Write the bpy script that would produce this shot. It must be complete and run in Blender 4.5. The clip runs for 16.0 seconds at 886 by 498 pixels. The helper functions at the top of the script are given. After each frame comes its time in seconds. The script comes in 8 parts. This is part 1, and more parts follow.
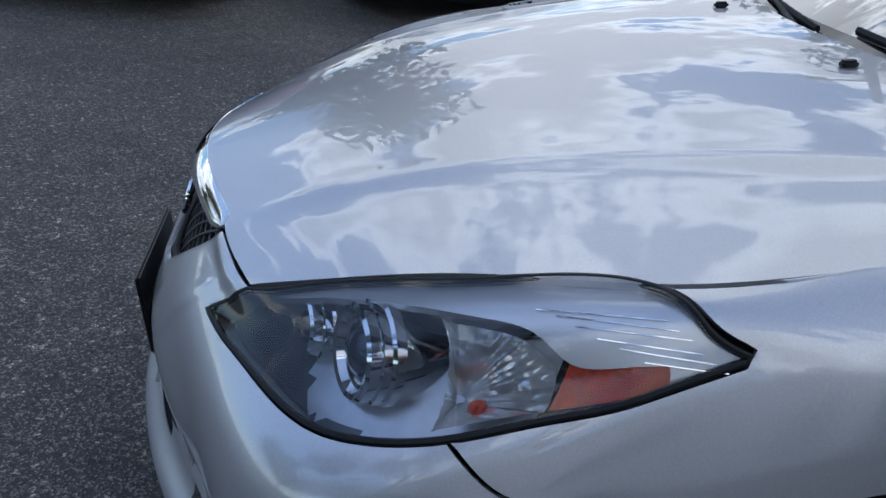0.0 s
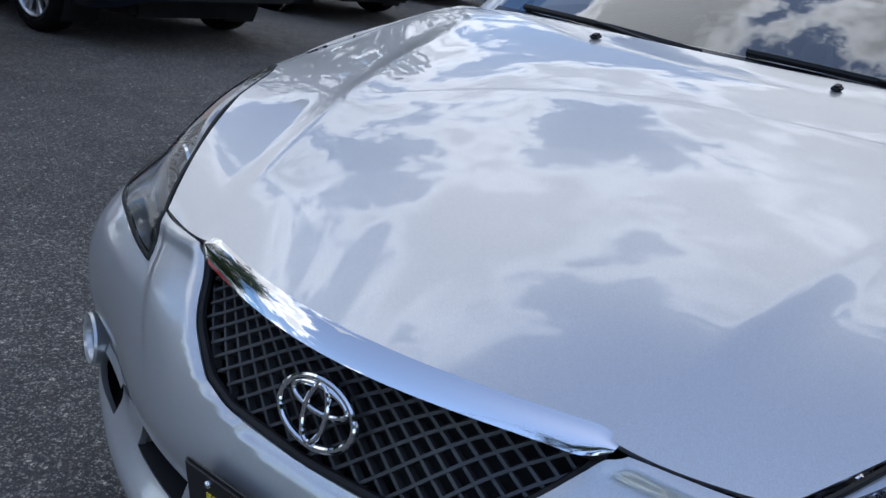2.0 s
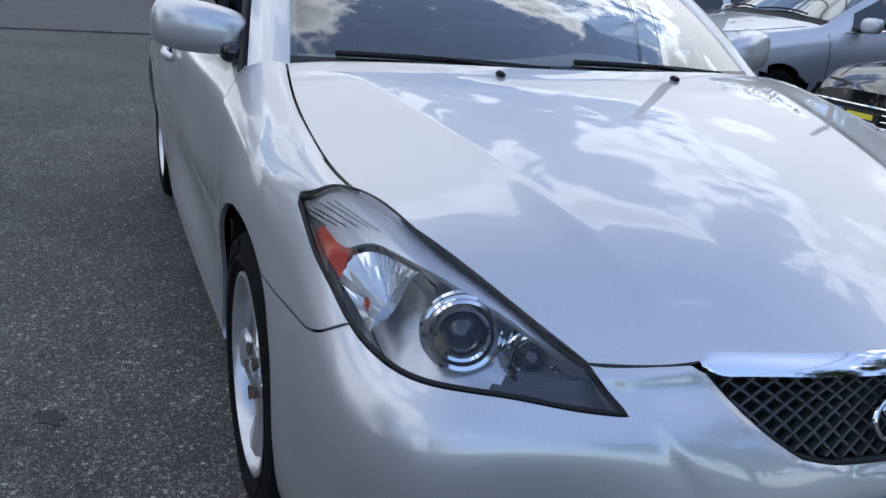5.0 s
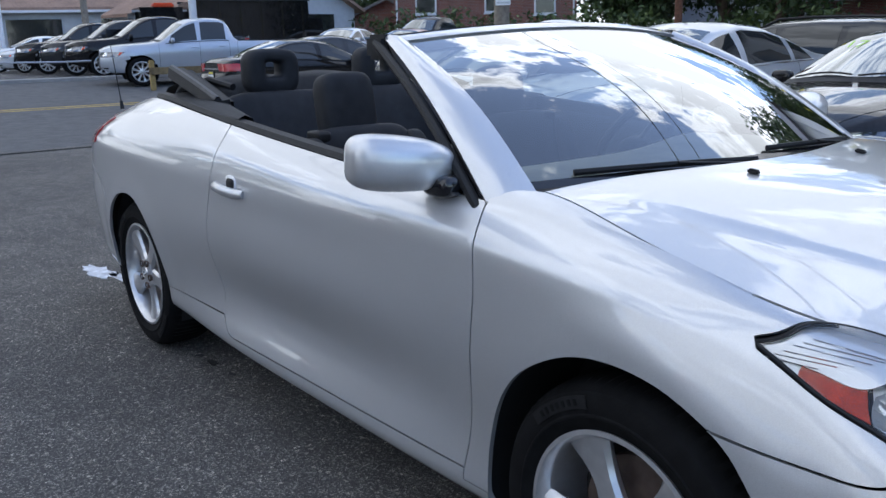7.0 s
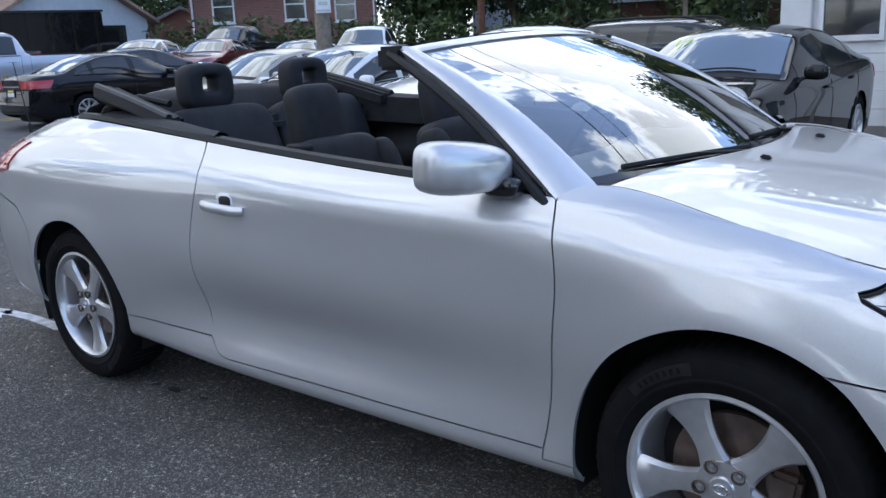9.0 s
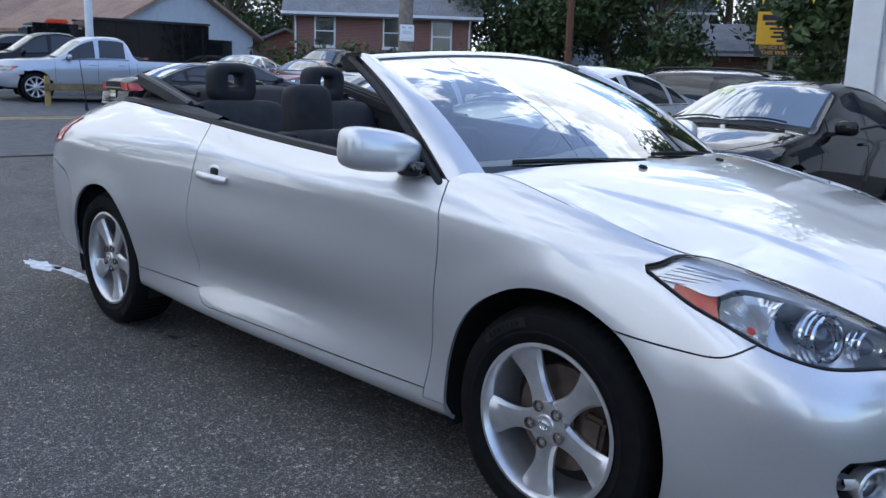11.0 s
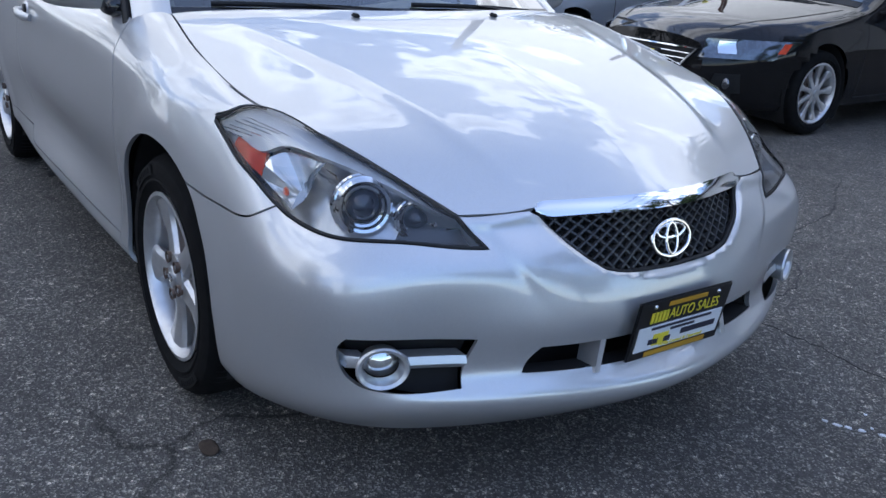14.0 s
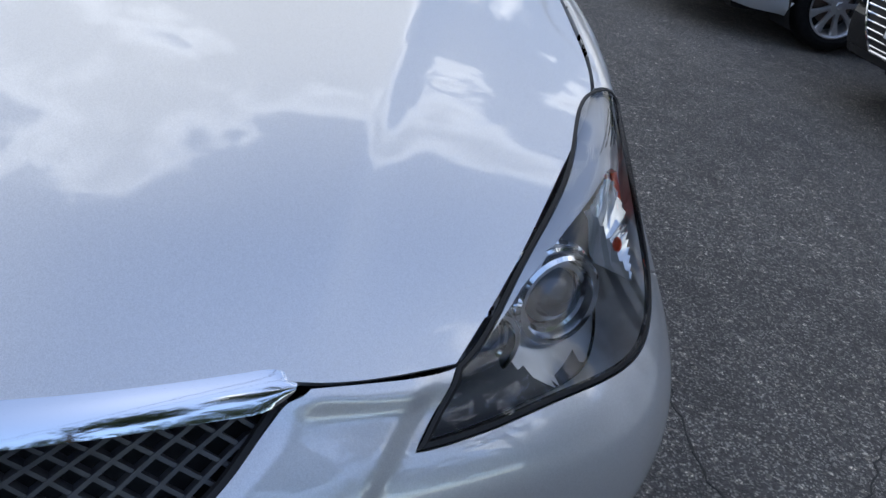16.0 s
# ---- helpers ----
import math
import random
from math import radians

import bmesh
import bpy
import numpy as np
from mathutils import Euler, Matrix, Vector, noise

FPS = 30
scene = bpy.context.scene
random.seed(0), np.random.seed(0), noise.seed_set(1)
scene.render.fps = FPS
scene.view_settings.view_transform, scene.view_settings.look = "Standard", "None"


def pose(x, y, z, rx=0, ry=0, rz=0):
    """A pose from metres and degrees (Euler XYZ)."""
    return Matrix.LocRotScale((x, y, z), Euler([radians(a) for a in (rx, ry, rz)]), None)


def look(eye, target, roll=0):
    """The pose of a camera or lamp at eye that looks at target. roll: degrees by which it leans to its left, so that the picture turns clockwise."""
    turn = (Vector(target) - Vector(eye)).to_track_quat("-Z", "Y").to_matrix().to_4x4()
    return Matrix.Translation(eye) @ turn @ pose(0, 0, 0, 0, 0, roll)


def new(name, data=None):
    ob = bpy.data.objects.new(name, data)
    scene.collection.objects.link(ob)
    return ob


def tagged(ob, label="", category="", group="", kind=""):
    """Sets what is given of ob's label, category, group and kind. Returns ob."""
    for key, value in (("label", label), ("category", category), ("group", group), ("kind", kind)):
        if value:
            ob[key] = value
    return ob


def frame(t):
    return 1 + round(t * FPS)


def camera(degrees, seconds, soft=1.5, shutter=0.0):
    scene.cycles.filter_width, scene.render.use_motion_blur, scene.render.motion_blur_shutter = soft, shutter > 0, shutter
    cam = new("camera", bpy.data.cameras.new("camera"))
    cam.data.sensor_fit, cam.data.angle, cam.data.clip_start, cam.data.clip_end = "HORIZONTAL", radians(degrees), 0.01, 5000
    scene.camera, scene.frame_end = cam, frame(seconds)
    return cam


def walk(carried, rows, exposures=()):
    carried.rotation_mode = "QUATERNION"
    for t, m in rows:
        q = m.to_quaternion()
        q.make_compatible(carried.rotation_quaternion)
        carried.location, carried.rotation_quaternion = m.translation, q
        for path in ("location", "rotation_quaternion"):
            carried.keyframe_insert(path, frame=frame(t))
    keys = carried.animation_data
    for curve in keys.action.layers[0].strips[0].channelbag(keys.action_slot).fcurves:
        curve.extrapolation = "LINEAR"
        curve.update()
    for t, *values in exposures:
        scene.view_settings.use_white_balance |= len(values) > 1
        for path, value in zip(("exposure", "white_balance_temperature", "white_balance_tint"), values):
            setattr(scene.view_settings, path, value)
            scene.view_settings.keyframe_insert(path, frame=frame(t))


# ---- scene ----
cam = camera(54.9, 16.0)
PATH = [
    (0, (0.682, 1.494, 1.23), (0.382, -0.287, 0.371), 7.4),
    (0.5, (0.969, 1.393, 1.237), (0.363, -0.341, 0.446), 6.9),
    (1, (1.214, 1.112, 1.223), (0.307, -0.547, 0.573), 8.4),
    (1.5, (1.435, 0.879, 1.201), (0.222, -0.583, 0.578), 7.8),
    (2, (1.563, 0.595, 1.169), (0.021, -0.463, 0.46), 8.6),
    (2.5, (1.711, 0.324, 1.193), (-0.008, -0.381, 0.455), 6.4),
    (3, (1.868, 0.064, 1.212), (0.05, -0.366, 0.496), 4.8),
    (3.5, (1.836, -0.264, 1.223), (-0.028, -0.435, 0.519), 5.0),
    (3.7, (1.83, -0.389, 1.219), (-0.039, -0.432, 0.51), 5.1),
    (5.8, (1.495, -1.542, 1.232), (-0.14, -0.545, 0.656), 1.0),
    (6, (1.399, -1.628, 1.25), (-0.224, -0.605, 0.686), -0.3),
    (6.5, (1.165, -1.845, 1.293), (-0.44, -0.756, 0.804), -0.7),
    (7, (0.995, -2.046, 1.299), (-0.548, -0.863, 0.828), -1.3),
    (7.5, (0.812, -2.19, 1.308), (-0.637, -0.895, 0.832), -1.7),
    (8, (0.616, -2.278, 1.325), (-0.743, -0.887, 0.858), -1.6),
    (8.5, (0.58, -2.462, 1.33), (-0.71, -1.009, 0.855), -2.1),
    (9, (0.628, -2.575, 1.332), (-0.603, -1.071, 0.859), -2.8),
    (9.2, (0.662, -2.582, 1.321), (-0.556, -1.062, 0.867), -2.3),
    (11.3, (1.484, -2.618, 1.241), (0.063, -1.266, 0.851), 1.9),
    (11.5, (1.584, -2.555, 1.271), (0.131, -1.242, 0.864), 1.3),
    (12, (1.797, -2.458, 1.275), (0.294, -1.193, 0.899), 1.6),
    (12.5, (2.042, -2.396, 1.272), (0.511, -1.169, 0.883), 2.2),
    (13, (2.217, -2.249, 1.271), (0.678, -1.051, 0.828), 3.4),
    (13.5, (2.277, -1.889, 1.271), (0.717, -0.751, 0.751), 4.0),
    (14, (2.119, -1.484, 1.223), (0.584, -0.404, 0.532), 3.5),
    (14.5, (2.023, -0.999, 1.203), (0.515, 0.048, 0.408), 3.5),
    (15, (1.861, -0.501, 1.203), (0.293, 0.405, 0.353), 5.1),
    (15.5, (1.689, -0.065, 1.169), (0.012, 0.617, 0.32), 4.5),
    (16, (1.432, 0.285, 1.185), (-0.273, 0.728, 0.237), 10.9),
]
walk(cam, [(t, look(eye, target, roll)) for t, eye, target, roll in PATH],
     [(0.0, 0.0, 5570, 10), (0.5, 0.05, 5620, 10), (1.0, 0.18, 5670, 10), (2.0, 0.15, 5670, 10), (3.5, 0.2, 5630, 10), (6.5, 0.52, 5650, 10), (9.0, 0.74, 5590, 10), (12.5, 0.58, 5490, 10), (14.5, 0.6, 5540, 12), (15.5, 0.63, 5660, 10), (16.0, 0.36, 5800, 10)])

# ---- light ----
SUN_AZ, SUN_EL = 35.0, 55.0
world = bpy.data.worlds.new("sky")
scene.world = world
world.use_nodes = True
wn, wl = world.node_tree.nodes, world.node_tree.links
wn.clear()
w_out = wn.new("ShaderNodeOutputWorld")
w_bg = wn.new("ShaderNodeBackground")
w_bg.inputs["Strength"].default_value = 0.118
w_sky = wn.new("ShaderNodeTexSky")
w_sky.sky_type, w_sky.sun_disc = "NISHITA", False
w_sky.sun_elevation, w_sky.sun_rotation = radians(SUN_EL), radians(90 - SUN_AZ)
w_sky.air_density, w_sky.dust_density, w_sky.ozone_density = 1.0, 0.2, 4.0
w_co = wn.new("ShaderNodeTexCoord")
w_sep = wn.new("ShaderNodeSeparateXYZ")
wl.new(w_co.outputs["Generated"], w_sep.inputs[0])


def w_math(op, a, b=None):
    n = wn.new("ShaderNodeMath")
    n.operation = op
    for k, v in enumerate((a, b)):
        if v is None:
            continue
        if isinstance(v, (int, float)):
            n.inputs[k].default_value = v
        else:
            wl.new(v, n.inputs[k])
    return n.outputs[0]


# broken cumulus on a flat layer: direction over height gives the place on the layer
w_h = w_math("ADD", w_math("MAXIMUM", w_sep.outputs[2], 0.0), 0.16)
w_cmb = wn.new("ShaderNodeCombineXYZ")
wl.new(w_math("DIVIDE", w_sep.outputs[0], w_h), w_cmb.inputs[0])
wl.new(w_math("DIVIDE", w_sep.outputs[1], w_h), w_cmb.inputs[1])
w_cmb.inputs[2].default_value = 3.7
w_n1 = wn.new("ShaderNodeTexNoise")
w_n1.inputs["Scale"].default_value, w_n1.inputs["Detail"].default_value = 1.25, 14.0
w_n1.inputs["Roughness"].default_value, w_n1.inputs["Distortion"].default_value = 0.64, 0.0
wl.new(w_cmb.outputs[0], w_n1.inputs["Vector"])
w_cov = wn.new("ShaderNodeValToRGB")
w_cov.color_ramp.elements[0].position, w_cov.color_ramp.elements[1].position = 0.462, 0.492
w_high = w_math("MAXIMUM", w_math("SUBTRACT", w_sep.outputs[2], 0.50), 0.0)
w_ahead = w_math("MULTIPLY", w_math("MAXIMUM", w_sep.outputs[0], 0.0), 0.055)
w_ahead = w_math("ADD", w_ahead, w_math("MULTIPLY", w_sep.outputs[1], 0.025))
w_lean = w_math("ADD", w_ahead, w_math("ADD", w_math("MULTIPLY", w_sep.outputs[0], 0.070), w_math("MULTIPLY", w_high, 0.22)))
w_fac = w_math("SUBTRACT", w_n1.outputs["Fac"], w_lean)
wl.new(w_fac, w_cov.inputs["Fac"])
w_thick = wn.new("ShaderNodeValToRGB")
w_thick.color_ramp.elements[0].position, w_thick.color_ramp.elements[1].position = 0.470, 0.535
w_thick.color_ramp.elements[0].color = (16.5, 16.1, 15.5, 1)
w_thick.color_ramp.elements[1].color = (6.4, 6.2, 5.9, 1)
wl.new(w_fac, w_thick.inputs["Fac"])
# clouds are scaled brighter low down, as added light on bumper and doors
w_lift = wn.new("ShaderNodeVectorMath")
w_lift.operation = "SCALE"
wl.new(w_thick.outputs["Color"], w_lift.inputs[0])
wl.new(w_math("SUBTRACT", 1.06, w_math("MULTIPLY", w_math("MAXIMUM", w_sep.outputs[2], 0.0), 0.30)), w_lift.inputs["Scale"])
w_mix = wn.new("ShaderNodeMix")
w_mix.data_type = "RGBA"
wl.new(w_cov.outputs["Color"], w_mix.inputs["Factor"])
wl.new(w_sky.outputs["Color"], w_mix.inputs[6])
wl.new(w_lift.outputs[0], w_mix.inputs[7])
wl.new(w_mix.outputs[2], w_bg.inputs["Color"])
wl.new(w_bg.outputs[0], w_out.inputs["Surface"])

sun_data = bpy.data.lights.new("sun", "SUN")
sun_data.energy, sun_data.angle, sun_data.color = 0.5, radians(170.0), (1.0, 0.97, 0.92)
sun = new("sun", sun_data)
_az, _el = radians(SUN_AZ), radians(SUN_EL)
sun.matrix_world = look((20 * math.cos(_az) * math.cos(_el), 20 * math.sin(_az) * math.cos(_el), 20 * math.sin(_el)), (0, 0, 0))

# ---- materials ----
def material(name, color, rough=0.5, metal=0.0, **k):
    """A principled material. noise=(scale, amount) varies its colour, bump=(scale, height) its relief, coat its clear coat."""
    m = bpy.data.materials.new(name)
    m.use_nodes = True
    n, l = m.node_tree.nodes, m.node_tree.links
    b = n["Principled BSDF"]
    b.inputs["Base Color"].default_value = (*color, 1)
    b.inputs["Roughness"].default_value, b.inputs["Metallic"].default_value = rough, metal
    for key in ("coat", "coat_rough", "trans", "ior", "emit", "alpha", "spec", "sheen"):
        if key in k:
            name_in = {"coat": "Coat Weight", "coat_rough": "Coat Roughness", "trans": "Transmission Weight", "ior": "IOR", "emit": "Emission Strength", "alpha": "Alpha", "spec": "Specular IOR Level", "sheen": "Sheen Weight"}[key]
            b.inputs[name_in].default_value = k[key]
    if "emit" in k:
        b.inputs["Emission Color"].default_value = (*color, 1)
    co = n.new("ShaderNodeTexCoord")
    if "noise" in k:
        scale, amount = k["noise"]
        tot = None
        for s, a in ((scale, amount), (scale * 0.13, amount * 0.8)):
            t = n.new("ShaderNodeTexNoise")
            t.inputs["Scale"].default_value, t.inputs["Detail"].default_value = s, 5
            l.new(co.outputs["Object"], t.inputs["Vector"])
            r = n.new("ShaderNodeMapRange")
            r.inputs["From Min"].default_value, r.inputs["From Max"].default_value = 0.3, 0.7
            r.inputs["To Min"].default_value, r.inputs["To Max"].default_value = 1 - a, 1 + a
            l.new(t.outputs["Fac"], r.inputs["Value"])
            if tot is None:
                tot = r.outputs[0]
            else:
                q = n.new("ShaderNodeMath")
                q.operation = "MULTIPLY"
                l.new(tot, q.inputs[0]), l.new(r.outputs[0], q.inputs[1])
                tot = q.outputs[0]
        v = n.new("ShaderNodeVectorMath")
        v.operation = "SCALE"
        v.inputs[0].default_value = color
        l.new(tot, v.inputs["Scale"])
        l.new(v.outputs[0], b.inputs["Base Color"])
    if "bump" in k:
        scale, height = k["bump"]
        t = n.new("ShaderNodeTexNoise")
        t.inputs["Scale"].default_value, t.inputs["Detail"].default_value = scale, 4
        l.new(co.outputs["Object"], t.inputs["Vector"])
        u = n.new("ShaderNodeBump")
        u.inputs["Strength"].default_value, u.inputs["Distance"].default_value = 0.6, height
        l.new(t.outputs["Fac"], u.inputs["Height"])
        l.new(u.outputs[0], b.inputs["Normal"])
    return m


def paint_metallic(name, color, flake=0.12, rough=0.36, metal=0.75, coat_ior=1.6):
    """Metallic car paint: fine flakes under a clear coat."""
    m = material(name, color, rough, metal, coat=1.0, coat_rough=0.012)
    m.node_tree.nodes["Principled BSDF"].inputs["Coat IOR"].default_value = coat_ior
    if metal < 0.35:
        m.node_tree.nodes["Principled BSDF"].inputs["Specular IOR Level"].default_value = 0.05
    n, l = m.node_tree.nodes, m.node_tree.links
    b = n["Principled BSDF"]
    co = n.new("ShaderNodeTexCoord")
    v = n.new("ShaderNodeTexVoronoi")
    v.inputs["Scale"].default_value = 1400
    l.new(co.outputs["Object"], v.inputs["Vector"])
    r = n.new("ShaderNodeMapRange")
    r.inputs["To Min"].default_value, r.inputs["To Max"].default_value = 1 - flake, 1 + flake
    sep = n.new("ShaderNodeSeparateColor")
    l.new(v.outputs["Color"], sep.inputs[0])
    l.new(sep.outputs[0], r.inputs["Value"])
    t = n.new("ShaderNodeTexNoise")
    t.inputs["Scale"].default_value = 2.2
    l.new(co.outputs["Object"], t.inputs["Vector"])
    r2 = n.new("ShaderNodeMapRange")
    r2.inputs["To Min"].default_value, r2.inputs["To Max"].default_value = 0.96, 1.04
    l.new(t.outputs["Fac"], r2.inputs["Value"])
    q = n.new("ShaderNodeMath")
    q.operation = "MULTIPLY"
    l.new(r.outputs[0], q.inputs[0]), l.new(r2.outputs[0], q.inputs[1])
    s = n.new("ShaderNodeVectorMath")
    s.operation = "SCALE"
    s.inputs[0].default_value = color
    l.new(q.outputs[0], s.inputs["Scale"])
    l.new(s.outputs[0], b.inputs["Base Color"])
    return m


def asphalt_material():
    """Worn parking-lot asphalt: fine pale aggregate in dark binder, wide stains, patches and cracks."""
    m = material("asphalt", (0.06, 0.06, 0.062), 0.85)
    n, l = m.node_tree.nodes, m.node_tree.links
    b = n["Principled BSDF"]
    co = n.new("ShaderNodeTexCoord")

    def noise_tex(scale, detail=4.0, rough=0.55):
        t = n.new("ShaderNodeTexNoise")
        t.inputs["Scale"].default_value, t.inputs["Detail"].default_value, t.inputs["Roughness"].default_value = scale, detail, rough
        l.new(co.outputs["Object"], t.inputs["Vector"])
        return t.outputs["Fac"]

    def ramp(fac, p0, c0, p1, c1):
        r = n.new("ShaderNodeValToRGB")
        e = r.color_ramp.elements
        e[0].position, e[1].position = p0, p1
        e[0].color, e[1].color = (*c0, 1), (*c1, 1)
        l.new(fac, r.inputs["Fac"])
        return r.outputs["Color"]

    def mult(a, c):
        x = n.new("ShaderNodeMix")
        x.data_type, x.blend_type = "RGBA", "MULTIPLY"
        x.inputs["Factor"].default_value = 1.0
        l.new(a, x.inputs[6]), l.new(c, x.inputs[7])
        return x.outputs[2]

    stones = n.new("ShaderNodeTexVoronoi")
    stones.inputs["Scale"].default_value = 210
    l.new(co.outputs["Object"], stones.inputs["Vector"])
    sep = n.new("ShaderNodeSeparateColor")
    l.new(stones.outputs["Color"], sep.inputs[0])
    col = ramp(sep.outputs[0], 0.66, (0.080, 0.0755, 0.0702), 1.0, (0.33, 0.31, 0.28))
    col = mult(col, ramp(noise_tex(0.55, 6), 0.3, (0.72, 0.72, 0.73), 0.72, (1.25, 1.24, 1.2)))
    col = mult(col, ramp(noise_tex(6.0, 5), 0.3, (0.8, 0.8, 0.8), 0.7, (1.18, 1.18, 1.18)))
    col = mult(col, ramp(noise_tex(60.0, 3), 0.3, (0.62, 0.62, 0.62), 0.7, (1.35, 1.35, 1.35)))
    chips = n.new("ShaderNodeTexVoronoi")
    chips.inputs["Scale"].default_value = 75
    l.new(co.outputs["Object"], chips.inputs["Vector"])
    csep = n.new("ShaderNodeSeparateColor")
    l.new(chips.outputs["Color"], csep.inputs[0])
    col = mult(col, ramp(csep.outputs[1], 0.90, (1, 1, 1), 1.0, (2.6, 2.5, 2.35)))
    crack = n.new("ShaderNodeTexVoronoi")
    crack.feature = "DISTANCE_TO_EDGE"
    crack.inputs["Scale"].default_value = 0.42
    warp = n.new("ShaderNodeTexNoise")
    warp.inputs["Scale"].default_value, warp.inputs["Detail"].default_value = 3.0, 6
    l.new(co.outputs["Object"], warp.inputs["Vector"])
    va = n.new("ShaderNodeVectorMath")
    va.operation = "MULTIPLY_ADD"
    va.inputs[1].default_value = (0.45, 0.45, 0.0)
    l.new(warp.outputs["Color"], va.inputs[0]), l.new(co.outputs["Object"], va.inputs[2])
    l.new(va.outputs[0], crack.inputs["Vector"])
    where = ramp(noise_tex(0.35, 2), 0.60, (1, 1, 1), 0.66, (0, 0, 0))
    line = ramp(crack.outputs["Distance"], 0.0015, (0.30, 0.30, 0.30), 0.0065, (1, 1, 1))
    mx = n.new("ShaderNodeMix")
    mx.data_type = "RGBA"
    l.new(where, mx.inputs["Factor"])
    l.new(line, mx.inputs[6])
    mx.inputs[7].default_value = (1, 1, 1, 1)
    col = mult(col, mx.outputs[2])
    l.new(col, b.inputs["Base Color"])
    u = n.new("ShaderNodeBump")
    u.inputs["Strength"].default_value, u.inputs["Distance"].default_value = 0.9, 0.004
    l.new(stones.outputs["Distance"], u.inputs["Height"])
    l.new(u.outputs[0], b.inputs["Normal"])
    return m


def glass_material(name, tint, gloss=1.0, rough=0.0):
    """A thin pane: clear with its tint, and mirroring by Fresnel."""
    m = bpy.data.materials.new(name)
    m.use_nodes = True
    n, l = m.node_tree.nodes, m.node_tree.links
    n.clear()
    out, mix, tr, gl = n.new("ShaderNodeOutputMaterial"), n.new("ShaderNodeMixShader"), n.new("ShaderNodeBsdfTransparent"), n.new("ShaderNodeBsdfGlossy")
    tr.inputs["Color"].default_value = (*tint, 1)
    gl.inputs["Roughness"].default_value = rough
    fr = n.new("ShaderNodeFresnel")
    fr.inputs["IOR"].default_value = 1.52
    mu = n.new("ShaderNodeMath")
    mu.operation = "MULTIPLY"
    mu.inputs[1].default_value = gloss
    l.new(fr.outputs[0], mu.inputs[0])
    l.new(mu.outputs[0], mix.inputs["Fac"])
    l.new(tr.outputs[0], mix.inputs[1]), l.new(gl.outputs[0], mix.inputs[2])
    l.new(mix.outputs[0], out.inputs["Surface"])
    return m


SILVER = paint_metallic("silver_paint", (0.635, 0.64, 0.65), 0.10, 0.38, 0.66, 1.92)
CHROME = material("chrome", (0.85, 0.86, 0.88), 0.06, 1.0)
ALLOY = material("wheel_alloy", (0.66, 0.66, 0.67), 0.32, 0.8, noise=(40, 0.06))
TRIM = material("black_trim", (0.014, 0.014, 0.015), 0.55, spec=0.3, noise=(30, 0.2), bump=(400, 0.0005))
GRILLEGREY = material("charcoal_grille_plastic", (0.055, 0.056, 0.06), 0.35, noise=(60, 0.15))
GLOSSBLACK = material("gloss_black_plastic", (0.01, 0.01, 0.012), 0.12, coat=0.5)
UNDER = material("dark_underbody", (0.012, 0.012, 0.013), 0.8, noise=(8, 0.3))
RUBBER = material("tyre_rubber", (0.008, 0.008, 0.0085), 0.8, spec=0.12, noise=(25, 0.25), bump=(160, 0.001))
PADRUBBER = material("grey_sidewall_rubber", (0.016, 0.016, 0.0165), 0.75, spec=0.15, noise=(40, 0.2))
ASPHALT = asphalt_material()
MARKER = material("yellow_green_marker", (0.45, 0.75, 0.08), 0.5)

LENS = glass_material("clear_lens", (0.97, 0.98, 0.985), 1.1)
WINDSCREEN = glass_material("windscreen_glass", (0.56, 0.64, 0.61), 4.4)
AMBER = material("amber_reflector", (0.72, 0.060, 0.005), 0.3, coat=0.3, noise=(300, 0.25), bump=(700, 0.002))
REDLENS = material("red_lamp_lens", (0.45, 0.012, 0.015), 0.15, coat=1.0)
LEATHER = material("charcoal_upholstery", (0.020, 0.021, 0.024), 0.65, spec=0.3, noise=(18, 0.25), bump=(220, 0.001))
DASH = material("tan_dashboard", (0.52, 0.47, 0.38), 0.6, noise=(20, 0.1), bump=(300, 0.0006))
CARPET = material("dark_carpet", (0.02, 0.02, 0.022), 0.95, noise=(60, 0.3))
RAILGREY = material("grey_rail_strip", (0.045, 0.045, 0.048), 0.5, noise=(30, 0.2))
FABRIC = material("soft_top_cloth", (0.016, 0.016, 0.017), 0.8, noise=(30, 0.3), bump=(500, 0.0008))
BRAKE = material("brake_disc_steel", (0.16, 0.12, 0.10), 0.45, 0.6, noise=(20, 0.3))
SMOKE = material("smoked_bezel", (0.08, 0.083, 0.09), 0.25, 0.6)
SMOKECHROME = material("smoked_chrome", (0.60, 0.61, 0.63), 0.30, 0.8, noise=(30, 0.12))
COVERCHROME = material("satin_chrome", (0.80, 0.81, 0.83), 0.25, 0.5, noise=(12, 0.04))
CLEARBULB = material("clear_fluted_plastic", (0.84, 0.86, 0.88), 0.06, 0.7, coat=1.0)
BULB = material("lamp_glass_core", (0.018, 0.024, 0.04), 0.06, 0.0, coat=1.0)
WHITE = material("white_print", (0.78, 0.80, 0.82), 0.4)
YELLOW = material("yellow_print", (0.80, 0.68, 0.04), 0.4)
TAR = material("dark_stain", (0.012, 0.012, 0.012), 0.6, noise=(30, 0.4))
ORANGE = material("ochre_print", (0.55, 0.30, 0.02), 0.4)
PLATEBLACK = material("black_plate_frame", (0.012, 0.012, 0.013), 0.3, noise=(40, 0.2))
INK = material("dark_print", (0.03, 0.03, 0.05), 0.5)

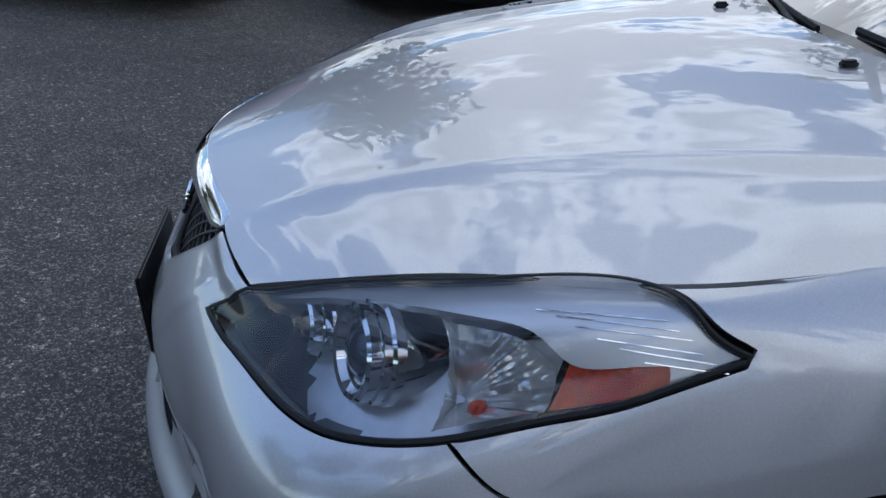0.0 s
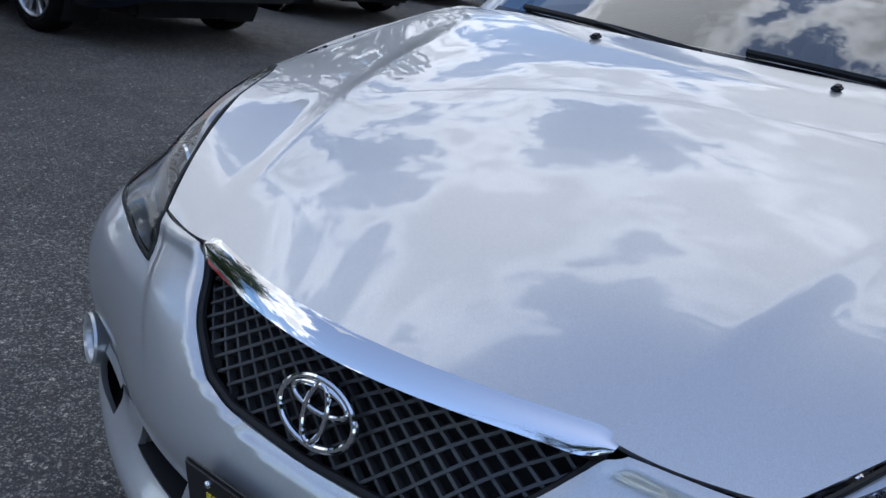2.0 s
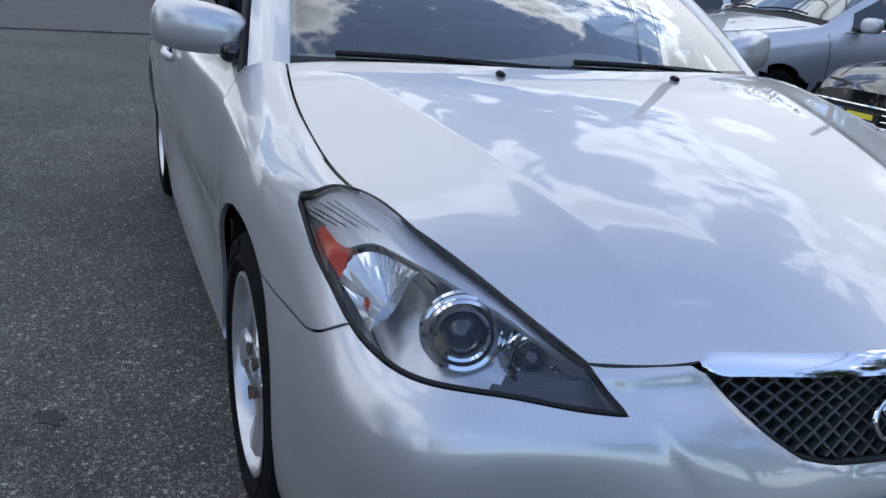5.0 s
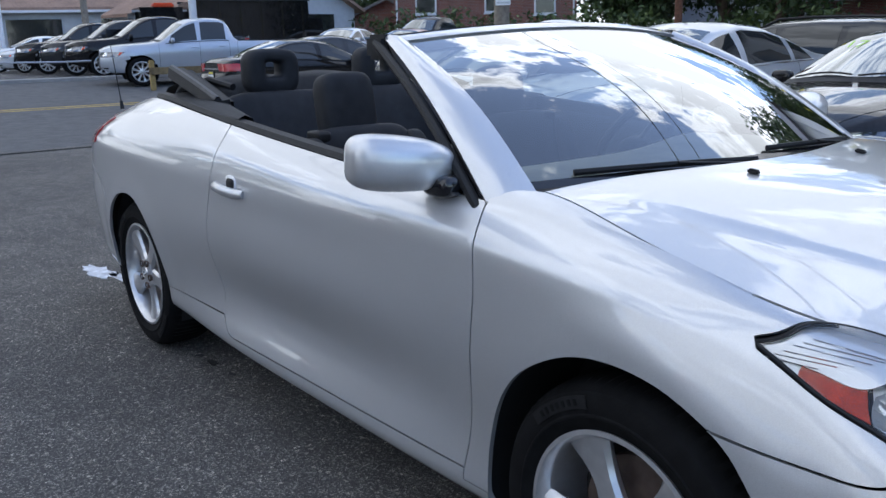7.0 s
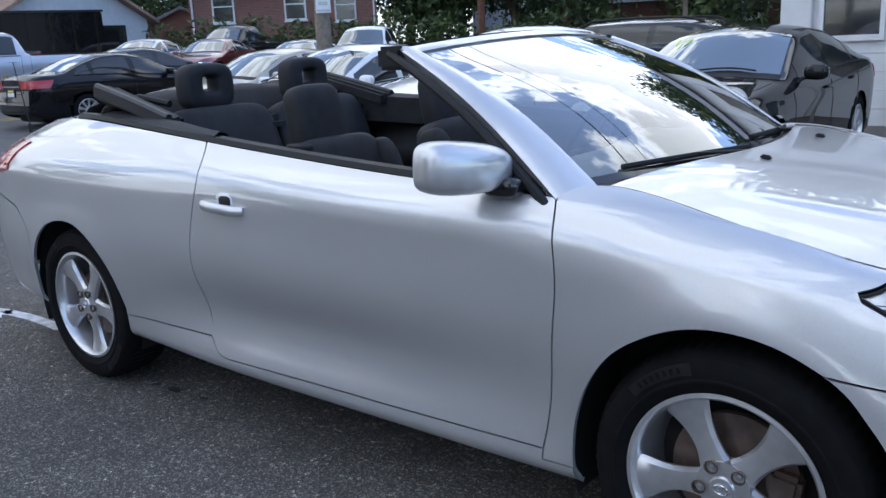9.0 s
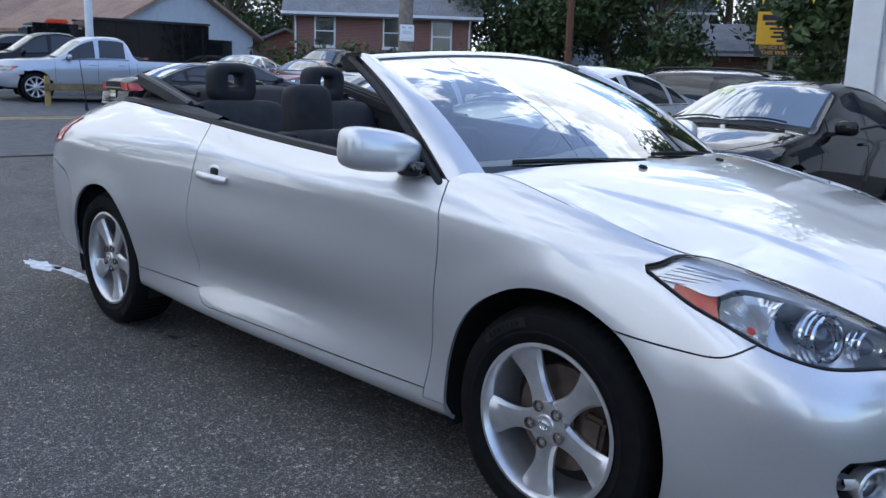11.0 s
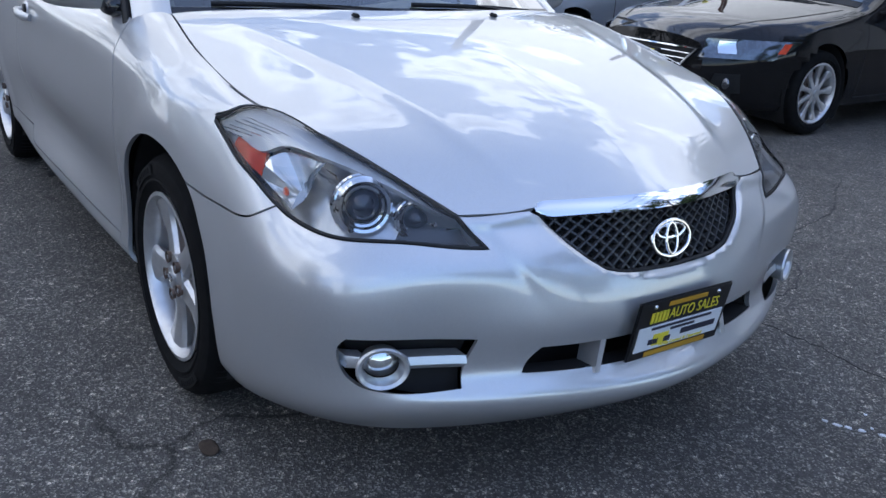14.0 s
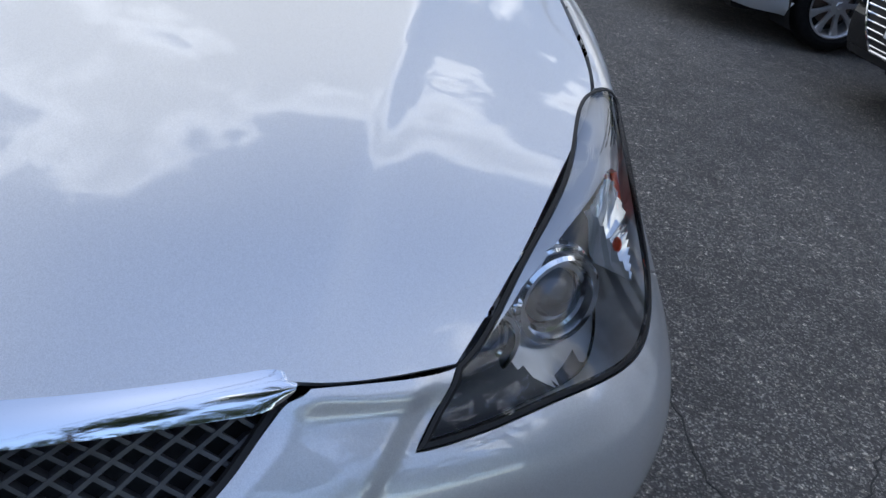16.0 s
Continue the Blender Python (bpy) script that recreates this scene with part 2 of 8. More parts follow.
CARGLASS = material("dark_car_glass", (0.20, 0.22, 0.225), 0.02, 0.85, coat=1.0)
SIDEGLASS = material("dark_side_glass", (0.022, 0.025, 0.026), 0.03, 0.0, spec=0.7)
PAINTS = {
    "black": paint_metallic("black_paint", (0.006, 0.006, 0.007), 0.3, 0.5, 0.0, 1.42),
    "white": material("white_paint", (0.78, 0.79, 0.80), 0.3, coat=1.0, coat_rough=0.03, noise=(3, 0.03)),
    "silver": paint_metallic("pale_silver_paint", (0.60, 0.62, 0.65), 0.1, 0.4, 0.6),
    "blue": paint_metallic("dark_blue_paint", (0.005, 0.008, 0.018), 0.3, 0.4, 0.2, 1.42),
    "grey": paint_metallic("dark_grey_paint", (0.030, 0.032, 0.035), 0.2, 0.4, 0.3, 1.42),
    "red": paint_metallic("dark_red_paint", (0.16, 0.012, 0.016), 0.2, 0.3, 0.4),
    "champagne": paint_metallic("champagne_paint", (0.42, 0.39, 0.32), 0.1, 0.4, 0.6),
    "skyblue": paint_metallic("pale_blue_silver_paint", (0.48, 0.51, 0.56), 0.1, 0.4, 0.6),
}
CLEARLAMP = material("clear_lamp", (0.16, 0.17, 0.19), 0.1, 0.85, noise=(60, 0.3), coat=1.0)
BRICK = material("red_brick", (0.23, 0.075, 0.05), 0.85, noise=(6, 0.25))
ROOFGREY = material("grey_shingle", (0.20, 0.20, 0.21), 0.9, noise=(9, 0.2), bump=(30, 0.01))
ROOFTAN = material("tan_shingle", (0.30, 0.20, 0.15), 0.9, noise=(9, 0.2), bump=(30, 0.01))
STUCCO = material("pale_wall", (0.50, 0.52, 0.54), 0.85, noise=(4, 0.06), bump=(60, 0.003))
WHITEPAINT = material("white_wood_paint", (0.74, 0.75, 0.77), 0.55, noise=(5, 0.05), bump=(40, 0.002))
DARKWOOD = material("dark_window", (0.02, 0.022, 0.025), 0.1, coat=1.0)
POLEWOOD = material("weathered_pole_wood", (0.24, 0.21, 0.17), 0.9, noise=(12, 0.25), bump=(70, 0.004))
BROWNPOLE = material("brown_pole_wood", (0.13, 0.06, 0.035), 0.9, noise=(12, 0.25), bump=(70, 0.004))
BARK = material("tree_bark", (0.07, 0.05, 0.035), 0.95, noise=(14, 0.3), bump=(50, 0.01))
CONCRETE = material("kerb_concrete", (0.33, 0.32, 0.30), 0.9, noise=(6, 0.15), bump=(60, 0.003))
ROADGREY = material("road_asphalt", (0.105, 0.105, 0.105), 0.9, noise=(30, 0.25), bump=(120, 0.003))
ROADYELLOW = material("worn_yellow_line", (0.40, 0.29, 0.09), 0.85, noise=(14, 0.35))
WORNWHITE = material("worn_white_paint", (0.62, 0.64, 0.68), 0.85, noise=(16, 0.3))
STEEL = material("galvanised_steel", (0.42, 0.43, 0.45), 0.45, 0.7, noise=(20, 0.15))
SIGNYELLOW = material("yellow_sign", (0.80, 0.47, 0.02), 0.5, noise=(4, 0.05))
TANWOOD = material("yellowish_post", (0.38, 0.27, 0.10), 0.8, noise=(10, 0.2))

TANWOOD_DARK = material("weathered_plank", (0.22, 0.16, 0.08), 0.85, noise=(10, 0.25))


def leaf_material(name, color):
    m = material(name, color, 0.6)
    n, l = m.node_tree.nodes, m.node_tree.links
    b = n["Principled BSDF"]
    g = n.new("ShaderNodeNewGeometry")
    r = n.new("ShaderNodeValToRGB")
    r.color_ramp.elements[0].color = (color[0] * .45, color[1] * .5, color[2] * .5, 1)
    r.color_ramp.elements[1].color = (color[0] * 1.7, color[1] * 1.45, color[2] * 1.2, 1)
    l.new(g.outputs["Random Per Island"], r.inputs["Fac"])
    l.new(r.outputs["Color"], b.inputs["Base Color"])
    return m


LEAF = leaf_material("tree_leaves", (0.046, 0.082, 0.028))
HEDGE = leaf_material("hedge_leaves", (0.060, 0.100, 0.030))

# ---- mesh helpers ----
def part(name, bm, mat, parent=None, label="", smooth=True, angle=35.0):
    """One mesh object made of a bmesh, under a thing or a part."""
    me = bpy.data.meshes.new(name)
    bmesh.ops.recalc_face_normals(bm, faces=bm.faces[:])
    for f in bm.faces:
        f.smooth = smooth
    for e in bm.edges:
        if len(e.link_faces) == 2 and e.calc_face_angle(0) > radians(angle):
            e.smooth = False
    bm.to_mesh(me)
    bm.free()
    me.materials.append(mat)
    ob = new(name, me)
    if parent is not None:
        ob.parent = parent
    if label:
        ob["label"] = label
    return ob


def thing(name, label, category, m=None, group="", kind=""):
    ob = new(name)
    ob.empty_display_size = 0.2
    if m is not None:
        ob.matrix_world = m
    return tagged(ob, label, category, group, kind)


def box(bm, x0, x1, y0, y1, z0, z1, bevel=0.0, seg=2):
    got = bmesh.ops.create_cube(bm, size=1.0)["verts"]
    for v in got:
        v.co = Vector(((x0 + x1) / 2 + v.co.x * (x1 - x0), (y0 + y1) / 2 + v.co.y * (y1 - y0), (z0 + z1) / 2 + v.co.z * (z1 - z0)))
    if bevel > 0:
        es = list({e for v in got for e in v.link_edges})
        bmesh.ops.bevel(bm, geom=es, offset=bevel, segments=seg, affect="EDGES", clamp_overlap=True)
    return bm


def lathe(bm, profile, seg=48, axis="y", center=(0, 0, 0), a0=0.0, a1=360.0):
    """Turns (radius, height) pairs round an axis through center."""
    full = abs(a1 - a0) >= 359.9
    n = seg if full else seg + 1
    rings = []
    for r, h in profile:
        ring = []
        for k in range(n):
            a = radians(a0 + (a1 - a0) * k / seg)
            p = {"y": (r * math.cos(a), h, r * math.sin(a)), "z": (r * math.cos(a), r * math.sin(a), h), "x": (h, r * math.cos(a), r * math.sin(a))}[axis]
            ring.append(bm.verts.new((p[0] + center[0], p[1] + center[1], p[2] + center[2])))
        rings.append(ring)
    for a, b in zip(rings, rings[1:]):
        for k in range(n if full else n - 1):
            bm.faces.new((a[k], a[(k + 1) % n], b[(k + 1) % n], b[k]))
    return rings


def tube(bm, pts, radius, seg=8, squash=1.0, cap=True):
    """A round bar along a polyline; radius may be a list."""
    pts = [Vector(p) for p in pts]
    rad = radius if isinstance(radius, (list, tuple)) else [radius] * len(pts)
    rings, up = [], None
    for i, p in enumerate(pts):
        d = (pts[min(i + 1, len(pts) - 1)] - pts[max(i - 1, 0)]).normalized()
        if up is None:
            up = Vector((0, 0, 1)) if abs(d.z) < 0.9 else Vector((1, 0, 0))
        side = d.cross(up).normalized()
        up = side.cross(d).normalized()
        rings.append([bm.verts.new(p + rad[i] * (math.cos(2 * math.pi * k / seg) * side + squash * math.sin(2 * math.pi * k / seg) * up)) for k in range(seg)])
    for a, b in zip(rings, rings[1:]):
        for k in range(seg):
            bm.faces.new((a[k], a[(k + 1) % seg], b[(k + 1) % seg], b[k]))
    if cap:
        bm.faces.new(rings[0]), bm.faces.new(rings[-1])
    return rings


def grid_faces(bm, rows, close_u=False):
    """Skins a list of equally long rows of points."""
    vs = [[bm.verts.new(p) for p in r] for r in rows]
    for a, b in zip(vs, vs[1:]):
        n = len(a)
        for k in range(n if close_u else n - 1):
            bm.faces.new((a[k], a[(k + 1) % n], b[(k + 1) % n], b[k]))
    return vs


def spline(knots, values, x):
    """Natural cubic spline through values (n, d) at the knots, read at x."""
    t, y, x = np.asarray(knots, float), np.asarray(values, float), np.asarray(x, float)
    flat = y.ndim == 1
    y = y.reshape(len(t), -1)
    n, h = len(t), np.diff(t)
    a = np.zeros((n, n))
    r = np.zeros((n, y.shape[1]))
    a[0, 0] = a[-1, -1] = 1
    for i in range(1, n - 1):
        a[i, i - 1], a[i, i], a[i, i + 1] = h[i - 1], 2 * (h[i - 1] + h[i]), h[i]
        r[i] = 6 * ((y[i + 1] - y[i]) / h[i] - (y[i] - y[i - 1]) / h[i - 1])
    m = np.linalg.solve(a, r)
    i = np.clip(np.searchsorted(t, x) - 1, 0, n - 2)
    u, hh = (x - t[i])[:, None], h[i][:, None]
    out = y[i] + u * ((y[i + 1] - y[i]) / hh - hh * (2 * m[i] + m[i + 1]) / 6) + u**2 * m[i] / 2 + u**3 * (m[i + 1] - m[i]) / (6 * hh)
    return out[:, 0] if flat else out


def smooth_line(points, step=0.01):
    """A curve through points (any dimension), resampled."""
    p = np.asarray(points, float)
    if len(p) == 2:
        k = max(2, int(np.linalg.norm(p[1] - p[0]) / step) + 1)
        return p[0] + np.linspace(0, 1, k)[:, None] * (p[1] - p[0])
    c = np.r_[0, np.cumsum(np.linalg.norm(np.diff(p, axis=0), axis=1))]
    return spline(c, p, np.linspace(0, c[-1], max(3, int(c[-1] / step) + 1)))


def inside(poly, pts):
    """Which of pts lie in the closed polygon."""
    x, y = pts[:, 0], pts[:, 1]
    res = np.zeros(len(pts), bool)
    a, b = poly, np.roll(poly, -1, axis=0)
    for (x0, y0), (x1, y1) in zip(a, b):
        if y0 == y1:
            continue
        c = (y0 > y) != (y1 > y)
        res ^= c & (x < (x1 - x0) * (y - y0) / (y1 - y0) + x0)
    return res


def offset_loop(poly, d):
    """The polygon moved inwards by d."""
    p = np.asarray(poly, float)
    area = 0.5 * np.sum(p[:, 0] * np.roll(p[:, 1], -1) - np.roll(p[:, 0], -1) * p[:, 1])
    t = np.roll(p, -1, axis=0) - np.roll(p, 1, axis=0)
    t /= np.maximum(np.linalg.norm(t, axis=1), 1e-9)[:, None]
    nrm = np.c_[-t[:, 1], t[:, 0]] * (1 if area > 0 else -1)
    return p + d * nrm


# ---- the body's skin: rows from the nose's middle round the corner and back along the side ----
# each row: (x ahead, half width, height)
ROW0 = [(.90, 0, .19), (.875, .2, .19), (.82, .38, .185), (.76, .52, .18), (.69, .63, .175), (.60, .72, .175), (.50, .80, .19), (.40, .845, .205), (0, .84, .22), (-.42, .845, .225), (-1.1, .862, .235), (-1.85, .862, .24), (-2.35, .85, .25), (-2.72, .85, .255), (-3.15, .83, .27), (-3.55, .74, .29), (-3.82, .46, .30), (-3.88, 0, .30)]
ROW1 = [(.985, 0, .285), (.965, .2, .286), (.912, .40, .288), (.857, .52, .286), (.793, .64, .276), (.71, .74, .262), (.57, .825, .262), (.41, .87, .265), (0, .875, .27), (-.42, .884, .268), (-1.1, .898, .268), (-1.85, .898, .272), (-2.35, .882, .285), (-2.72, .885, .30), (-3.15, .865, .32), (-3.55, .78, .33), (-3.85, .50, .34), (-3.92, 0, .34)]
ROW2 = [(.936, 0, .342), (.926, .2, .342), (.890, .38, .342), (.828, .52, .336), (.782, .635, .332), (.726, .735, .332), (.60, .83, .335), (.415, .878, .34), (0, .88, .335), (-.42, .878, .33), (-1.1, .890, .325), (-1.85, .892, .33), (-2.35, .885, .345), (-2.72, .89, .36), (-3.15, .872, .38), (-3.55, .79, .39), (-3.86, .50, .40), (-3.93, 0, .40)]
ROW3 = [(.952, 0, .43), (.943, .2, .43), (.905, .36, .43), (.85, .49, .432), (.795, .63, .437), (.735, .757, .44), (.588, .845, .445), (.41, .878, .45), (0, .892, .45), (-.42, .873, .455), (-1.1, .860, .455), (-1.85, .875, .46), (-2.35, .90, .465), (-2.72, .905, .47), (-3.15, .887, .48), (-3.55, .80, .49), (-3.87, .50, .50), (-3.94, 0, .50)]
ROW4 = [(.945, 0, .51), (.938, .2, .51), (.905, .34, .512), (.86, .465, .515), (.805, .62, .525), (.737, .759, .535), (.593, .843, .55), (.405, .868, .57), (0, .896, .595), (-.42, .889, .60), (-1.1, .897, .60), (-1.85, .905, .61), (-2.35, .914, .62), (-2.72, .913, .62), (-3.15, .897, .63), (-3.55, .81, .64), (-3.87, .51, .66), (-3.94, 0, .66)]
ROW5 = [(.918, 0, .60), (.908, .18, .60), (.88, .31, .60), (.848, .435, .595), (.800, .58, .60), (.730, .713, .61), (.593, .805, .635), (.40, .843, .672), (0, .89, .715), (-.42, .885, .75), (-1.1, .893, .775), (-1.85, .899, .79), (-2.35, .908, .80), (-2.72, .908, .805), (-3.15, .89, .82), (-3.55, .79, .82), (-3.84, .50, .82), (-3.90, 0, .82)]
ROW6 = [(.902, 0, .665), (.884, .17, .665), (.842, .29, .664), (.812, .405, .652), (.765, .54, .652), (.690, .664, .672), (.54, .755, .71), (.36, .805, .762), (0, .857, .835), (-.42, .862, .865), (-1.1, .874, .895), (-1.85, .872, .935), (-2.35, .872, .955), (-2.72, .866, .965), (-3.12, .84, .965), (-3.48, .73, .945), (-3.76, .46, .93), (-3.82, 0, .93)]
ROW7 = [(.884, 0, .708), (.860, .17, .706), (.820, .29, .699), (.803, .38, .68), (.752, .50, .69), (.645, .598, .715), (.50, .682, .768), (.32, .748, .83), (-.02, .772, .915), (-.40, .80, .945), (-1.1, .79, .975), (-1.85, .775, 1.028), (-2.35, .74, 1.062), (-2.72, .70, 1.082), (-3.10, .63, 1.078), (-3.42, .52, 1.05), (-3.66, .32, 1.02), (-3.72, 0, 1.02)]
HOOD_FRONT = [(.884, 0, .708), (.858, .17, .706), (.824, .28, .695), (.812, .35, .675), (.792, .42, .677), (.763, .497, .682)]
HOOD_SIDE = [(.763, .497, .682), (.66, .570, .741), (.50, .662, .795), (.32, .745, .839), (.13, .766, .882), (-.1, .762, .933), (-.351, .728, .978)]
S_KNOT = np.r_[0, np.cumsum(np.linalg.norm(np.diff(np.array(ROW4), axis=0), axis=1))]
V_KNOT = np.array([0, .085, .15, .24, .325, .42, .51, .59])
NS, NV = 1300, 260
S_FINE, V_FINE = np.linspace(0, S_KNOT[-1], NS), np.linspace(0, V_KNOT[-1] + 0.05, NV)


def _hood_terms(x, w):
    return np.stack([x**i * w ** (2 * j) for i in range(5) for j in range(3 if i < 2 else 2)], axis=-1)


def _hood_fit():
    ax = np.linspace(-.36, .87, 26)
    az = spline([-.45, -.2, .1, .4, .62, .78, .884], [1.012, .994, .952, .886, .819, .757, .708], ax)
    e = np.concatenate([smooth_line(HOOD_FRONT, 0.03), smooth_line(HOOD_SIDE, 0.03)])
    side = smooth_line(HOOD_SIDE, 0.01)[::-1]
    xs, ws, zs, wt = [ax, e[:, 0]], [ax * 0, e[:, 1]], [az, e[:, 2]], [ax * 0 + 1, e[:, 0] * 0 + 1]
    inner = ax[ax < .74]
    edge_w, edge_z = np.interp(inner, side[:, 0], side[:, 1]), np.interp(inner, side[:, 0], side[:, 2])
    zc = az[ax < .74]
    for q in (.25, .5, .75):
        xs.append(inner), ws.append(q * edge_w), zs.append(zc - (zc - edge_z) * q**2.1), wt.append(inner * 0 + .4)
    x, w, z, k = (np.concatenate(v) for v in (xs, ws, zs, wt))
    return np.linalg.lstsq(_hood_terms(x, w) * k[:, None], z * k, rcond=1e-6)[0]


HOOD_COEF = _hood_fit()


def hood_height(x, w):
    """The hood's height over the plan: a crowned sheet with a soft crease on either side."""
    x, w = np.asarray(x, float), np.abs(np.asarray(w, float))
    z = _hood_terms(x, w) @ HOOD_COEF
    ridge = 0.345 + 0.30 * np.clip((0.80 - x) / 1.05, -0.2, 1.2)
    a, b = np.clip((0.83 - x) / 0.16, 0, 1), np.clip((x + 0.30) / 0.45, 0, 1)
    fade = a * a * (3 - 2 * a) * b * b * (3 - 2 * b)
    d = (w - ridge) / 0.030
    return z + 0.0024 * fade * np.exp(-d * d) + 0.0060 * fade / (1 + np.exp(np.clip(3.2 * d, -40, 40)))


for _row, _from in ((ROW7, 0.1), (HOOD_FRONT, -1), (HOOD_SIDE, -1)):
    for _k, (_x, _w, _z) in enumerate(_row):
        if _x > _from:
            _row[_k] = (_x, _w, float(hood_height(_x, _w)))
ROWS_SKIN = np.array([ROW0, ROW1, ROW2, ROW3, ROW4, ROW5, ROW6, ROW7])


def build_skin():
    rows = np.stack([spline(S_KNOT, r, S_FINE) for r in ROWS_SKIN])
    # one more row carries the skin's slope on over the hood or over the door's top
    top = rows[7].copy()
    inward = np.array([[-.03, -.05, .0]])
    x, w = rows[7][:, 0], rows[7][:, 1]
    g = np.column_stack([-np.gradient(w), np.gradient(x)])
    g /= np.linalg.norm(g, axis=1)[:, None]
    g *= np.sign(-(g[:, 0] * (x - 0.0) * 0 + g[:, 1]))[:, None] * np.where(g[:, 1:] == 0, 1, 1)
    g[w < 0.1] = (-1, 0)
    top[:, 0] += 0.05 * g[:, 0]
    top[:, 1] += 0.05 * g[:, 1]
    front = np.clip((x + .30) / .25, 0, 1)
    top[:, 2] = front * hood_height(top[:, 0], top[:, 1]) + (1 - front) * (rows[7][:, 2] + 0.012)
    rows = np.concatenate([rows, top[None]])
    knots = np.r_[V_KNOT, V_KNOT[-1] + 0.05]
    pts = spline(knots, rows.reshape(9, -1), V_FINE).reshape(NV, NS, 3)
    return pts


def blur(a, sigma, axis, ends):
    """Gaussian blur of a grid of points along one axis; ends: how the grid goes on past its borders."""
    k = int(3 * sigma) + 1
    g = np.exp(-.5 * (np.arange(-k, k + 1) / sigma) ** 2)
    g /= g.sum()
    b = np.moveaxis(a, axis, 0)
    n = len(b)
    if ends == "mirror":
        lead = b[1 : k + 1][::-1] * np.array((1, -1, 1))
    else:
        lead = 2 * b[:1] - b[1 : k + 1][::-1]
    c = np.concatenate([lead, b, 2 * b[-1:] - b[-k - 1 : -1][::-1]])
    out = sum(g[q] * c[q : q + n] for q in range(2 * k + 1))
    return np.moveaxis(out, 0, axis)


def fair(pts):
    """Takes the short waves out of the nose's skin, keeps its form, and lays its upper edge against the hood."""
    def soft(a):
        return blur(blur(a, .075 / (S_FINE[1] - S_FINE[0]), 1, "mirror"), .024 / (V_FINE[1] - V_FINE[0]), 0, "line")
    low = soft(pts)
    low = low + soft(pts - low)
    q = np.clip((pts[..., :1] - .05) / .25, 0, 1)
    out = pts + (low - pts) * q * q * (3 - 2 * q)
    t = np.clip((V_FINE - V_KNOT[6]) / (V_KNOT[7] - V_KNOT[6]), 0, 1)[:, None]
    t = t * t * (3 - 2 * t) * np.clip((out[..., 0] - .12) / .15, 0, 1)
    out[..., 2] += t * (hood_height(out[..., 0], out[..., 1]) - .001 - out[..., 2])
    return out


SKIN = fair(build_skin())


def shape_flank(pts):
    """Shoulder crease along the side and raised lips round the wheel openings."""
    x, w, z = pts[..., 0], pts[..., 1], pts[..., 2]
    line = np.interp(x, [-3.3, -2.57, -1.95, -1.585, -1.13, -.72, -.38, -.235, .02, .21], [1.06, 1.0, .945, .918, .893, .866, .85, .842, .818, .80])
    e = z - line
    soft = np.sqrt(e * e + .004**2)
    rise = np.where(e > 0, np.exp(-soft / .055), np.exp(-soft / .026))
    fade = np.clip((.24 - x) / .25, 0, 1) * np.clip((x + 2.9) / .9, 0, 1) * np.clip((w - .70) / .08, 0, 1)
    d = .0060 * fade * rise
    for cx, cz, r in ((0.0, .335, .372), (-2.715, .335, .360)):
        q = np.clip((r + .125 - np.hypot(x - cx, z - cz)) / .115, 0, 1)
        d = d + .0065 * q * q * (3 - 2 * q) * np.clip((w - .6) / .1, 0, 1) * np.clip((z - .27) / .12, 0, 1)
    # the band between grille and lamp stands proud; a fold runs from the lamp's tip down and inwards
    fold = .437 + (z - .623) * .70
    g = np.clip((fold + .010 - w) / .032, 0, 1)
    g = g * g * (3 - 2 * g)
    for q in ((w - fold + .17) / .15, (z - .47) / .15, (.70 - z) / .07):
        q = np.clip(q, 0, 1)
        g = g * q * q * (3 - 2 * q)
    # rounded lip round the grille's opening
    side = np.interp(z, [.52, .544, .562, .588, .63, .672, .69], [.0, .10, .195, .238, .285, .325, .34])
    lipq = np.clip((side + .030 - w) / .030, 0, 1) * np.clip((z - .525) / .02, 0, 1) * np.clip((.70 - z) / .02, 0, 1)
    return d + (0.006 * g - .008 * lipq * lipq) * (x > .5)


_ds, _dv = np.gradient(SKIN, axis=1), np.gradient(SKIN, axis=0)
_n = np.cross(_dv, _ds)
_n /= np.maximum(np.linalg.norm(_n, axis=2), 1e-12)[:, :, None]
_n *= np.sign(_n[NV // 2, NS // 3, 1])
SKIN = SKIN + shape_flank(SKIN)[:, :, None] * _n
_ds, _dv = np.gradient(SKIN, axis=1), np.gradient(SKIN, axis=0)
SKIN_N = np.cross(_dv, _ds)
SKIN_N /= np.maximum(np.linalg.norm(SKIN_N, axis=2), 1e-12)[:, :, None]
if SKIN_N[NV // 2, NS // 3, 1] < 0:
    SKIN_N = -SKIN_N
SKIN_N[:, 0, 1] = 0
SKIN_N[:, 0] /= np.linalg.norm(SKIN_N[:, 0], axis=1)[:, None]


def skin_at(sv, field=SKIN):
    """Points of the skin (half width positive) at (s, v)."""
    a = np.clip(sv[:, 0] / S_FINE[-1] * (NS - 1), 0, NS - 1.001)
    b = np.clip(sv[:, 1] / V_FINE[-1] * (NV - 1), 0, NV - 1.001)
    i, j = a.astype(int), b.astype(int)
    u, v = (a - i)[:, None], (b - j)[:, None]
    return (1 - v) * ((1 - u) * field[j, i] + u * field[j, i + 1]) + v * ((1 - u) * field[j + 1, i] + u * field[j + 1, i + 1])


def on_skin(p):
    """(s, v) of the skin's point nearest to p = (x, half width, z)."""
    d = np.sum((SKIN - np.asarray(p, float)) ** 2, axis=2)
    j, i = np.unravel_index(np.argmin(d), d.shape)
    return S_FINE[i], V_FINE[j]


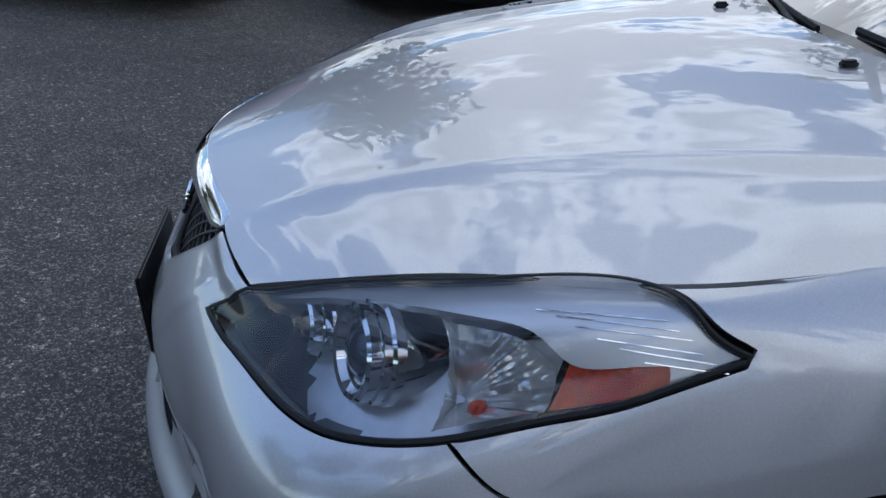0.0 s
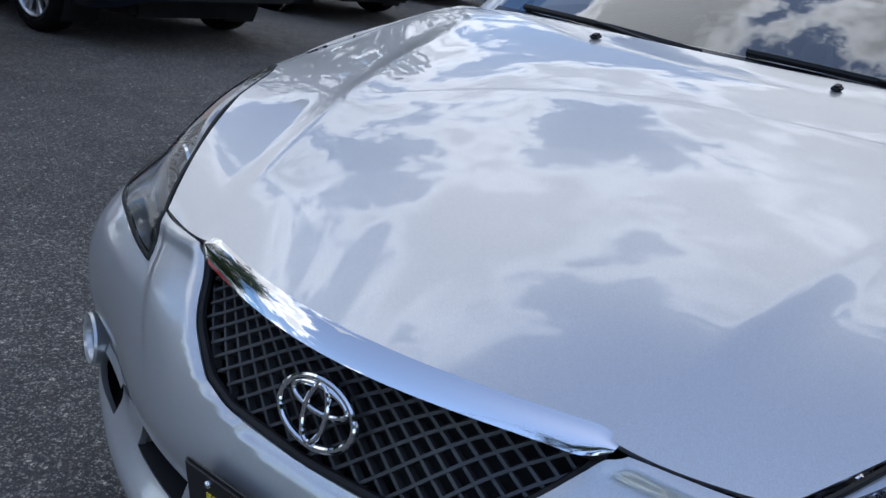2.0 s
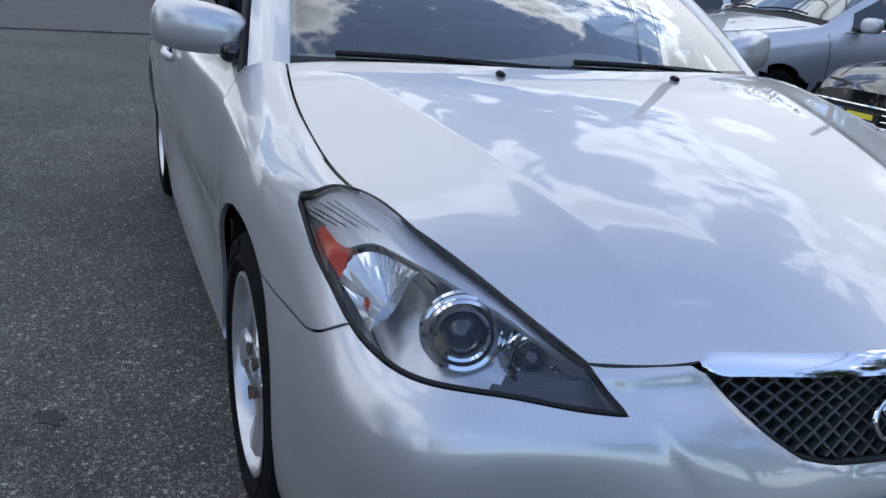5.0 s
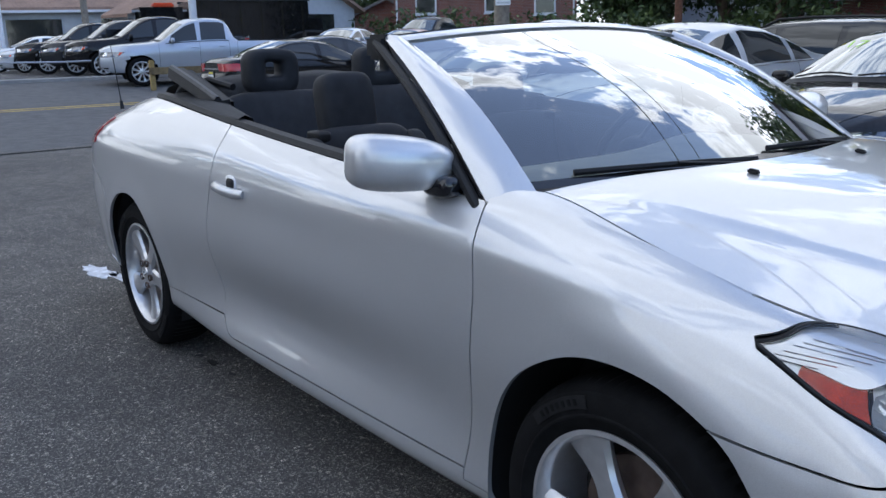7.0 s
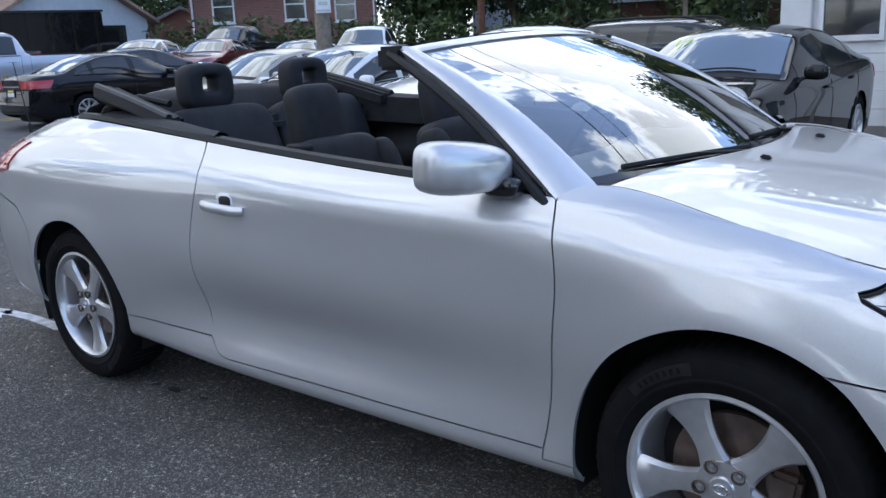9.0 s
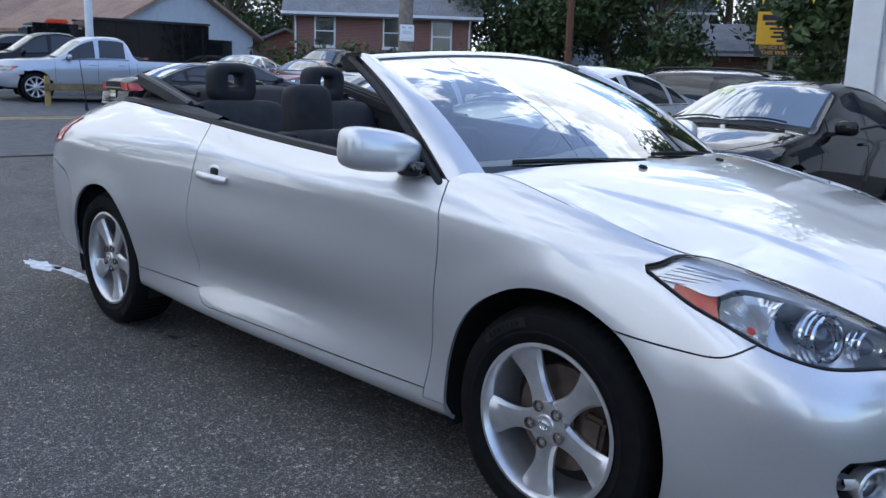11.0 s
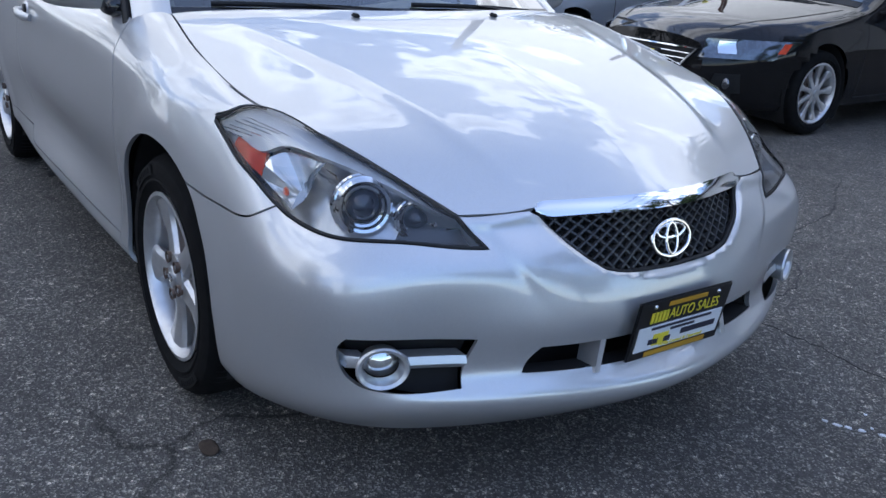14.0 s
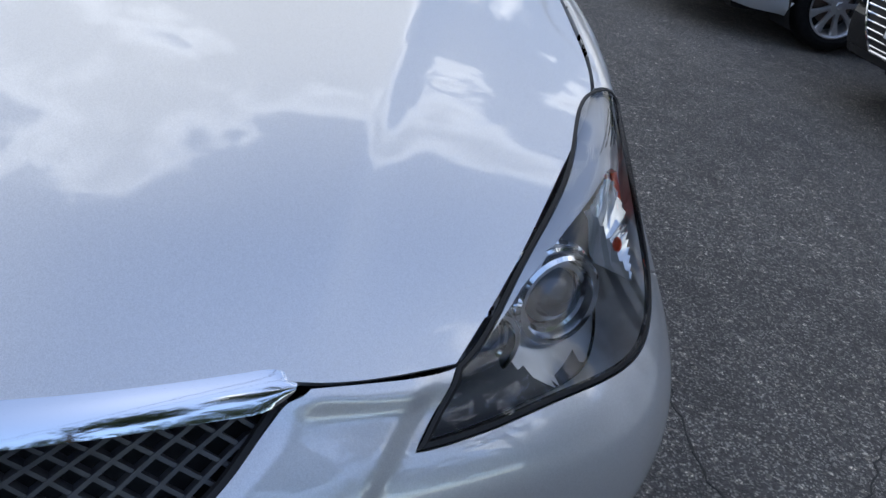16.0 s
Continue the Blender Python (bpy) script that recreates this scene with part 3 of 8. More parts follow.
def outline(*segments, step=0.012):
    """A closed loop in (s, v): each segment is a smooth curve through points of the skin, or already (s, v)."""
    loop = []
    for seg in segments:
        sv = np.array([p if len(p) == 2 else on_skin(p) for p in seg])
        line = smooth_line(sv, step)
        loop.append(line[:-1])
    out = np.concatenate(loop)
    keep = np.linalg.norm(out - np.roll(out, 1, axis=0), axis=1) > 1e-4
    return out[keep]


def fill(loop, holes=(), cell=0.02):
    """Triangles of a region of the plane, with a grid of points inside."""
    from mathutils.geometry import delaunay_2d_cdt
    lo, hi = loop.min(0), loop.max(0)
    gx, gy = np.arange(lo[0] + cell / 2, hi[0], cell), np.arange(lo[1] + cell / 2, hi[1], cell)
    g = np.array([(a, b) for a in gx for b in gy])
    if len(g):
        ok = inside(offset_loop(loop, cell * 0.35), g)
        for h in holes:
            ok &= ~inside(offset_loop(h, -cell * 0.35), g)
        g = g[ok]
    verts, edges = [Vector(p) for p in loop], [(k, (k + 1) % len(loop)) for k in range(len(loop))]
    for h in holes:
        n = len(verts)
        verts += [Vector(p) for p in h]
        edges += [(n + k, n + (k + 1) % len(h)) for k in range(len(h))]
    verts += [Vector(p) for p in g]
    vo, _, fo, *_ = delaunay_2d_cdt(verts, edges, [], 0, 1e-6)
    vo = np.array([tuple(v) for v in vo])
    fo = np.array([f for f in fo if len(f) == 3])
    c = vo[fo].mean(1)
    ok = inside(loop, c)
    for h in holes:
        ok &= ~inside(h, c)
    return vo, fo[ok]


def sheet(name, pos, nrm, tri, mat, parent, label="", depth=0.012, mirror_join=False, flip=False):
    """A panel: a curved sheet with given normals and a turned-in rim of that depth."""
    if flip:
        pos, nrm, tri = pos * (1, -1, 1), nrm * (1, -1, 1), tri[:, ::-1]
    if mirror_join:
        n = len(pos)
        same = np.abs(pos[:, 1]) < 2e-4
        index = np.where(same, np.arange(n), np.arange(n) + n)
        tri = np.concatenate([tri, index[tri][:, ::-1]])
        pos, nrm = np.concatenate([pos, pos * (1, -1, 1)]), np.concatenate([nrm, nrm * (1, -1, 1)])
    fn = np.cross(pos[tri[:, 1]] - pos[tri[:, 0]], pos[tri[:, 2]] - pos[tri[:, 0]])
    bad = np.sum(fn * nrm[tri].mean(1), axis=1) < 0
    tri = tri.copy()
    tri[bad] = tri[bad][:, ::-1]
    used = np.unique(tri)
    back = -np.ones(len(pos), int)
    back[used] = np.arange(len(used))
    pos, nrm, tri = pos[used], nrm[used], back[tri]
    edges = {}
    for a, b, c in tri:
        for e in ((a, b), (b, c), (c, a)):
            edges[e] = 1
    rim = [(a, b) for a, b in edges if (b, a) not in edges]
    ends = sorted({a for a, b in rim} | {b for a, b in rim})
    low = {a: len(pos) + k for k, a in enumerate(ends)}
    verts = np.concatenate([pos, pos[ends] - depth * nrm[ends]]) if ends else pos
    quads = [(b, a, low[a], low[b]) for a, b in rim]
    faces = [tuple(int(i) for i in f) for f in tri] + [tuple(int(i) for i in f) for f in quads]
    me = bpy.data.meshes.new(name)
    me.from_pydata([tuple(p) for p in verts], [], faces)
    me.polygons.foreach_set("use_smooth", [True] * len(faces))
    me.update()
    normals = [tuple(nrm[i]) for f in tri for i in f]
    for q in quads:
        p = [verts[i] for i in q]
        c = np.cross(p[1] - p[0], p[2] - p[0])
        c = c / max(np.linalg.norm(c), 1e-12)
        normals += [tuple(c)] * 4
    me.normals_split_custom_set(normals)
    me.materials.append(mat)
    ob = new(name, me)
    ob.parent = parent
    if label:
        ob["label"] = label
    return ob


def panel(name, loop, parent, holes=(), mat=None, gap=0.0022, cell=0.022, lift=0.0, both=True, join=False, label="", depth=0.012):
    """Cuts a piece of the skin out: right side, left side, or both joined over the middle."""
    lp = offset_loop(loop, gap)
    if join:
        lp[:, 0] = np.where(loop[:, 0] < 1e-6, 0, lp[:, 0])
    sv, tri = fill(lp, [offset_loop(h, -gap) for h in holes], cell)
    pos, nrm = skin_at(sv), skin_at(sv, SKIN_N)
    nrm /= np.linalg.norm(nrm, axis=1)[:, None]
    pos = pos + lift * nrm
    if join:
        pos[sv[:, 0] < 1e-6, 1] = 0
        return sheet(name, pos, nrm, tri, mat or SILVER, parent, label, depth, mirror_join=True)
    right = sheet(name, pos, nrm, tri, mat or SILVER, parent, label, depth, flip=True)
    if both:
        sheet(name, pos, nrm, tri, mat or SILVER, parent, label, depth)
    return right


# ---- the silver convertible ----
car = thing("convertible", "silver two-door convertible with its black soft top folded down", "car")

# hood, over its plan
edge = np.concatenate([smooth_line(HOOD_FRONT, 0.012)[:-1, :2], smooth_line(HOOD_SIDE, 0.012)[:, :2]])
rear = smooth_line([(-.351, .728), (-.305, .55), (-.245, .3), (-.212, .12), (-.205, 0)], 0.02)
mid = smooth_line([(-.205, 0), (.884, 0)], 0.02)
hood_loop = np.concatenate([edge[:-1], rear[:-1], mid[:-1]])
lp = offset_loop(hood_loop, 0.0025)
lp[:, 1] = np.where(hood_loop[:, 1] < 1e-6, 0, lp[:, 1])
plan, tri = fill(lp, (), 0.0085)
hz = hood_height(plan[:, 0], plan[:, 1])
e = 0.004
gx = (hood_height(plan[:, 0] + e, plan[:, 1]) - hood_height(plan[:, 0] - e, plan[:, 1])) / (2 * e)
gy = (hood_height(plan[:, 0], plan[:, 1] + e) - hood_height(plan[:, 0], np.abs(plan[:, 1] - e))) / (2 * e)
gy[plan[:, 1] < 1e-6] = 0
hn = np.column_stack([-gx, -gy, np.ones(len(plan))])
hn /= np.linalg.norm(hn, axis=1)[:, None]
sheet("hood", np.column_stack([plan, hz]), hn, tri, SILVER, car, "smooth silver hood with two soft creases", mirror_join=True)

# landmarks on the skin
HL_TIP, HL_TAIL = (.826, .455, .622), (.248, .824, .794)
HOOD_CORNER, HOOD_FENDER = HOOD_FRONT[-1], (.32, .745, .83)
SEAM_HL = (.528, .801, .676)
ARCH_R, ARCH_F, ARCH_B = 0.372, (0.0, .335), (-2.715, .335)


def arch(center, a0, a1, r, n=9):
    pts = []
    for k in range(n):
        a = radians(a0 + (a1 - a0) * k / (n - 1))
        pts.append((center[0] + r * math.cos(a), .89, center[1] + r * math.sin(a)))
    return pts




def along_top(p, q, n=14):
    """Points on the skin's upper edge between two stations."""
    a, b = on_skin(p)[0], on_skin(q)[0]
    return [(a + (b - a) * k / (n - 1), V_KNOT[7]) for k in range(n)]


def bottom(a, b, n=10):
    return [(a + (b - a) * k / (n - 1), 0.0) for k in range(n)]



s_arch_front = on_skin((.375, .85, .21))[0]
s_arch_back = on_skin((-.362, .83, .225))[0]
hl_top = [on_skin(p) for p in HOOD_SIDE[3::-1]]
hl_low = [HL_TIP, (.795, .54, .628), (.752, .618, .634), (.712, .692, .634), (.664, .747, .640), (.618, .774, .647), SEAM_HL]
# the lamp's lower edge is one curve from tip to tail, shared by bumper and fender
low_sv = smooth_line([on_skin(p) for p in hl_low + [(.446, .811, .707), (.370, .820, .737), (.311, .822, .765), HL_TAIL]], .012)
k_seam = int(np.argmin(np.linalg.norm(low_sv - np.array(on_skin(SEAM_HL)), axis=1)))
SEAM_SV = tuple(low_sv[k_seam])
top_sv = smooth_line([on_skin(HL_TAIL), on_skin((.243, .820, .803)), on_skin((.254, .813, .814)), on_skin((.288, .785, .831))] + hl_top, .012)
k_fender = int(np.argmin(np.linalg.norm(top_sv - np.array(hl_top[0]), axis=1)))
hl_loop = outline([tuple(p) for p in top_sv], [hl_top[-1], HL_TIP], [tuple(p) for p in low_sv])
arch_front = arch(ARCH_F, 57, -17, ARCH_R)
seam_side = [(.203, .885, .648), (.30, .872, .638), (.40, .856, .634), (.476, .843, .639), (.513, .819, .660), SEAM_SV]
V_GT = on_skin((.81, .318, .668))[1]
CHROME_END = (.811, .347, float(hood_height(.811, .347)) - .006)
grille_side = [(.812, .325, .672), (.858, .285, .630), (.892, .238, .588), (.908, .195, .562)]
grille_base = [(.908, .195, .562), (.918, .14, .550), (.924, .07, .545), (.926, .0, .544)]
g_low = on_skin((.926, 0, .544))
intake_top = [(0.0, on_skin((.952, 0, .400))[1]), (.935, .22, .402), (.902, .352, .405)]
intake_side = [(.902, .352, .405), (.896, .375, .375), (.89, .386, .347)]
intake_low = [(.89, .386, .347), (.925, .22, .340), (0.0, on_skin((.938, 0, .339))[1])]
fog_loop = outline(
    [(.738, .738, .443), (.80, .62, .440), (.848, .49, .432)],
    [(.848, .49, .432), (.838, .515, .318)],
    [(.838, .515, .318), (.80, .63, .316), (.765, .715, .328)],
    [(.765, .715, .328), (.735, .75, .37), (.728, .752, .42), (.738, .738, .443)],
)
bumper_loop = outline(
    bottom(0.0, s_arch_front),
    [(s_arch_front, 0.0), on_skin(arch_front[-1])],
    arch_front[::-1],
    [arch_front[0], seam_side[0]],
    seam_side,
    [tuple(p) for p in low_sv[: k_seam + 1][::-1]],
    [HL_TIP, hl_top[-1]],
    [on_skin(HOOD_CORNER), on_skin(HOOD_FRONT[4]), on_skin(CHROME_END)],
    [on_skin(CHROME_END), on_skin(grille_side[0])],
    grille_side,
    grille_base,
    [(0.0, g_low[1]), intake_top[0]],
    intake_top,
    intake_side,
    intake_low,
    [intake_low[-1], (0.0, 0.0)],
)
panel("front_bumper", bumper_loop, car, holes=[fog_loop], join=True, cell=0.0085)

# chrome lip over the grille
s_g = on_skin(grille_side[0])[0]
front_line = smooth_line(HOOD_FRONT[:3] + [(.804, .335, float(hood_height(.804, .335)))], .01)
bm = bmesh.new()
rows = []
n = 40
fs = np.linspace(0, 1, 41)
low_raw = skin_at(np.column_stack([s_g * fs, np.full(41, V_GT)])) + np.array((.006, 0, 0))
top_raw = np.column_stack([np.interp(.338 * fs, front_line[:, 1], front_line[:, 0]) - .008, .338 * fs, np.interp(.338 * fs, front_line[:, 1], front_line[:, 2]) + .003])
even = np.column_stack([fs**0, fs**2, fs**4])
even_fit = [np.linalg.lstsq(even, r[:, [0, 2]], rcond=None)[0] for r in (low_raw, top_raw)]
for k in range(-n, n + 1):
    f = abs(k) / n
    xz = [np.array([1, f**2, f**4]) @ c for c in even_fit]
    low_p, top_p = (np.array((q[0], w, q[1])) for q, w in zip(xz, (low_raw[-1, 1] * f, .338 * f)))
    if f > .9:
        mid_p = (low_p + top_p) / 2
        q = 1 - .75 * ((f - .9) / .1) ** 2
        low_p, top_p = mid_p + (low_p - mid_p) * q, mid_p + (top_p - mid_p) * q
    out = np.array((.80, .35 * f, .50))
    g = 1 if k >= 0 else -1
    row = []
    for t in np.linspace(0, 1, 9):
        p = low_p + (top_p - low_p) * t + out * (.0025 * (1 - (2 * t - 1) ** 2) + .0035)
        row.append((p[0], g * p[1], p[2]))
    row.append((top_p[0] - .02, g * top_p[1], top_p[2] - .012))
    row.append((low_p[0] - .02, g * low_p[1], low_p[2] - .004))
    rows.append(row)
grid_faces(bm, rows, close_u=True)
bm.faces.new([v for v in bm.verts[:11]]), bm.faces.new([v for v in bm.verts[-11:]])
part("chrome_strip", bm, CHROME, car, "polished chrome strip above the grille", angle=22)

# grille: a dark lattice of crossing bars behind the opening
grille_poly = outline([(0.0, V_GT), (s_g * 0.5, V_GT), (s_g, V_GT)], grille_side, grille_base, [(0.0, g_low[1]), (0.0, V_GT)])
grille_full = np.concatenate([grille_poly, (grille_poly * (-1, 1))[::-1]])


def skin_full(sv, depth=0.0):
    """The skin at a signed s (negative: the car's left), sunk by depth."""
    sv = np.asarray(sv, float)
    q = np.column_stack([np.abs(sv[:, 0]), sv[:, 1]])
    p, n = skin_at(q), skin_at(q, SKIN_N)
    p = p - depth * n / np.linalg.norm(n, axis=1)[:, None]
    p[:, 1] *= np.where(sv[:, 0] < 0, 1, -1)
    return p


gv, gt = fill(offset_loop(grille_poly, -0.004), (), 0.03)
gpos, gn = skin_at(gv), skin_at(gv, SKIN_N)
gpos = gpos - 0.05 * gn
grille = sheet("grille", gpos * (1, 1, 1), gn, gt, UNDER, car, "black diamond-lattice grille", 0.002, mirror_join=True)
bm = bmesh.new()
half = outline(grille_side, grille_base, [grille_base[-1], grille_base[-1]])
half = np.concatenate([[(0.0, V_GT), (s_g * 0.5, V_GT)], half[:-1], [(0.0, g_low[1])]])
ring = np.concatenate([half, (half * (-1, 1))[::-1][1:-1]])
tube(bm, [tuple(p) for p in skin_full(np.concatenate([ring, ring[:1]]), 0.010)], 0.0075, 8)
part("grille_frame", bm, TRIM, grille)
PITCH, SLOPE = 0.0405, 0.80
for sign in (1, -1):
    for k in range(-24, 25):
        ts = np.linspace(-0.25, 0.25, 240)
        line = np.column_stack([k * PITCH + ts, V_GT - 0.065 + sign * SLOPE * ts])
        ok = inside(grille_full, line)
        if ok.sum() < 6:
            continue
        line = line[ok][::4] if ok.sum() > 12 else line[ok][[0, -1]]
        front, back = skin_full(line, 0.014 + 0.002 * (sign > 0)), skin_full(line, 0.028)
        dirn = np.gradient(front, axis=0)
        dirn /= np.linalg.norm(dirn, axis=1)[:, None]
        across = np.cross(dirn, front - back)
        across /= np.linalg.norm(across, axis=1)[:, None]
        bm = bmesh.new()
        rows = [[f - 0.0021 * a, f + 0.0021 * a, b + 0.0028 * a, b - 0.0028 * a] for f, b, a in zip(front, back, across)]
        grid_faces(bm, rows, close_u=True)
        part("grille_bar", bm, GRILLEGREY, grille, smooth=False)

# round emblem: plain chrome ovals
emblem = new("emblem")
emblem.parent = car
emblem["label"] = "chrome oval emblem on the grille"
e_nose = skin_full([(0.0, on_skin((.918, 0, .609))[1])], 0.012)[0]
e_tilt = Matrix.Translation(Vector(e_nose)) @ Euler((0, radians(-14), 0)).to_matrix().to_4x4()


def oval(a, b, cy, cz, r, squash=1.0):
    bm = bmesh.new()
    pts = [e_tilt @ Vector((0.012 + 0.002 * (a < .04), cy + a * math.cos(t), cz + b * math.sin(t))) for t in np.linspace(0, 2 * math.pi, 49)]
    tube(bm, pts, r, 10, squash, cap=False)
    return bm


part("emblem_ring", oval(.0605, .041, 0, 0, .0052), CHROME, emblem)
part("emblem_oval", oval(.0175, .036, 0, -.001, .0042), CHROME, emblem)
part("emblem_oval", oval(.044, .0155, 0, .017, .0042), CHROME, emblem)

# dealer's plate: black frame, white field, bars for the numbers
plate = new("front_plate")
plate.parent = car
plate["label"] = "black dealer plate with yellow and white print"
PLATE_M = Matrix.Translation((.962, 0.004, .420)) @ Euler((0, radians(9), radians(0))).to_matrix().to_4x4()
# local: x out of the car, y towards the car's left, z up


def plate_box(name, y0, y1, z0, z1, x0, x1, mat, bevel=0.0, label=""):
    bm = bmesh.new()
    box(bm, x0, x1, y0, y1, z0, z1, bevel)
    bmesh.ops.transform(bm, matrix=PLATE_M, verts=bm.verts[:])
    return part(name, bm, mat, plate, label, smooth=False)


plate_box("plate_frame", -.154, .154, -.078, .080, 0, .009, PLATEBLACK, .004)
plate_box("plate_field", -.139, .139, -.052, .012, .009, .0115, WHITE)
plate_box("print_bar", -.062, .066, .058, .069, .009, .0108, ORANGE)
for k in range(5):
    plate_box("print_bar", -.110 + .0118 * k, -.1015 + .0118 * k, .020, .048, .009, .0108, YELLOW)
plate_box("print_bar", -.10, .10, .002, .0085, .0115, .0128, INK)
plate_box("print_bar", -.035, .045, -.0095, -.003, .0115, .0128, INK)
plate_box("print_bar", .005, .122, -.030, -.015, .0115, .0128, INK)
plate_box("print_bar", -.10, .104, -.071, -.058, .009, .0108, ORANGE)
for dx, ww in ((-.085, .030), (-.062, .050), (-.040, .022)):
    plate_box("print_car", dx - ww / 2, dx + ww / 2, -.043 + abs(dx + .06) * .2, -.024 + (.012 if ww > .04 else 0), .0115, .0128, YELLOW if ww > .04 else INK)
for yy in (-.105, .105):
    bm = bmesh.new()
    bmesh.ops.create_uvsphere(bm, u_segments=12, v_segments=8, radius=.0055)
    bmesh.ops.transform(bm, matrix=PLATE_M @ Matrix.Translation((.009, yy, .064)), verts=bm.verts[:])
    part("screw", bm, CHROME, plate)


def lettering(name, text, size, m, mat, parent, stretch=1.0, depth=0.0006):
    """Words in the built-in font, as a mesh, centred on m (x right, y up, z towards the reader)."""
    cu = bpy.data.curves.new(name, "FONT")
    cu.body, cu.size, cu.align_x, cu.align_y, cu.extrude = text, size, "CENTER", "CENTER", depth
    tmp = bpy.data.objects.new(name, cu)
    scene.collection.objects.link(tmp)
    bpy.context.view_layer.update()
    me = bpy.data.meshes.new_from_object(tmp.evaluated_get(bpy.context.evaluated_depsgraph_get()))
    bpy.data.objects.remove(tmp)
    me.transform(m @ Matrix.Diagonal((stretch, 1, 1, 1)))
    me.materials.clear()
    me.materials.append(mat)
    ob = new(name, me)
    if parent is not None:
        ob.parent = parent
    return ob


READ = PLATE_M @ Matrix(((0, 0, 1, 0), (1, 0, 0, 0), (0, 1, 0, 0), (0, 0, 0, 1)))
lettering("print_text", "AUTO SALES", .040, READ @ Matrix.Translation((.034, .034, .0098)), YELLOW, plate, .74)
lettering("print_text", "Family Owned & Operated", .0135, READ @ Matrix.Translation((.012, -.0455, .0122)), YELLOW, plate)

# fog lamps in their slots
for side in (-1, 1):
    fog = new("fog_lamp")
    fog.parent = car
    fog["label"] = "round fog lamp in a silver ring with side blades"
    fv, ft = fill(offset_loop(fog_loop, -.003), (), .02)
    fp, fnrm = skin_at(fv), skin_at(fv, SKIN_N)
    sheet("fog_recess", fp - .055 * fnrm, fnrm, ft, UNDER, fog, "", .002, flip=side < 0)
    c = Vector((.772, side * .672, .378))
    turn = Matrix.Translation(c) @ Euler((0, radians(-4), radians(side * 22))).to_matrix().to_4x4()
    bm = bmesh.new()
    lathe(bm, [(.050, -.03), (.060, .004), (.062, .014), (.058, .019), (.049, .015), (.044, .004), (.041, -.014)], 40, "x")
    bmesh.ops.transform(bm, matrix=turn @ Matrix.Diagonal((1, .92, .76, 1)), verts=bm.verts[:])
    part("fog_ring", bm, SILVER, fog)
    bm = bmesh.new()
    lathe(bm, [(.0005, -.012), (.025, -.014), (.040, -.02)], 32, "x")
    bmesh.ops.transform(bm, matrix=turn @ Matrix.Diagonal((1, .92, .76, 1)), verts=bm.verts[:])
    part("fog_reflector", bm, CHROME, fog)
    bm = bmesh.new()
    lathe(bm, [(.0005, .012), (.024, .010), (.042, .002)], 32, "x")
    bmesh.ops.transform(bm, matrix=turn @ Matrix.Diagonal((1, .92, .76, 1)), verts=bm.verts[:])
    part("fog_glass", bm, LENS, fog)
    for a, b in (((.742, .742, .387), (.765, .705, .385)), ((.790, .62, .380), (.845, .505, .378))):
        bm = bmesh.new()
        n = 6
        rows = []
        for k in range(n + 1):
            q = np.array(a) + (np.array(b) - np.array(a)) * k / n
            base = skin_at(np.array([on_skin(q)]))[0]
            h = .014
            rows.append([(base[0] + .004, side * base[1], q[2] - h * .2), (base[0] - .002, side * base[1], q[2] + h), (base[0] - .04, side * base[1], q[2] + h), (base[0] - .04, side * base[1], q[2] - h), (base[0] - .004, side * base[1], q[2] - h)])
        grid_faces(bm, rows, close_u=True)
        part("fog_blade", bm, SILVER, fog, angle=50)

# lower intake: dark box with two upright vanes
iv = outline(intake_top, intake_side, intake_low, [intake_low[-1], intake_top[0]])
qv, qt = fill(offset_loop(iv, -.004), (), .03)
qp, qn = skin_at(qv), skin_at(qv, SKIN_N)
intake = sheet("lower_intake", qp - .16 * qn, qn, qt, UNDER, car, "dark lower air intake with silver vanes", .002, mirror_join=True)
for side in (-1, 1):
    bm = bmesh.new()
    rows = []
    for k in range(5):
        z = .33 + .08 * k / 4
        x = .94 - .012 * k / 4
        w = .215 - .02 * k / 4
        rows.append([(x, side * (w - .008), z), (x, side * (w + .008), z), (x - .06, side * (w + .009), z), (x - .06, side * (w - .009), z)])
    grid_faces(bm, rows, close_u=True)
    part("vane", bm, SILVER, intake, angle=50)
for flip in (True, False):
    # ledge that closes the intake's floor
    bm = bmesh.new()
    lo = skin_at(smooth_line([on_skin(p) if len(p) == 3 else p for p in intake_low], .02))
    g = -1 if flip else 1
    grid_faces(bm, [[(p[0], g * p[1], p[2]) for p in lo], [(p[0] - .05, g * p[1] * .99, p[2] - .004) for p in lo]])
    part("intake_floor", bm, UNDER, intake)

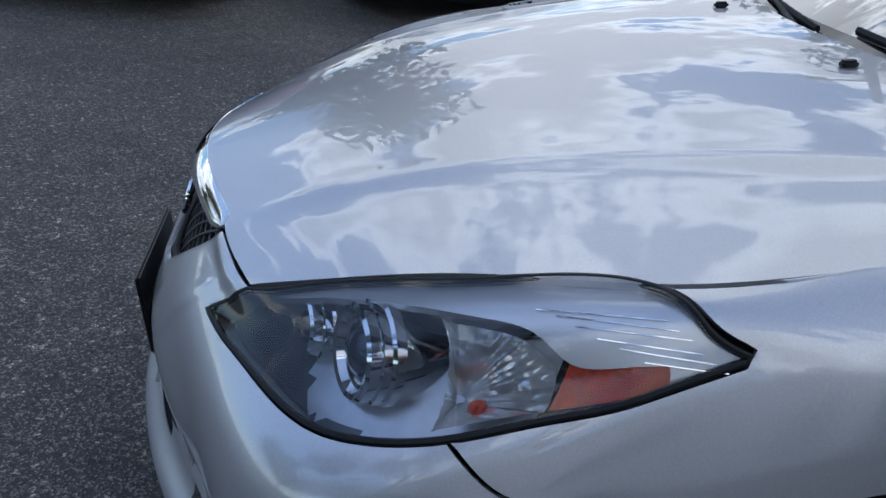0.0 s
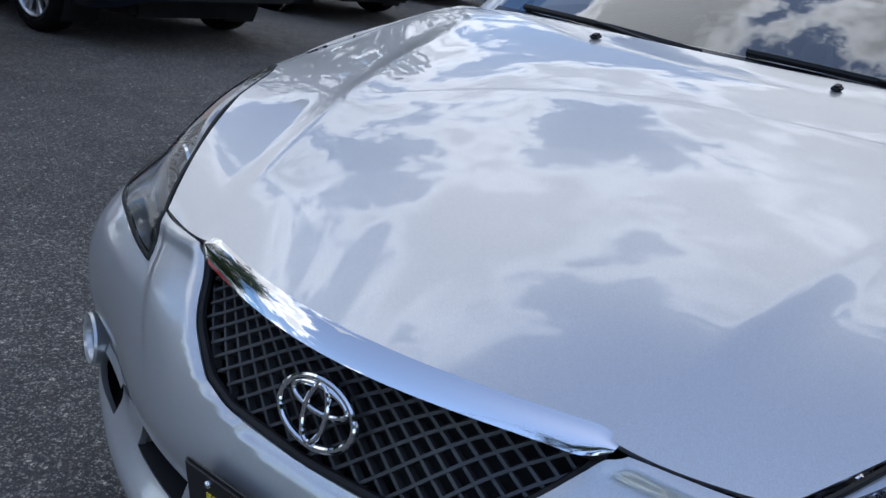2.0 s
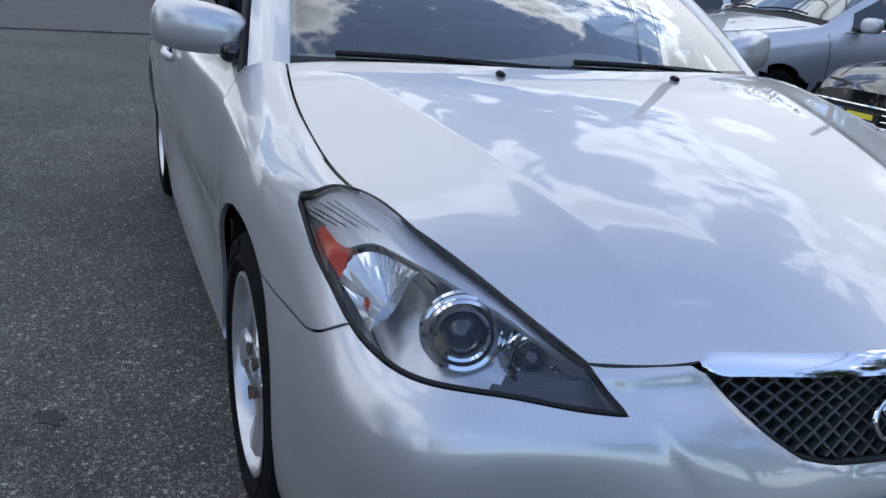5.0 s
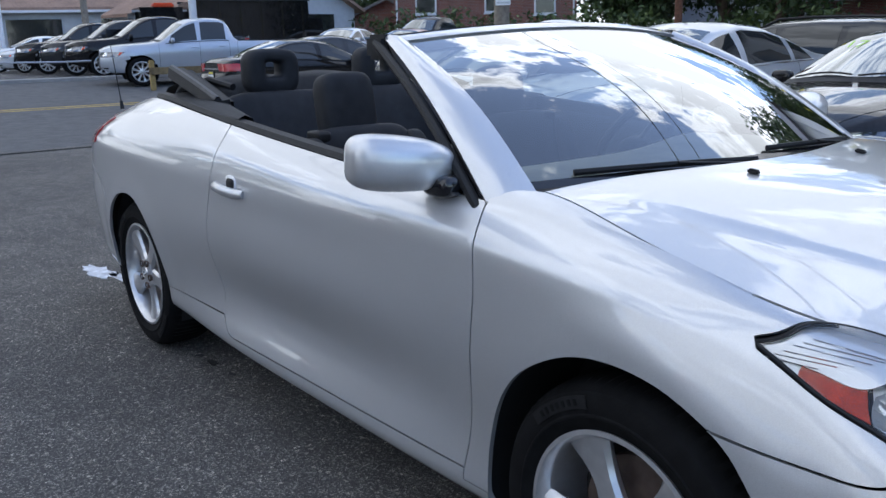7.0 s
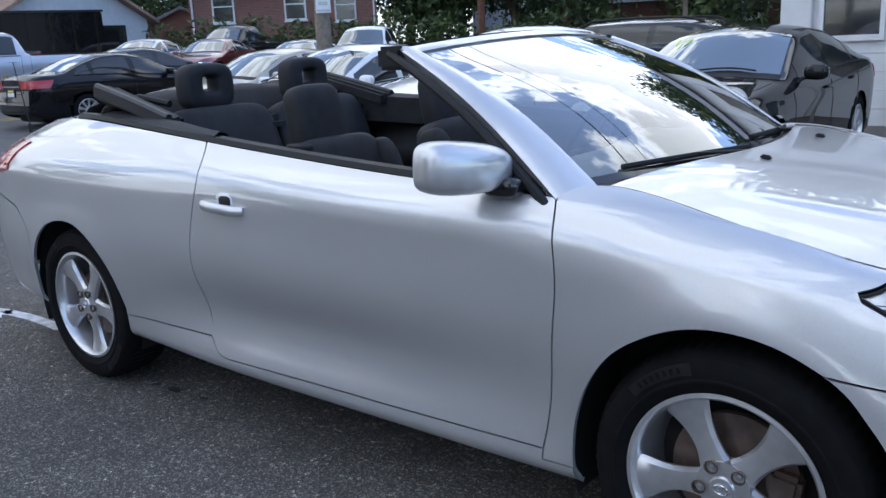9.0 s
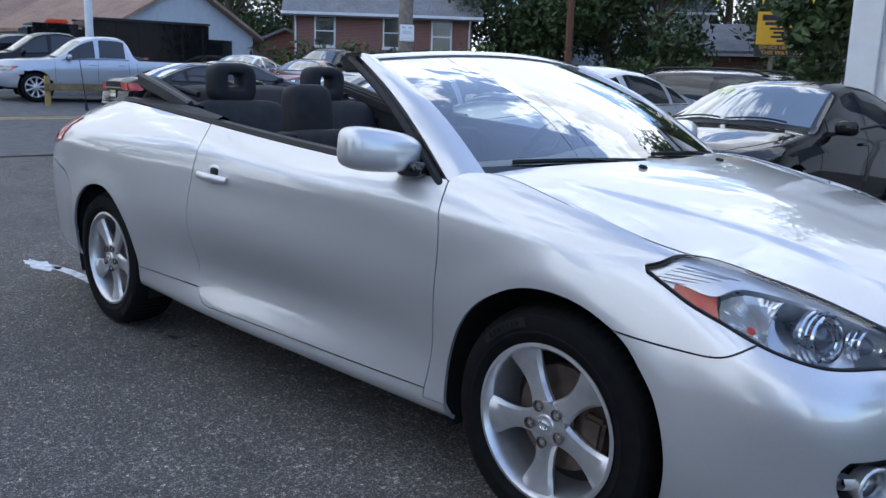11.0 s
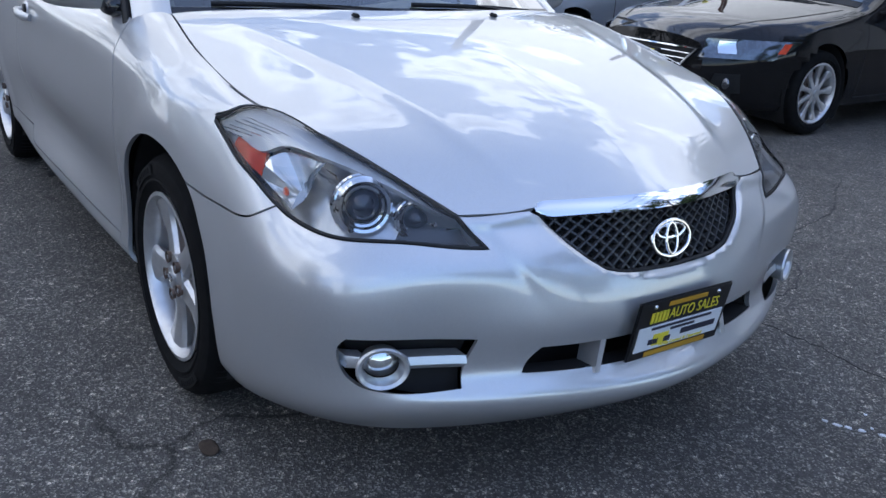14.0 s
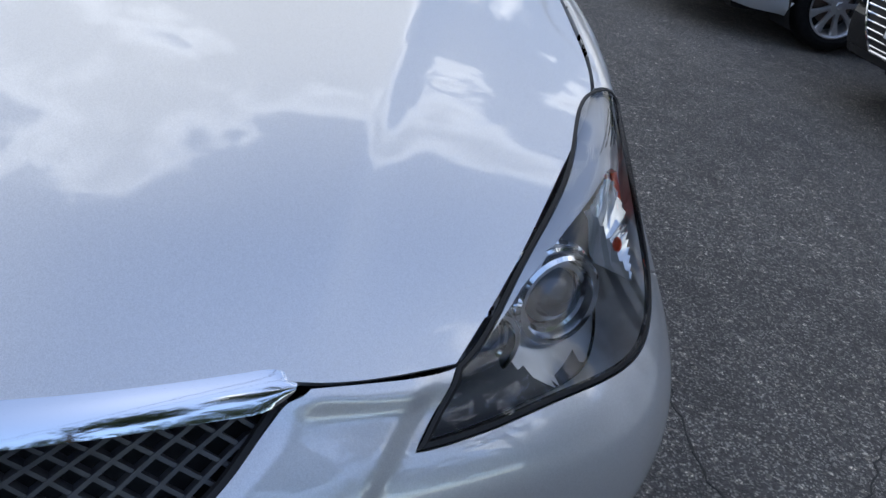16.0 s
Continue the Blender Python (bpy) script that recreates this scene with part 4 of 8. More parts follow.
# headlights
for side in (-1, 1):
    hl = new("headlight")
    hl.parent = car
    hl["label"] = "wraparound headlight with projector, chrome bezel and amber reflector"
    flip = side < 0
    sv, tri = fill(offset_loop(hl_loop, .006), (), .016)
    pos, nrm = skin_at(sv), skin_at(sv, SKIN_N)
    nrm /= np.linalg.norm(nrm, axis=1)[:, None]
    lens = sheet("lens", pos + .001 * nrm, nrm, tri, LENS, hl, "clear polycarbonate lens", .001, flip=flip)
    lens.visible_shadow = False
    bm = bmesh.new()
    rim = offset_loop(hl_loop, .0045)
    rp, rn = skin_at(rim), skin_at(rim, SKIN_N)
    rp = rp * (1, side, 1) - .002 * rn * (1, side, 1)
    tube(bm, [tuple(p) for p in np.concatenate([rp, rp[:1]])], .0044, 6, cap=False)
    part("rubber_seal", bm, TRIM, hl)
    # floor of the lamp: black at the tip, bright bowl, pale cover towards the tail
    depth = .014 + .070 * np.clip((pos[:, 0] - .30) / .22, 0, 1) - .045 * np.clip((pos[:, 0] - .70) / .08, 0, 1)
    bowl = pos - depth[:, None] * nrm
    mid_x = pos[tri].mean(1)[:, 0]
    mid_v = sv[tri].mean(1)[:, 1]
    dark = (mid_x > .72) | ((mid_x > .66) & (mid_v < .475))
    for nm, sel, mt in (("tip_cover", dark, SMOKE), ("reflector", ~dark, SMOKECHROME)):
        sheet(nm, bowl, nrm, tri[sel], mt, hl, "", .001, flip=flip)
    bm = bmesh.new()
    ring_o, ring_i = skin_at(rim) - .004 * skin_at(rim, SKIN_N), skin_at(rim) - .080 * skin_at(rim, SKIN_N)
    grid_faces(bm, [[tuple(p * (1, side, 1)) for p in np.concatenate([ring_o, ring_o[:1]])], [tuple(p * (1, side, 1)) for p in np.concatenate([ring_i, ring_i[:1]])]])
    part("lamp_wall", bm, SMOKECHROME, hl)
    # main projector and high beam, each a stack of chrome rings round a dark eye
    for nm, c, r, yaw in (("projector", (.632, .644, .679), .064, 18), ("high_beam", (.692, .548, .654), .048, 18)):
        m = Matrix.Translation((c[0], side * c[1], c[2])) @ Euler((0, radians(-6), radians(side * yaw))).to_matrix().to_4x4()
        bm = bmesh.new()
        lathe(bm, [(r * .98, -.110), (r * .98, -.045), (r * 1.06, -.042), (r * 1.06, -.030), (r * 1.00, -.026), (r * 1.00, -.016), (r * .94, -.014), (r * .93, -.002), (r * .86, .002), (r * .76, .000), (r * .70, -.010), (r * .62, -.012), (r * .58, -.020), (r * .55, -.030)], 48, "x")
        bmesh.ops.transform(bm, matrix=m, verts=bm.verts[:])
        tub = part(nm, bm, CHROME, hl, angle=25)
        bm = bmesh.new()
        lathe(bm, [(.0004, .004), (r * .22, .002), (r * .42, -.006), (r * .56, -.020)], 32, "x")
        bmesh.ops.transform(bm, matrix=m, verts=bm.verts[:])
        part("lamp_eye", bm, BULB, tub)
    # fluted turn lamp: a shallow cup of fine ribs set in the skin's curve
    tl = outline([(0.548, 0.691, 0.769), (0.499, 0.725, 0.779), (0.459, 0.750, 0.780), (0.425, 0.779, 0.761)], [(0.425, 0.779, 0.761), (0.428, 0.795, 0.737), (0.440, 0.806, 0.717)], [(0.440, 0.806, 0.717), (0.498, 0.795, 0.697), (0.559, 0.783, 0.675)], [(0.559, 0.783, 0.675), (0.546, 0.758, 0.705), (0.543, 0.739, 0.727), (0.543, 0.722, 0.747), (0.548, 0.691, 0.769)])
    fans = 34
    base = offset_loop(tl, .004)
    hub_sv = tl.mean(0) + np.array((.035, -.01)) * np.array((-1, 1))
    bm = bmesh.new()
    rows = []
    idx = np.linspace(0, len(base), fans * 2, endpoint=False).astype(int)
    for f in (1.0, .75, .5, .25, .08):
        row = []
        for k, q in enumerate(idx):
            p2 = hub_sv + (base[q] - hub_sv) * f
            p = skin_at(p2[None])[0] - (.016 + .040 * (1 - f) ** 1.2 + (.0035 if k % 2 else 0) * (.3 + f)) * skin_at(p2[None], SKIN_N)[0]
            row.append(tuple(p * (1, side, 1)))
        rows.append(row)
    grid_faces(bm, rows, close_u=True)
    turn = part("turn_lamp", bm, CLEARBULB, hl, "fluted clear turn signal", smooth=False)
    bm = bmesh.new()
    c = skin_at(np.array([on_skin((.50, .765, .695))]))[0] - .026 * skin_at(np.array([on_skin((.50, .765, .695))]), SKIN_N)[0]
    bmesh.ops.create_uvsphere(bm, u_segments=14, v_segments=8, radius=.010, matrix=Matrix.Translation((c[0], side * c[1], c[2])) @ Matrix.Diagonal((1.1, .5, 1, 1)))
    part("bulb", bm, AMBER, turn, "orange bulb")
    # amber side reflector
    al = outline([(0.417, 0.782, 0.764), (0.278, 0.819, 0.788)], [(0.278, 0.819, 0.788), (0.327, 0.819, 0.761), (0.437, 0.803, 0.722)], [(0.437, 0.803, 0.722), (0.417, 0.782, 0.764)])
    asv, atri = fill(al, (), .015)
    ap, an = skin_at(asv), skin_at(asv, SKIN_N)
    sheet("side_reflector", ap - .020 * an, an, atri, AMBER, hl, "amber side reflector", .010, flip=flip)
    # pale cover above lamp and reflector, with fine ribs
    rib_top = [tuple(q) for q in offset_loop(hl_loop, .006)[: int(.96 * len(top_sv))]]
    cv = outline(rib_top, [rib_top[-1], (0.670, 0.582, 0.724)], [(0.670, 0.582, 0.724), (0.591, 0.649, 0.758), (0.506, 0.716, 0.781), (0.450, 0.754, 0.783), (0.417, 0.782, 0.764), (0.350, 0.801, 0.776), (0.278, 0.819, 0.788), (0.254, 0.823, 0.794)], [(0.254, 0.823, 0.794), rib_top[0]])
    csv, ctri = fill(cv, (), .015)
    cp, cn = skin_at(csv), skin_at(csv, SKIN_N)
    sheet("upper_cover", cp - .010 * cn, cn, ctri, COVERCHROME, hl, "pale ribbed chrome cover", .012, flip=flip)
    for k in range(6):
        bm = bmesh.new()
        z = .812 - .007 * k
        a, b = on_skin((.455 - .022 * k, .735 + .012 * k, z)), on_skin((.322 - .012 * k, .775 + .008 * k, z + .004))
        q = np.array([np.array(a) + (np.array(b) - np.array(a)) * t for t in np.linspace(0, 1, 6)])
        p = (skin_at(q) - .009 * skin_at(q, SKIN_N)) * (1, side, 1)
        tube(bm, [tuple(v) for v in p], .0010, 5)
        part("rib", bm, CHROME, hl)

# side panels
door_front = [(-.455, .805, .940), (-.432, .86, .88), (-.418, .886, .80), (-.42, .889, .62), (-.435, .88, .46), (-.452, .866, .335), (-.458, .866, .305)]
door_rear = [(-1.88, .775, 1.03), (-1.815, .865, .935), (-1.845, .897, .80), (-1.866, .90, .62), (-1.835, .892, .45), (-1.81, .878, .335), (-1.77, .875, .300), (-1.69, .873, .294)]
s_df, s_dr = on_skin(door_front[-1])[0], on_skin(door_rear[-1])[0]
arch_f_back = arch(ARCH_F, 57, 196, ARCH_R, 12)
fender_loop = outline(
    along_top((-.45, .80, .945), HOOD_FENDER, 30),
    [tuple(p) for p in top_sv[: k_fender + 1][::-1]],
    [tuple(p) for p in low_sv[k_seam:][::-1]],
    seam_side[::-1],
    [seam_side[0], arch_front[0]],
    arch_f_back,
    [on_skin(arch_f_back[-1]), (on_skin((-.37, .868, .268))[0], V_KNOT[1] + .015)],
    [(on_skin((-.37, .868, .268))[0], V_KNOT[1] + .015), (s_df, V_KNOT[1] + .015)],
    [(s_df, V_KNOT[1] + .015), on_skin(door_front[-1])],
    door_front[::-1],
)
panel("fender", fender_loop, car, cell=.014)
door_low = [door_rear[-1], (-1.3, .868, .297), (-.9, .866, .30), door_front[-1]]
door_loop = outline(along_top(door_rear[0], door_front[0], 24), door_front, door_low[::-1], door_rear[::-1])
panel("door", door_loop, car, cell=.03, label="long silver door with a body-coloured handle")
arch_rear_front = arch(ARCH_B, 90, -16, .360, 10)
arch_rear_back = arch(ARCH_B, 90, 198, .360, 10)
s_rf = on_skin((-2.352, .85, .25))[0]
sill_loop = outline(
    [(s_arch_back, 0.0), (s_rf, 0.0)],
    [(s_rf, 0.0), on_skin(arch_rear_front[-1])],
    [on_skin(arch_rear_front[-1]), on_skin((-2.36, .884, .355))],
    [(-2.36, .884, .355), (-2.1, .88, .357), (-1.83, .88, .36)],
    [(-1.83, .88, .36), (-1.81, .878, .335), (-1.77, .875, .300), (-1.69, .873, .294)],
    door_low,
    [door_front[-1], (s_df, V_KNOT[1] + .015)],
    [(s_df, V_KNOT[1] + .015), (on_skin((-.37, .868, .268))[0], V_KNOT[1] + .015)],
    [(on_skin((-.37, .868, .268))[0], V_KNOT[1] + .015), (s_arch_back, 0.0)],
)
panel("sill", sill_loop, car, cell=.03)
REAR_SEAM = [(-3.048, .893, .60), (-3.12, .893, .70), (-3.22, .885, .738), (-3.40, .84, .765)]
TAIL_A, TAIL_B = (-3.19, .872, .875), (-3.10, .80, .985)
lamp_loop = outline([TAIL_A, (-3.16, .86, .935), TAIL_B], [TAIL_B, (-3.30, .72, .98), (-3.48, .60, .965)], [(-3.48, .60, .965), (-3.56, .66, .90), (-3.50, .775, .83)], [(-3.50, .775, .83), (-3.34, .845, .845), TAIL_A])
quarter_loop = outline(
    along_top((-3.42, .52, 1.05), door_rear[0], 30),
    door_rear[:6],
    [door_rear[5], (-1.83, .88, .36)],
    [(-1.83, .88, .36), (-2.1, .88, .357), (-2.36, .884, .355)],
    [on_skin((-2.36, .884, .355)), on_skin(arch_rear_front[7])],
    arch_rear_front[7::-1],
    arch_rear_back[:7],
    [on_skin(arch_rear_back[6]), REAR_SEAM[0]],
    REAR_SEAM,
    [REAR_SEAM[-1], (-3.50, .78, .80), (-3.60, .70, .80)],
    [(-3.60, .70, .80), (-3.58, .62, .95), on_skin((-3.42, .52, 1.05))],
)
panel("quarter_panel", quarter_loop, car, cell=.03)
panel("tail_lamp", lamp_loop, car, mat=REDLENS, lift=.004, depth=.02, label="red tail lamp")
s_end = S_KNOT[-1]
rb_loop = outline(
    [(on_skin((-3.05, .85, .26))[0], 0.0), (s_end, 0.0)],
    [(s_end, 0.0), (s_end, V_KNOT[6])],
    [(s_end, V_KNOT[6]), on_skin((-3.60, .70, .80))],
    [(-3.60, .70, .80), (-3.50, .78, .80), REAR_SEAM[-1]],
    REAR_SEAM[::-1],
    [REAR_SEAM[0]] + arch_rear_back[6:],
    [on_skin(arch_rear_back[-1]), (on_skin((-3.05, .85, .26))[0], 0.0)],
)
panel("rear_bumper", rb_loop, car, cell=.05)

# dark shell under the panels, open at the wheels
bm = bmesh.new()
st = 10
P = SKIN - .030 * SKIN_N
for side in (-1, 1):
    vs = {}
    for j in range(0, NV - 10, st):
        for i in range(0, NS, st):
            p = P[j, i]
            vs[j, i] = bm.verts.new((p[0], side * max(p[1], 0), p[2]))
    for j in range(0, NV - 10 - st, st):
        for i in range(0, NS - st, st):
            q = [(j, i), (j, i + st), (j + st, i + st), (j + st, i)]
            if any((P[a][0] - c[0]) ** 2 + (P[a][2] - c[1]) ** 2 < .40**2 for a in q for c in (ARCH_F, ARCH_B)):
                continue
            if P[j, i][0] > .45:
                continue
            bm.faces.new([vs[a] for a in q])
bmesh.ops.delete(bm, geom=[v for v in bm.verts if not v.link_faces], context="VERTS")
part("inner_shell", bm, UNDER, car)
bm = bmesh.new()
box(bm, -3.6, .62, -.70, .70, .20, .30, .03)
part("floor_pan", bm, UNDER, car)
bm = bmesh.new()
box(bm, .42, .60, -.62, .62, .26, .60, .03)
box(bm, -.05, .42, -.45, .45, .30, .66, .03)
part("engine_bay", bm, UNDER, car)
bm = bmesh.new()
low = skin_at(np.array(bottom(0.0, s_arch_front, 16)))
for side in (-1, 1):
    grid_faces(bm, [[(p[0] - .006, side * p[1], p[2] + .003), (p[0] - .10, side * p[1] * .93, p[2] - .012), (.36, side * min(p[1], .62) * .9, .18)] for p in low])
bmesh.ops.remove_doubles(bm, verts=bm.verts[:], dist=.0005)
part("splash_guard", bm, UNDER, car, "black undertray behind the bumper")
# wheel wells
for c in (ARCH_F, ARCH_B):
    for side in (-1, 1):
        bm = bmesh.new()
        lathe(bm, [(.395, side * .86), (.395, side * .60), (.0, side * .58)], 32, "y", (c[0], 0, c[1]), -20, 200)
        part("wheel_well", bm, UNDER, car)

# ---- wheels ----
def wheel(parent, at, side, tyre_r=.328, rim_r=.222, width=.215, spokes=5, alloy=None, detail=True, twist=0.0):
    """A wheel under its car: tyre, rim, spokes, hub, disc. The outer face looks to side * y."""
    w = new("wheel")
    w.parent = parent
    w.matrix_local = Matrix.Translation(at) @ (Matrix.Identity(4) if side > 0 else Matrix.Rotation(math.pi, 4, "Z")) @ Matrix.Rotation(radians(twist), 4, "Y")
    o = 0.0
    seg = 144 if detail else 32
    bm = bmesh.new()
    t, r = tyre_r, rim_r
    prof = [(r - .004, o - .010), (r + .012, o + .002), (r + .030, o + .009), (r + .033, o + .0125), (r + .037, o + .0125), (r + .040, o + .010), (t - .045, o + .012), (t - .022, o + .004), (t - .008, o - .012), (t - .002, o - .035), (t, o - .07), (t, o - width * .5 - .02), (t, o - width + .06), (t - .01, o - width + .02), (t - .04, o - width), (r, o - width + .01)]
    lathe(bm, prof, seg, "y")
    if detail:
        # grooves round the tread and fine shoulder notches, in one skin
        for v in list(bm.verts):
            rad = math.hypot(v.co.x, v.co.z)
            k = round(math.atan2(v.co.z, v.co.x) / (2 * math.pi) * seg)
            if rad > t - .009 and k % 2:
                v.co.x *= (rad - .005) / rad
                v.co.z *= (rad - .005) / rad
    part("tyre", bm, RUBBER, w)
    alloy = alloy or ALLOY
    bm = bmesh.new()
    lathe(bm, [(r + .004, o - .002), (r + .006, o + .004), (r - .004, o + .006), (r - .012, o - .004), (r - .018, o - .03), (r - .03, o - .12), (r - .02, o - width + .02)], seg, "y")
    part("rim", bm, alloy, w)
    for k in range(spokes):
        a = 2 * math.pi * (k + .25) / spokes
        bm = bmesh.new()
        rows = []
        for j in range(9):
            f = j / 8
            rad = .035 + (r - .012 - .035) * f
            half = (.044 - .017 * math.sin(math.pi * min(f * 1.1, 1)) + .014 * f * f) * (5 / spokes) ** .8
            y = o - .012 - .022 * (1 - f) ** 2 * 0 - .010 * math.sin(math.pi * f)
            th = .03
            rows.append([(rad, y - .012, -half), (rad, y, -half * .78), (rad, y + .004, 0), (rad, y, half * .78), (rad, y - .012, half), (rad, y - th, half * .8), (rad, y - th, -half * .8)])
        grid_faces(bm, rows, close_u=True)
        bmesh.ops.transform(bm, matrix=Matrix.Rotation(a, 4, "Y"), verts=bm.verts[:])
        part("spoke", bm, alloy, w, angle=40)
    bm = bmesh.new()
    lathe(bm, [(.0005, o - .002), (.026, o - .003), (.030, o - .008), (.062, o - .012), (.066, o - .03), (.05, o - .07)], 32, "y")
    part("hub", bm, alloy, w)
    if detail:
        for k in range(5):
            a = 2 * math.pi * (k + .75) / 5
            bm = bmesh.new()
            c = (.0535 * math.cos(a), 0, .0535 * math.sin(a))
            lathe(bm, [(.0155, o - .006), (.0165, o - .0015), (.0145, o - .001), (.0135, o - .016), (.0005, o - .018)], 18, "y", c)
            socket = part("lug_socket", bm, BRAKE, w)
            bm = bmesh.new()
            lathe(bm, [(.0085, o - .016), (.0085, o - .006), (.006, o - .003), (.0005, o - .003)], 6, "y", c)
            part("lug_nut", bm, STEEL, socket)
        # raised maker's panel with unreadable lettering on the sidewall
        for k0 in (34, 214):
            bm = bmesh.new()
            rows = []
            for j in range(15):
                a = radians(k0 + j * 2.4)
                rows.append([(q * math.cos(a), o + .0095 + y, q * math.sin(a)) for q, y in ((r + .050, .002), (r + .050, .0045), (r + .077, .0035), (r + .077, .001))])
            grid_faces(bm, rows, close_u=True)
            pad = part("sidewall_panel", bm, PADRUBBER, w)
            for j in range(7):
                bm = bmesh.new()
                box(bm, r + .056, r + .071, o + .0125, o + .0150, -.0045, .0045, .001, 1)
                bmesh.ops.transform(bm, matrix=Matrix.Rotation(-radians(k0 + 6 + j * 3.6), 4, "Y"), verts=bm.verts[:])
                part("letter_bar", bm, RUBBER, pad, smooth=False)
        bm = bmesh.new()
        tube(bm, [(.016 * math.cos(q), o + .0005, .011 * math.sin(q)) for q in np.linspace(0, 2 * math.pi, 25)], .0018, 6, cap=False)
        tube(bm, [(.005 * math.cos(q), o + .0005, .009 * math.sin(q)) for q in np.linspace(0, 2 * math.pi, 17)], .0014, 6, cap=False)
        part("hub_badge", bm, CHROME, w)
        bm = bmesh.new()
        box(bm, -.15, -.075, -.11, -.055, -.06, .06, .012)
        part("brake_caliper", bm, BRAKE, w)
    bm = bmesh.new()
    lathe(bm, [(.0005, o - .085), (.15, o - .085), (.152, o - .10), (.0005, o - .10)], 40, "y")
    part("brake_disc", bm, BRAKE, w)
    bm = bmesh.new()
    lathe(bm, [(.0005, o - .13), (r - .02, o - .13)], 24, "y")
    part("wheel_back", bm, UNDER, w)
    return w


for x in (0.0, -2.72):
    for side in (-1, 1):
        wheel(car, (x, side * .872, .330), side, twist=-8 if x == 0 else 8)

# ---- windscreen, pillars, cowl, mirrors ----
def lerp(a, b, t):
    return tuple(p + (q - p) * t for p, q in zip(a, b))


def glass_point(u, v):
    """u from -1 (car's right) to 1 across, v from 0 (cowl) to 1 (header)."""
    w = (.712 - .115 * v) * u
    bow = 1 - u * u
    x = -.395 - .655 * v + bow * (.155 - .085 * v) + .022 * math.sin(math.pi * v)
    z = .962 + .345 * v + bow * (.012 + .020 * v) + .030 * math.sin(math.pi * v)
    return (x, w, z)


bm = bmesh.new()
grid_faces(bm, [[glass_point(-1 + 2 * i / 24, j / 14) for i in range(25)] for j in range(15)])
pane = part("windscreen", bm, WINDSCREEN, car, "raked windscreen reflecting the clouds")
pane.visible_shadow = False
bm = bmesh.new()
grid_faces(bm, [[tuple(np.array(glass_point(-1 + 2 * i / 24, j)) + np.array((.002, 0, .0015))) for i in range(25)] for j in (.0, .02, .045)])
part("glass_band", bm, GLOSSBLACK, pane)
for side in (-1, 1):
    bm = bmesh.new()
    rows = []
    for j in range(17):
        v = j / 16
        g = np.array(glass_point(side, v))
        o = np.array(lerp((-.455, side * .806, .942), (-1.085, side * .648, 1.318), v)) + np.array((.018, side * .012, .030)) * math.sin(math.pi * v)
        m1 = (g + o) / 2 + np.array((.012, side * .010, .016))
        din = np.array((-.012, -side * .022, -.034))
        rows.append([tuple(g + np.array((.004, 0, .003))), tuple(m1 + (g - m1) * .35), tuple(m1 + (o - m1) * .4), tuple(o), tuple(o + din), tuple(g + din)])
    grid_faces(bm, rows, close_u=True)
    pillar = part("a_pillar", bm, SILVER, car, "silver windscreen pillar with a black seal", angle=60)
    bm = bmesh.new()
    pts = []
    for j in range(17):
        v = j / 16
        o = np.array(lerp((-.462, side * .812, .936), (-1.095, side * .655, 1.312), v)) + np.array((.018, side * .012, .030)) * math.sin(math.pi * v)
        pts.append(tuple(o + np.array((-.014, side * .002, -.010))))
    tube(bm, pts, .0135, 8)
    part("window_seal", bm, TRIM, pillar)
    bm = bmesh.new()
    box(bm, -1.16, -1.06, min(side * .60, side * .665), max(side * .60, side * .665), 1.255, 1.325, .012)
    part("header_latch", bm, TRIM, pillar)
    bm = bmesh.new()
    e = [(-.405, .716, .957), (-.34, .735, .972), (-.40, .79, .956), (-.47, .80, .945)]
# header rail over the glass
bm = bmesh.new()
rows = []
for i in range(25):
    u = -1 + i / 12
    g = np.array(glass_point(u * 1.06, 1.0))
    rows.append([tuple(g + np.array((.018, 0, .000))), tuple(g + np.array((-.012, 0, .014))), tuple(g + np.array((-.055, 0, .012))), tuple(g + np.array((-.085, 0, -.012))), tuple(g + np.array((-.06, 0, -.040))), tuple(g + np.array((-.012, 0, -.022)))])
grid_faces(bm, rows, close_u=True)
part("header_rail", bm, SILVER, car, "silver windscreen header")
bm = bmesh.new()
rows = []
for i in range(25):
    u = -1 + i / 12
    g = np.array(glass_point(u * .98, 1.0))
    rows.append([tuple(g + np.array((-.062, 0, .016))), tuple(g + np.array((-.10, 0, .008))), tuple(g + np.array((-.115, 0, -.03))), tuple(g + np.array((-.06, 0, -.048)))])
grid_faces(bm, rows, close_u=True)
part("header_seal", bm, TRIM, car)

# cowl between hood and glass
bm = bmesh.new()
rows = []
for i in range(33):
    u = -1 + i / 16
    w = .728 * u
    hx = float(np.interp(abs(w), [0, .12, .3, .55, .728], [-.205, -.212, -.245, -.305, -.351]))
    hz = float(hood_height(hx, abs(w)))
    g = np.array(glass_point(u, .03))
    rows.append([(hx + .02, w, hz - .022), (hx - .004, w, hz - .012), (hx - .03, w, hz - .014), tuple(g + np.array((.012, 0, -.006))), tuple(g + np.array((-.01, 0, .002)))])
grid_faces(bm, rows)
part("cowl", bm, TRIM, car)
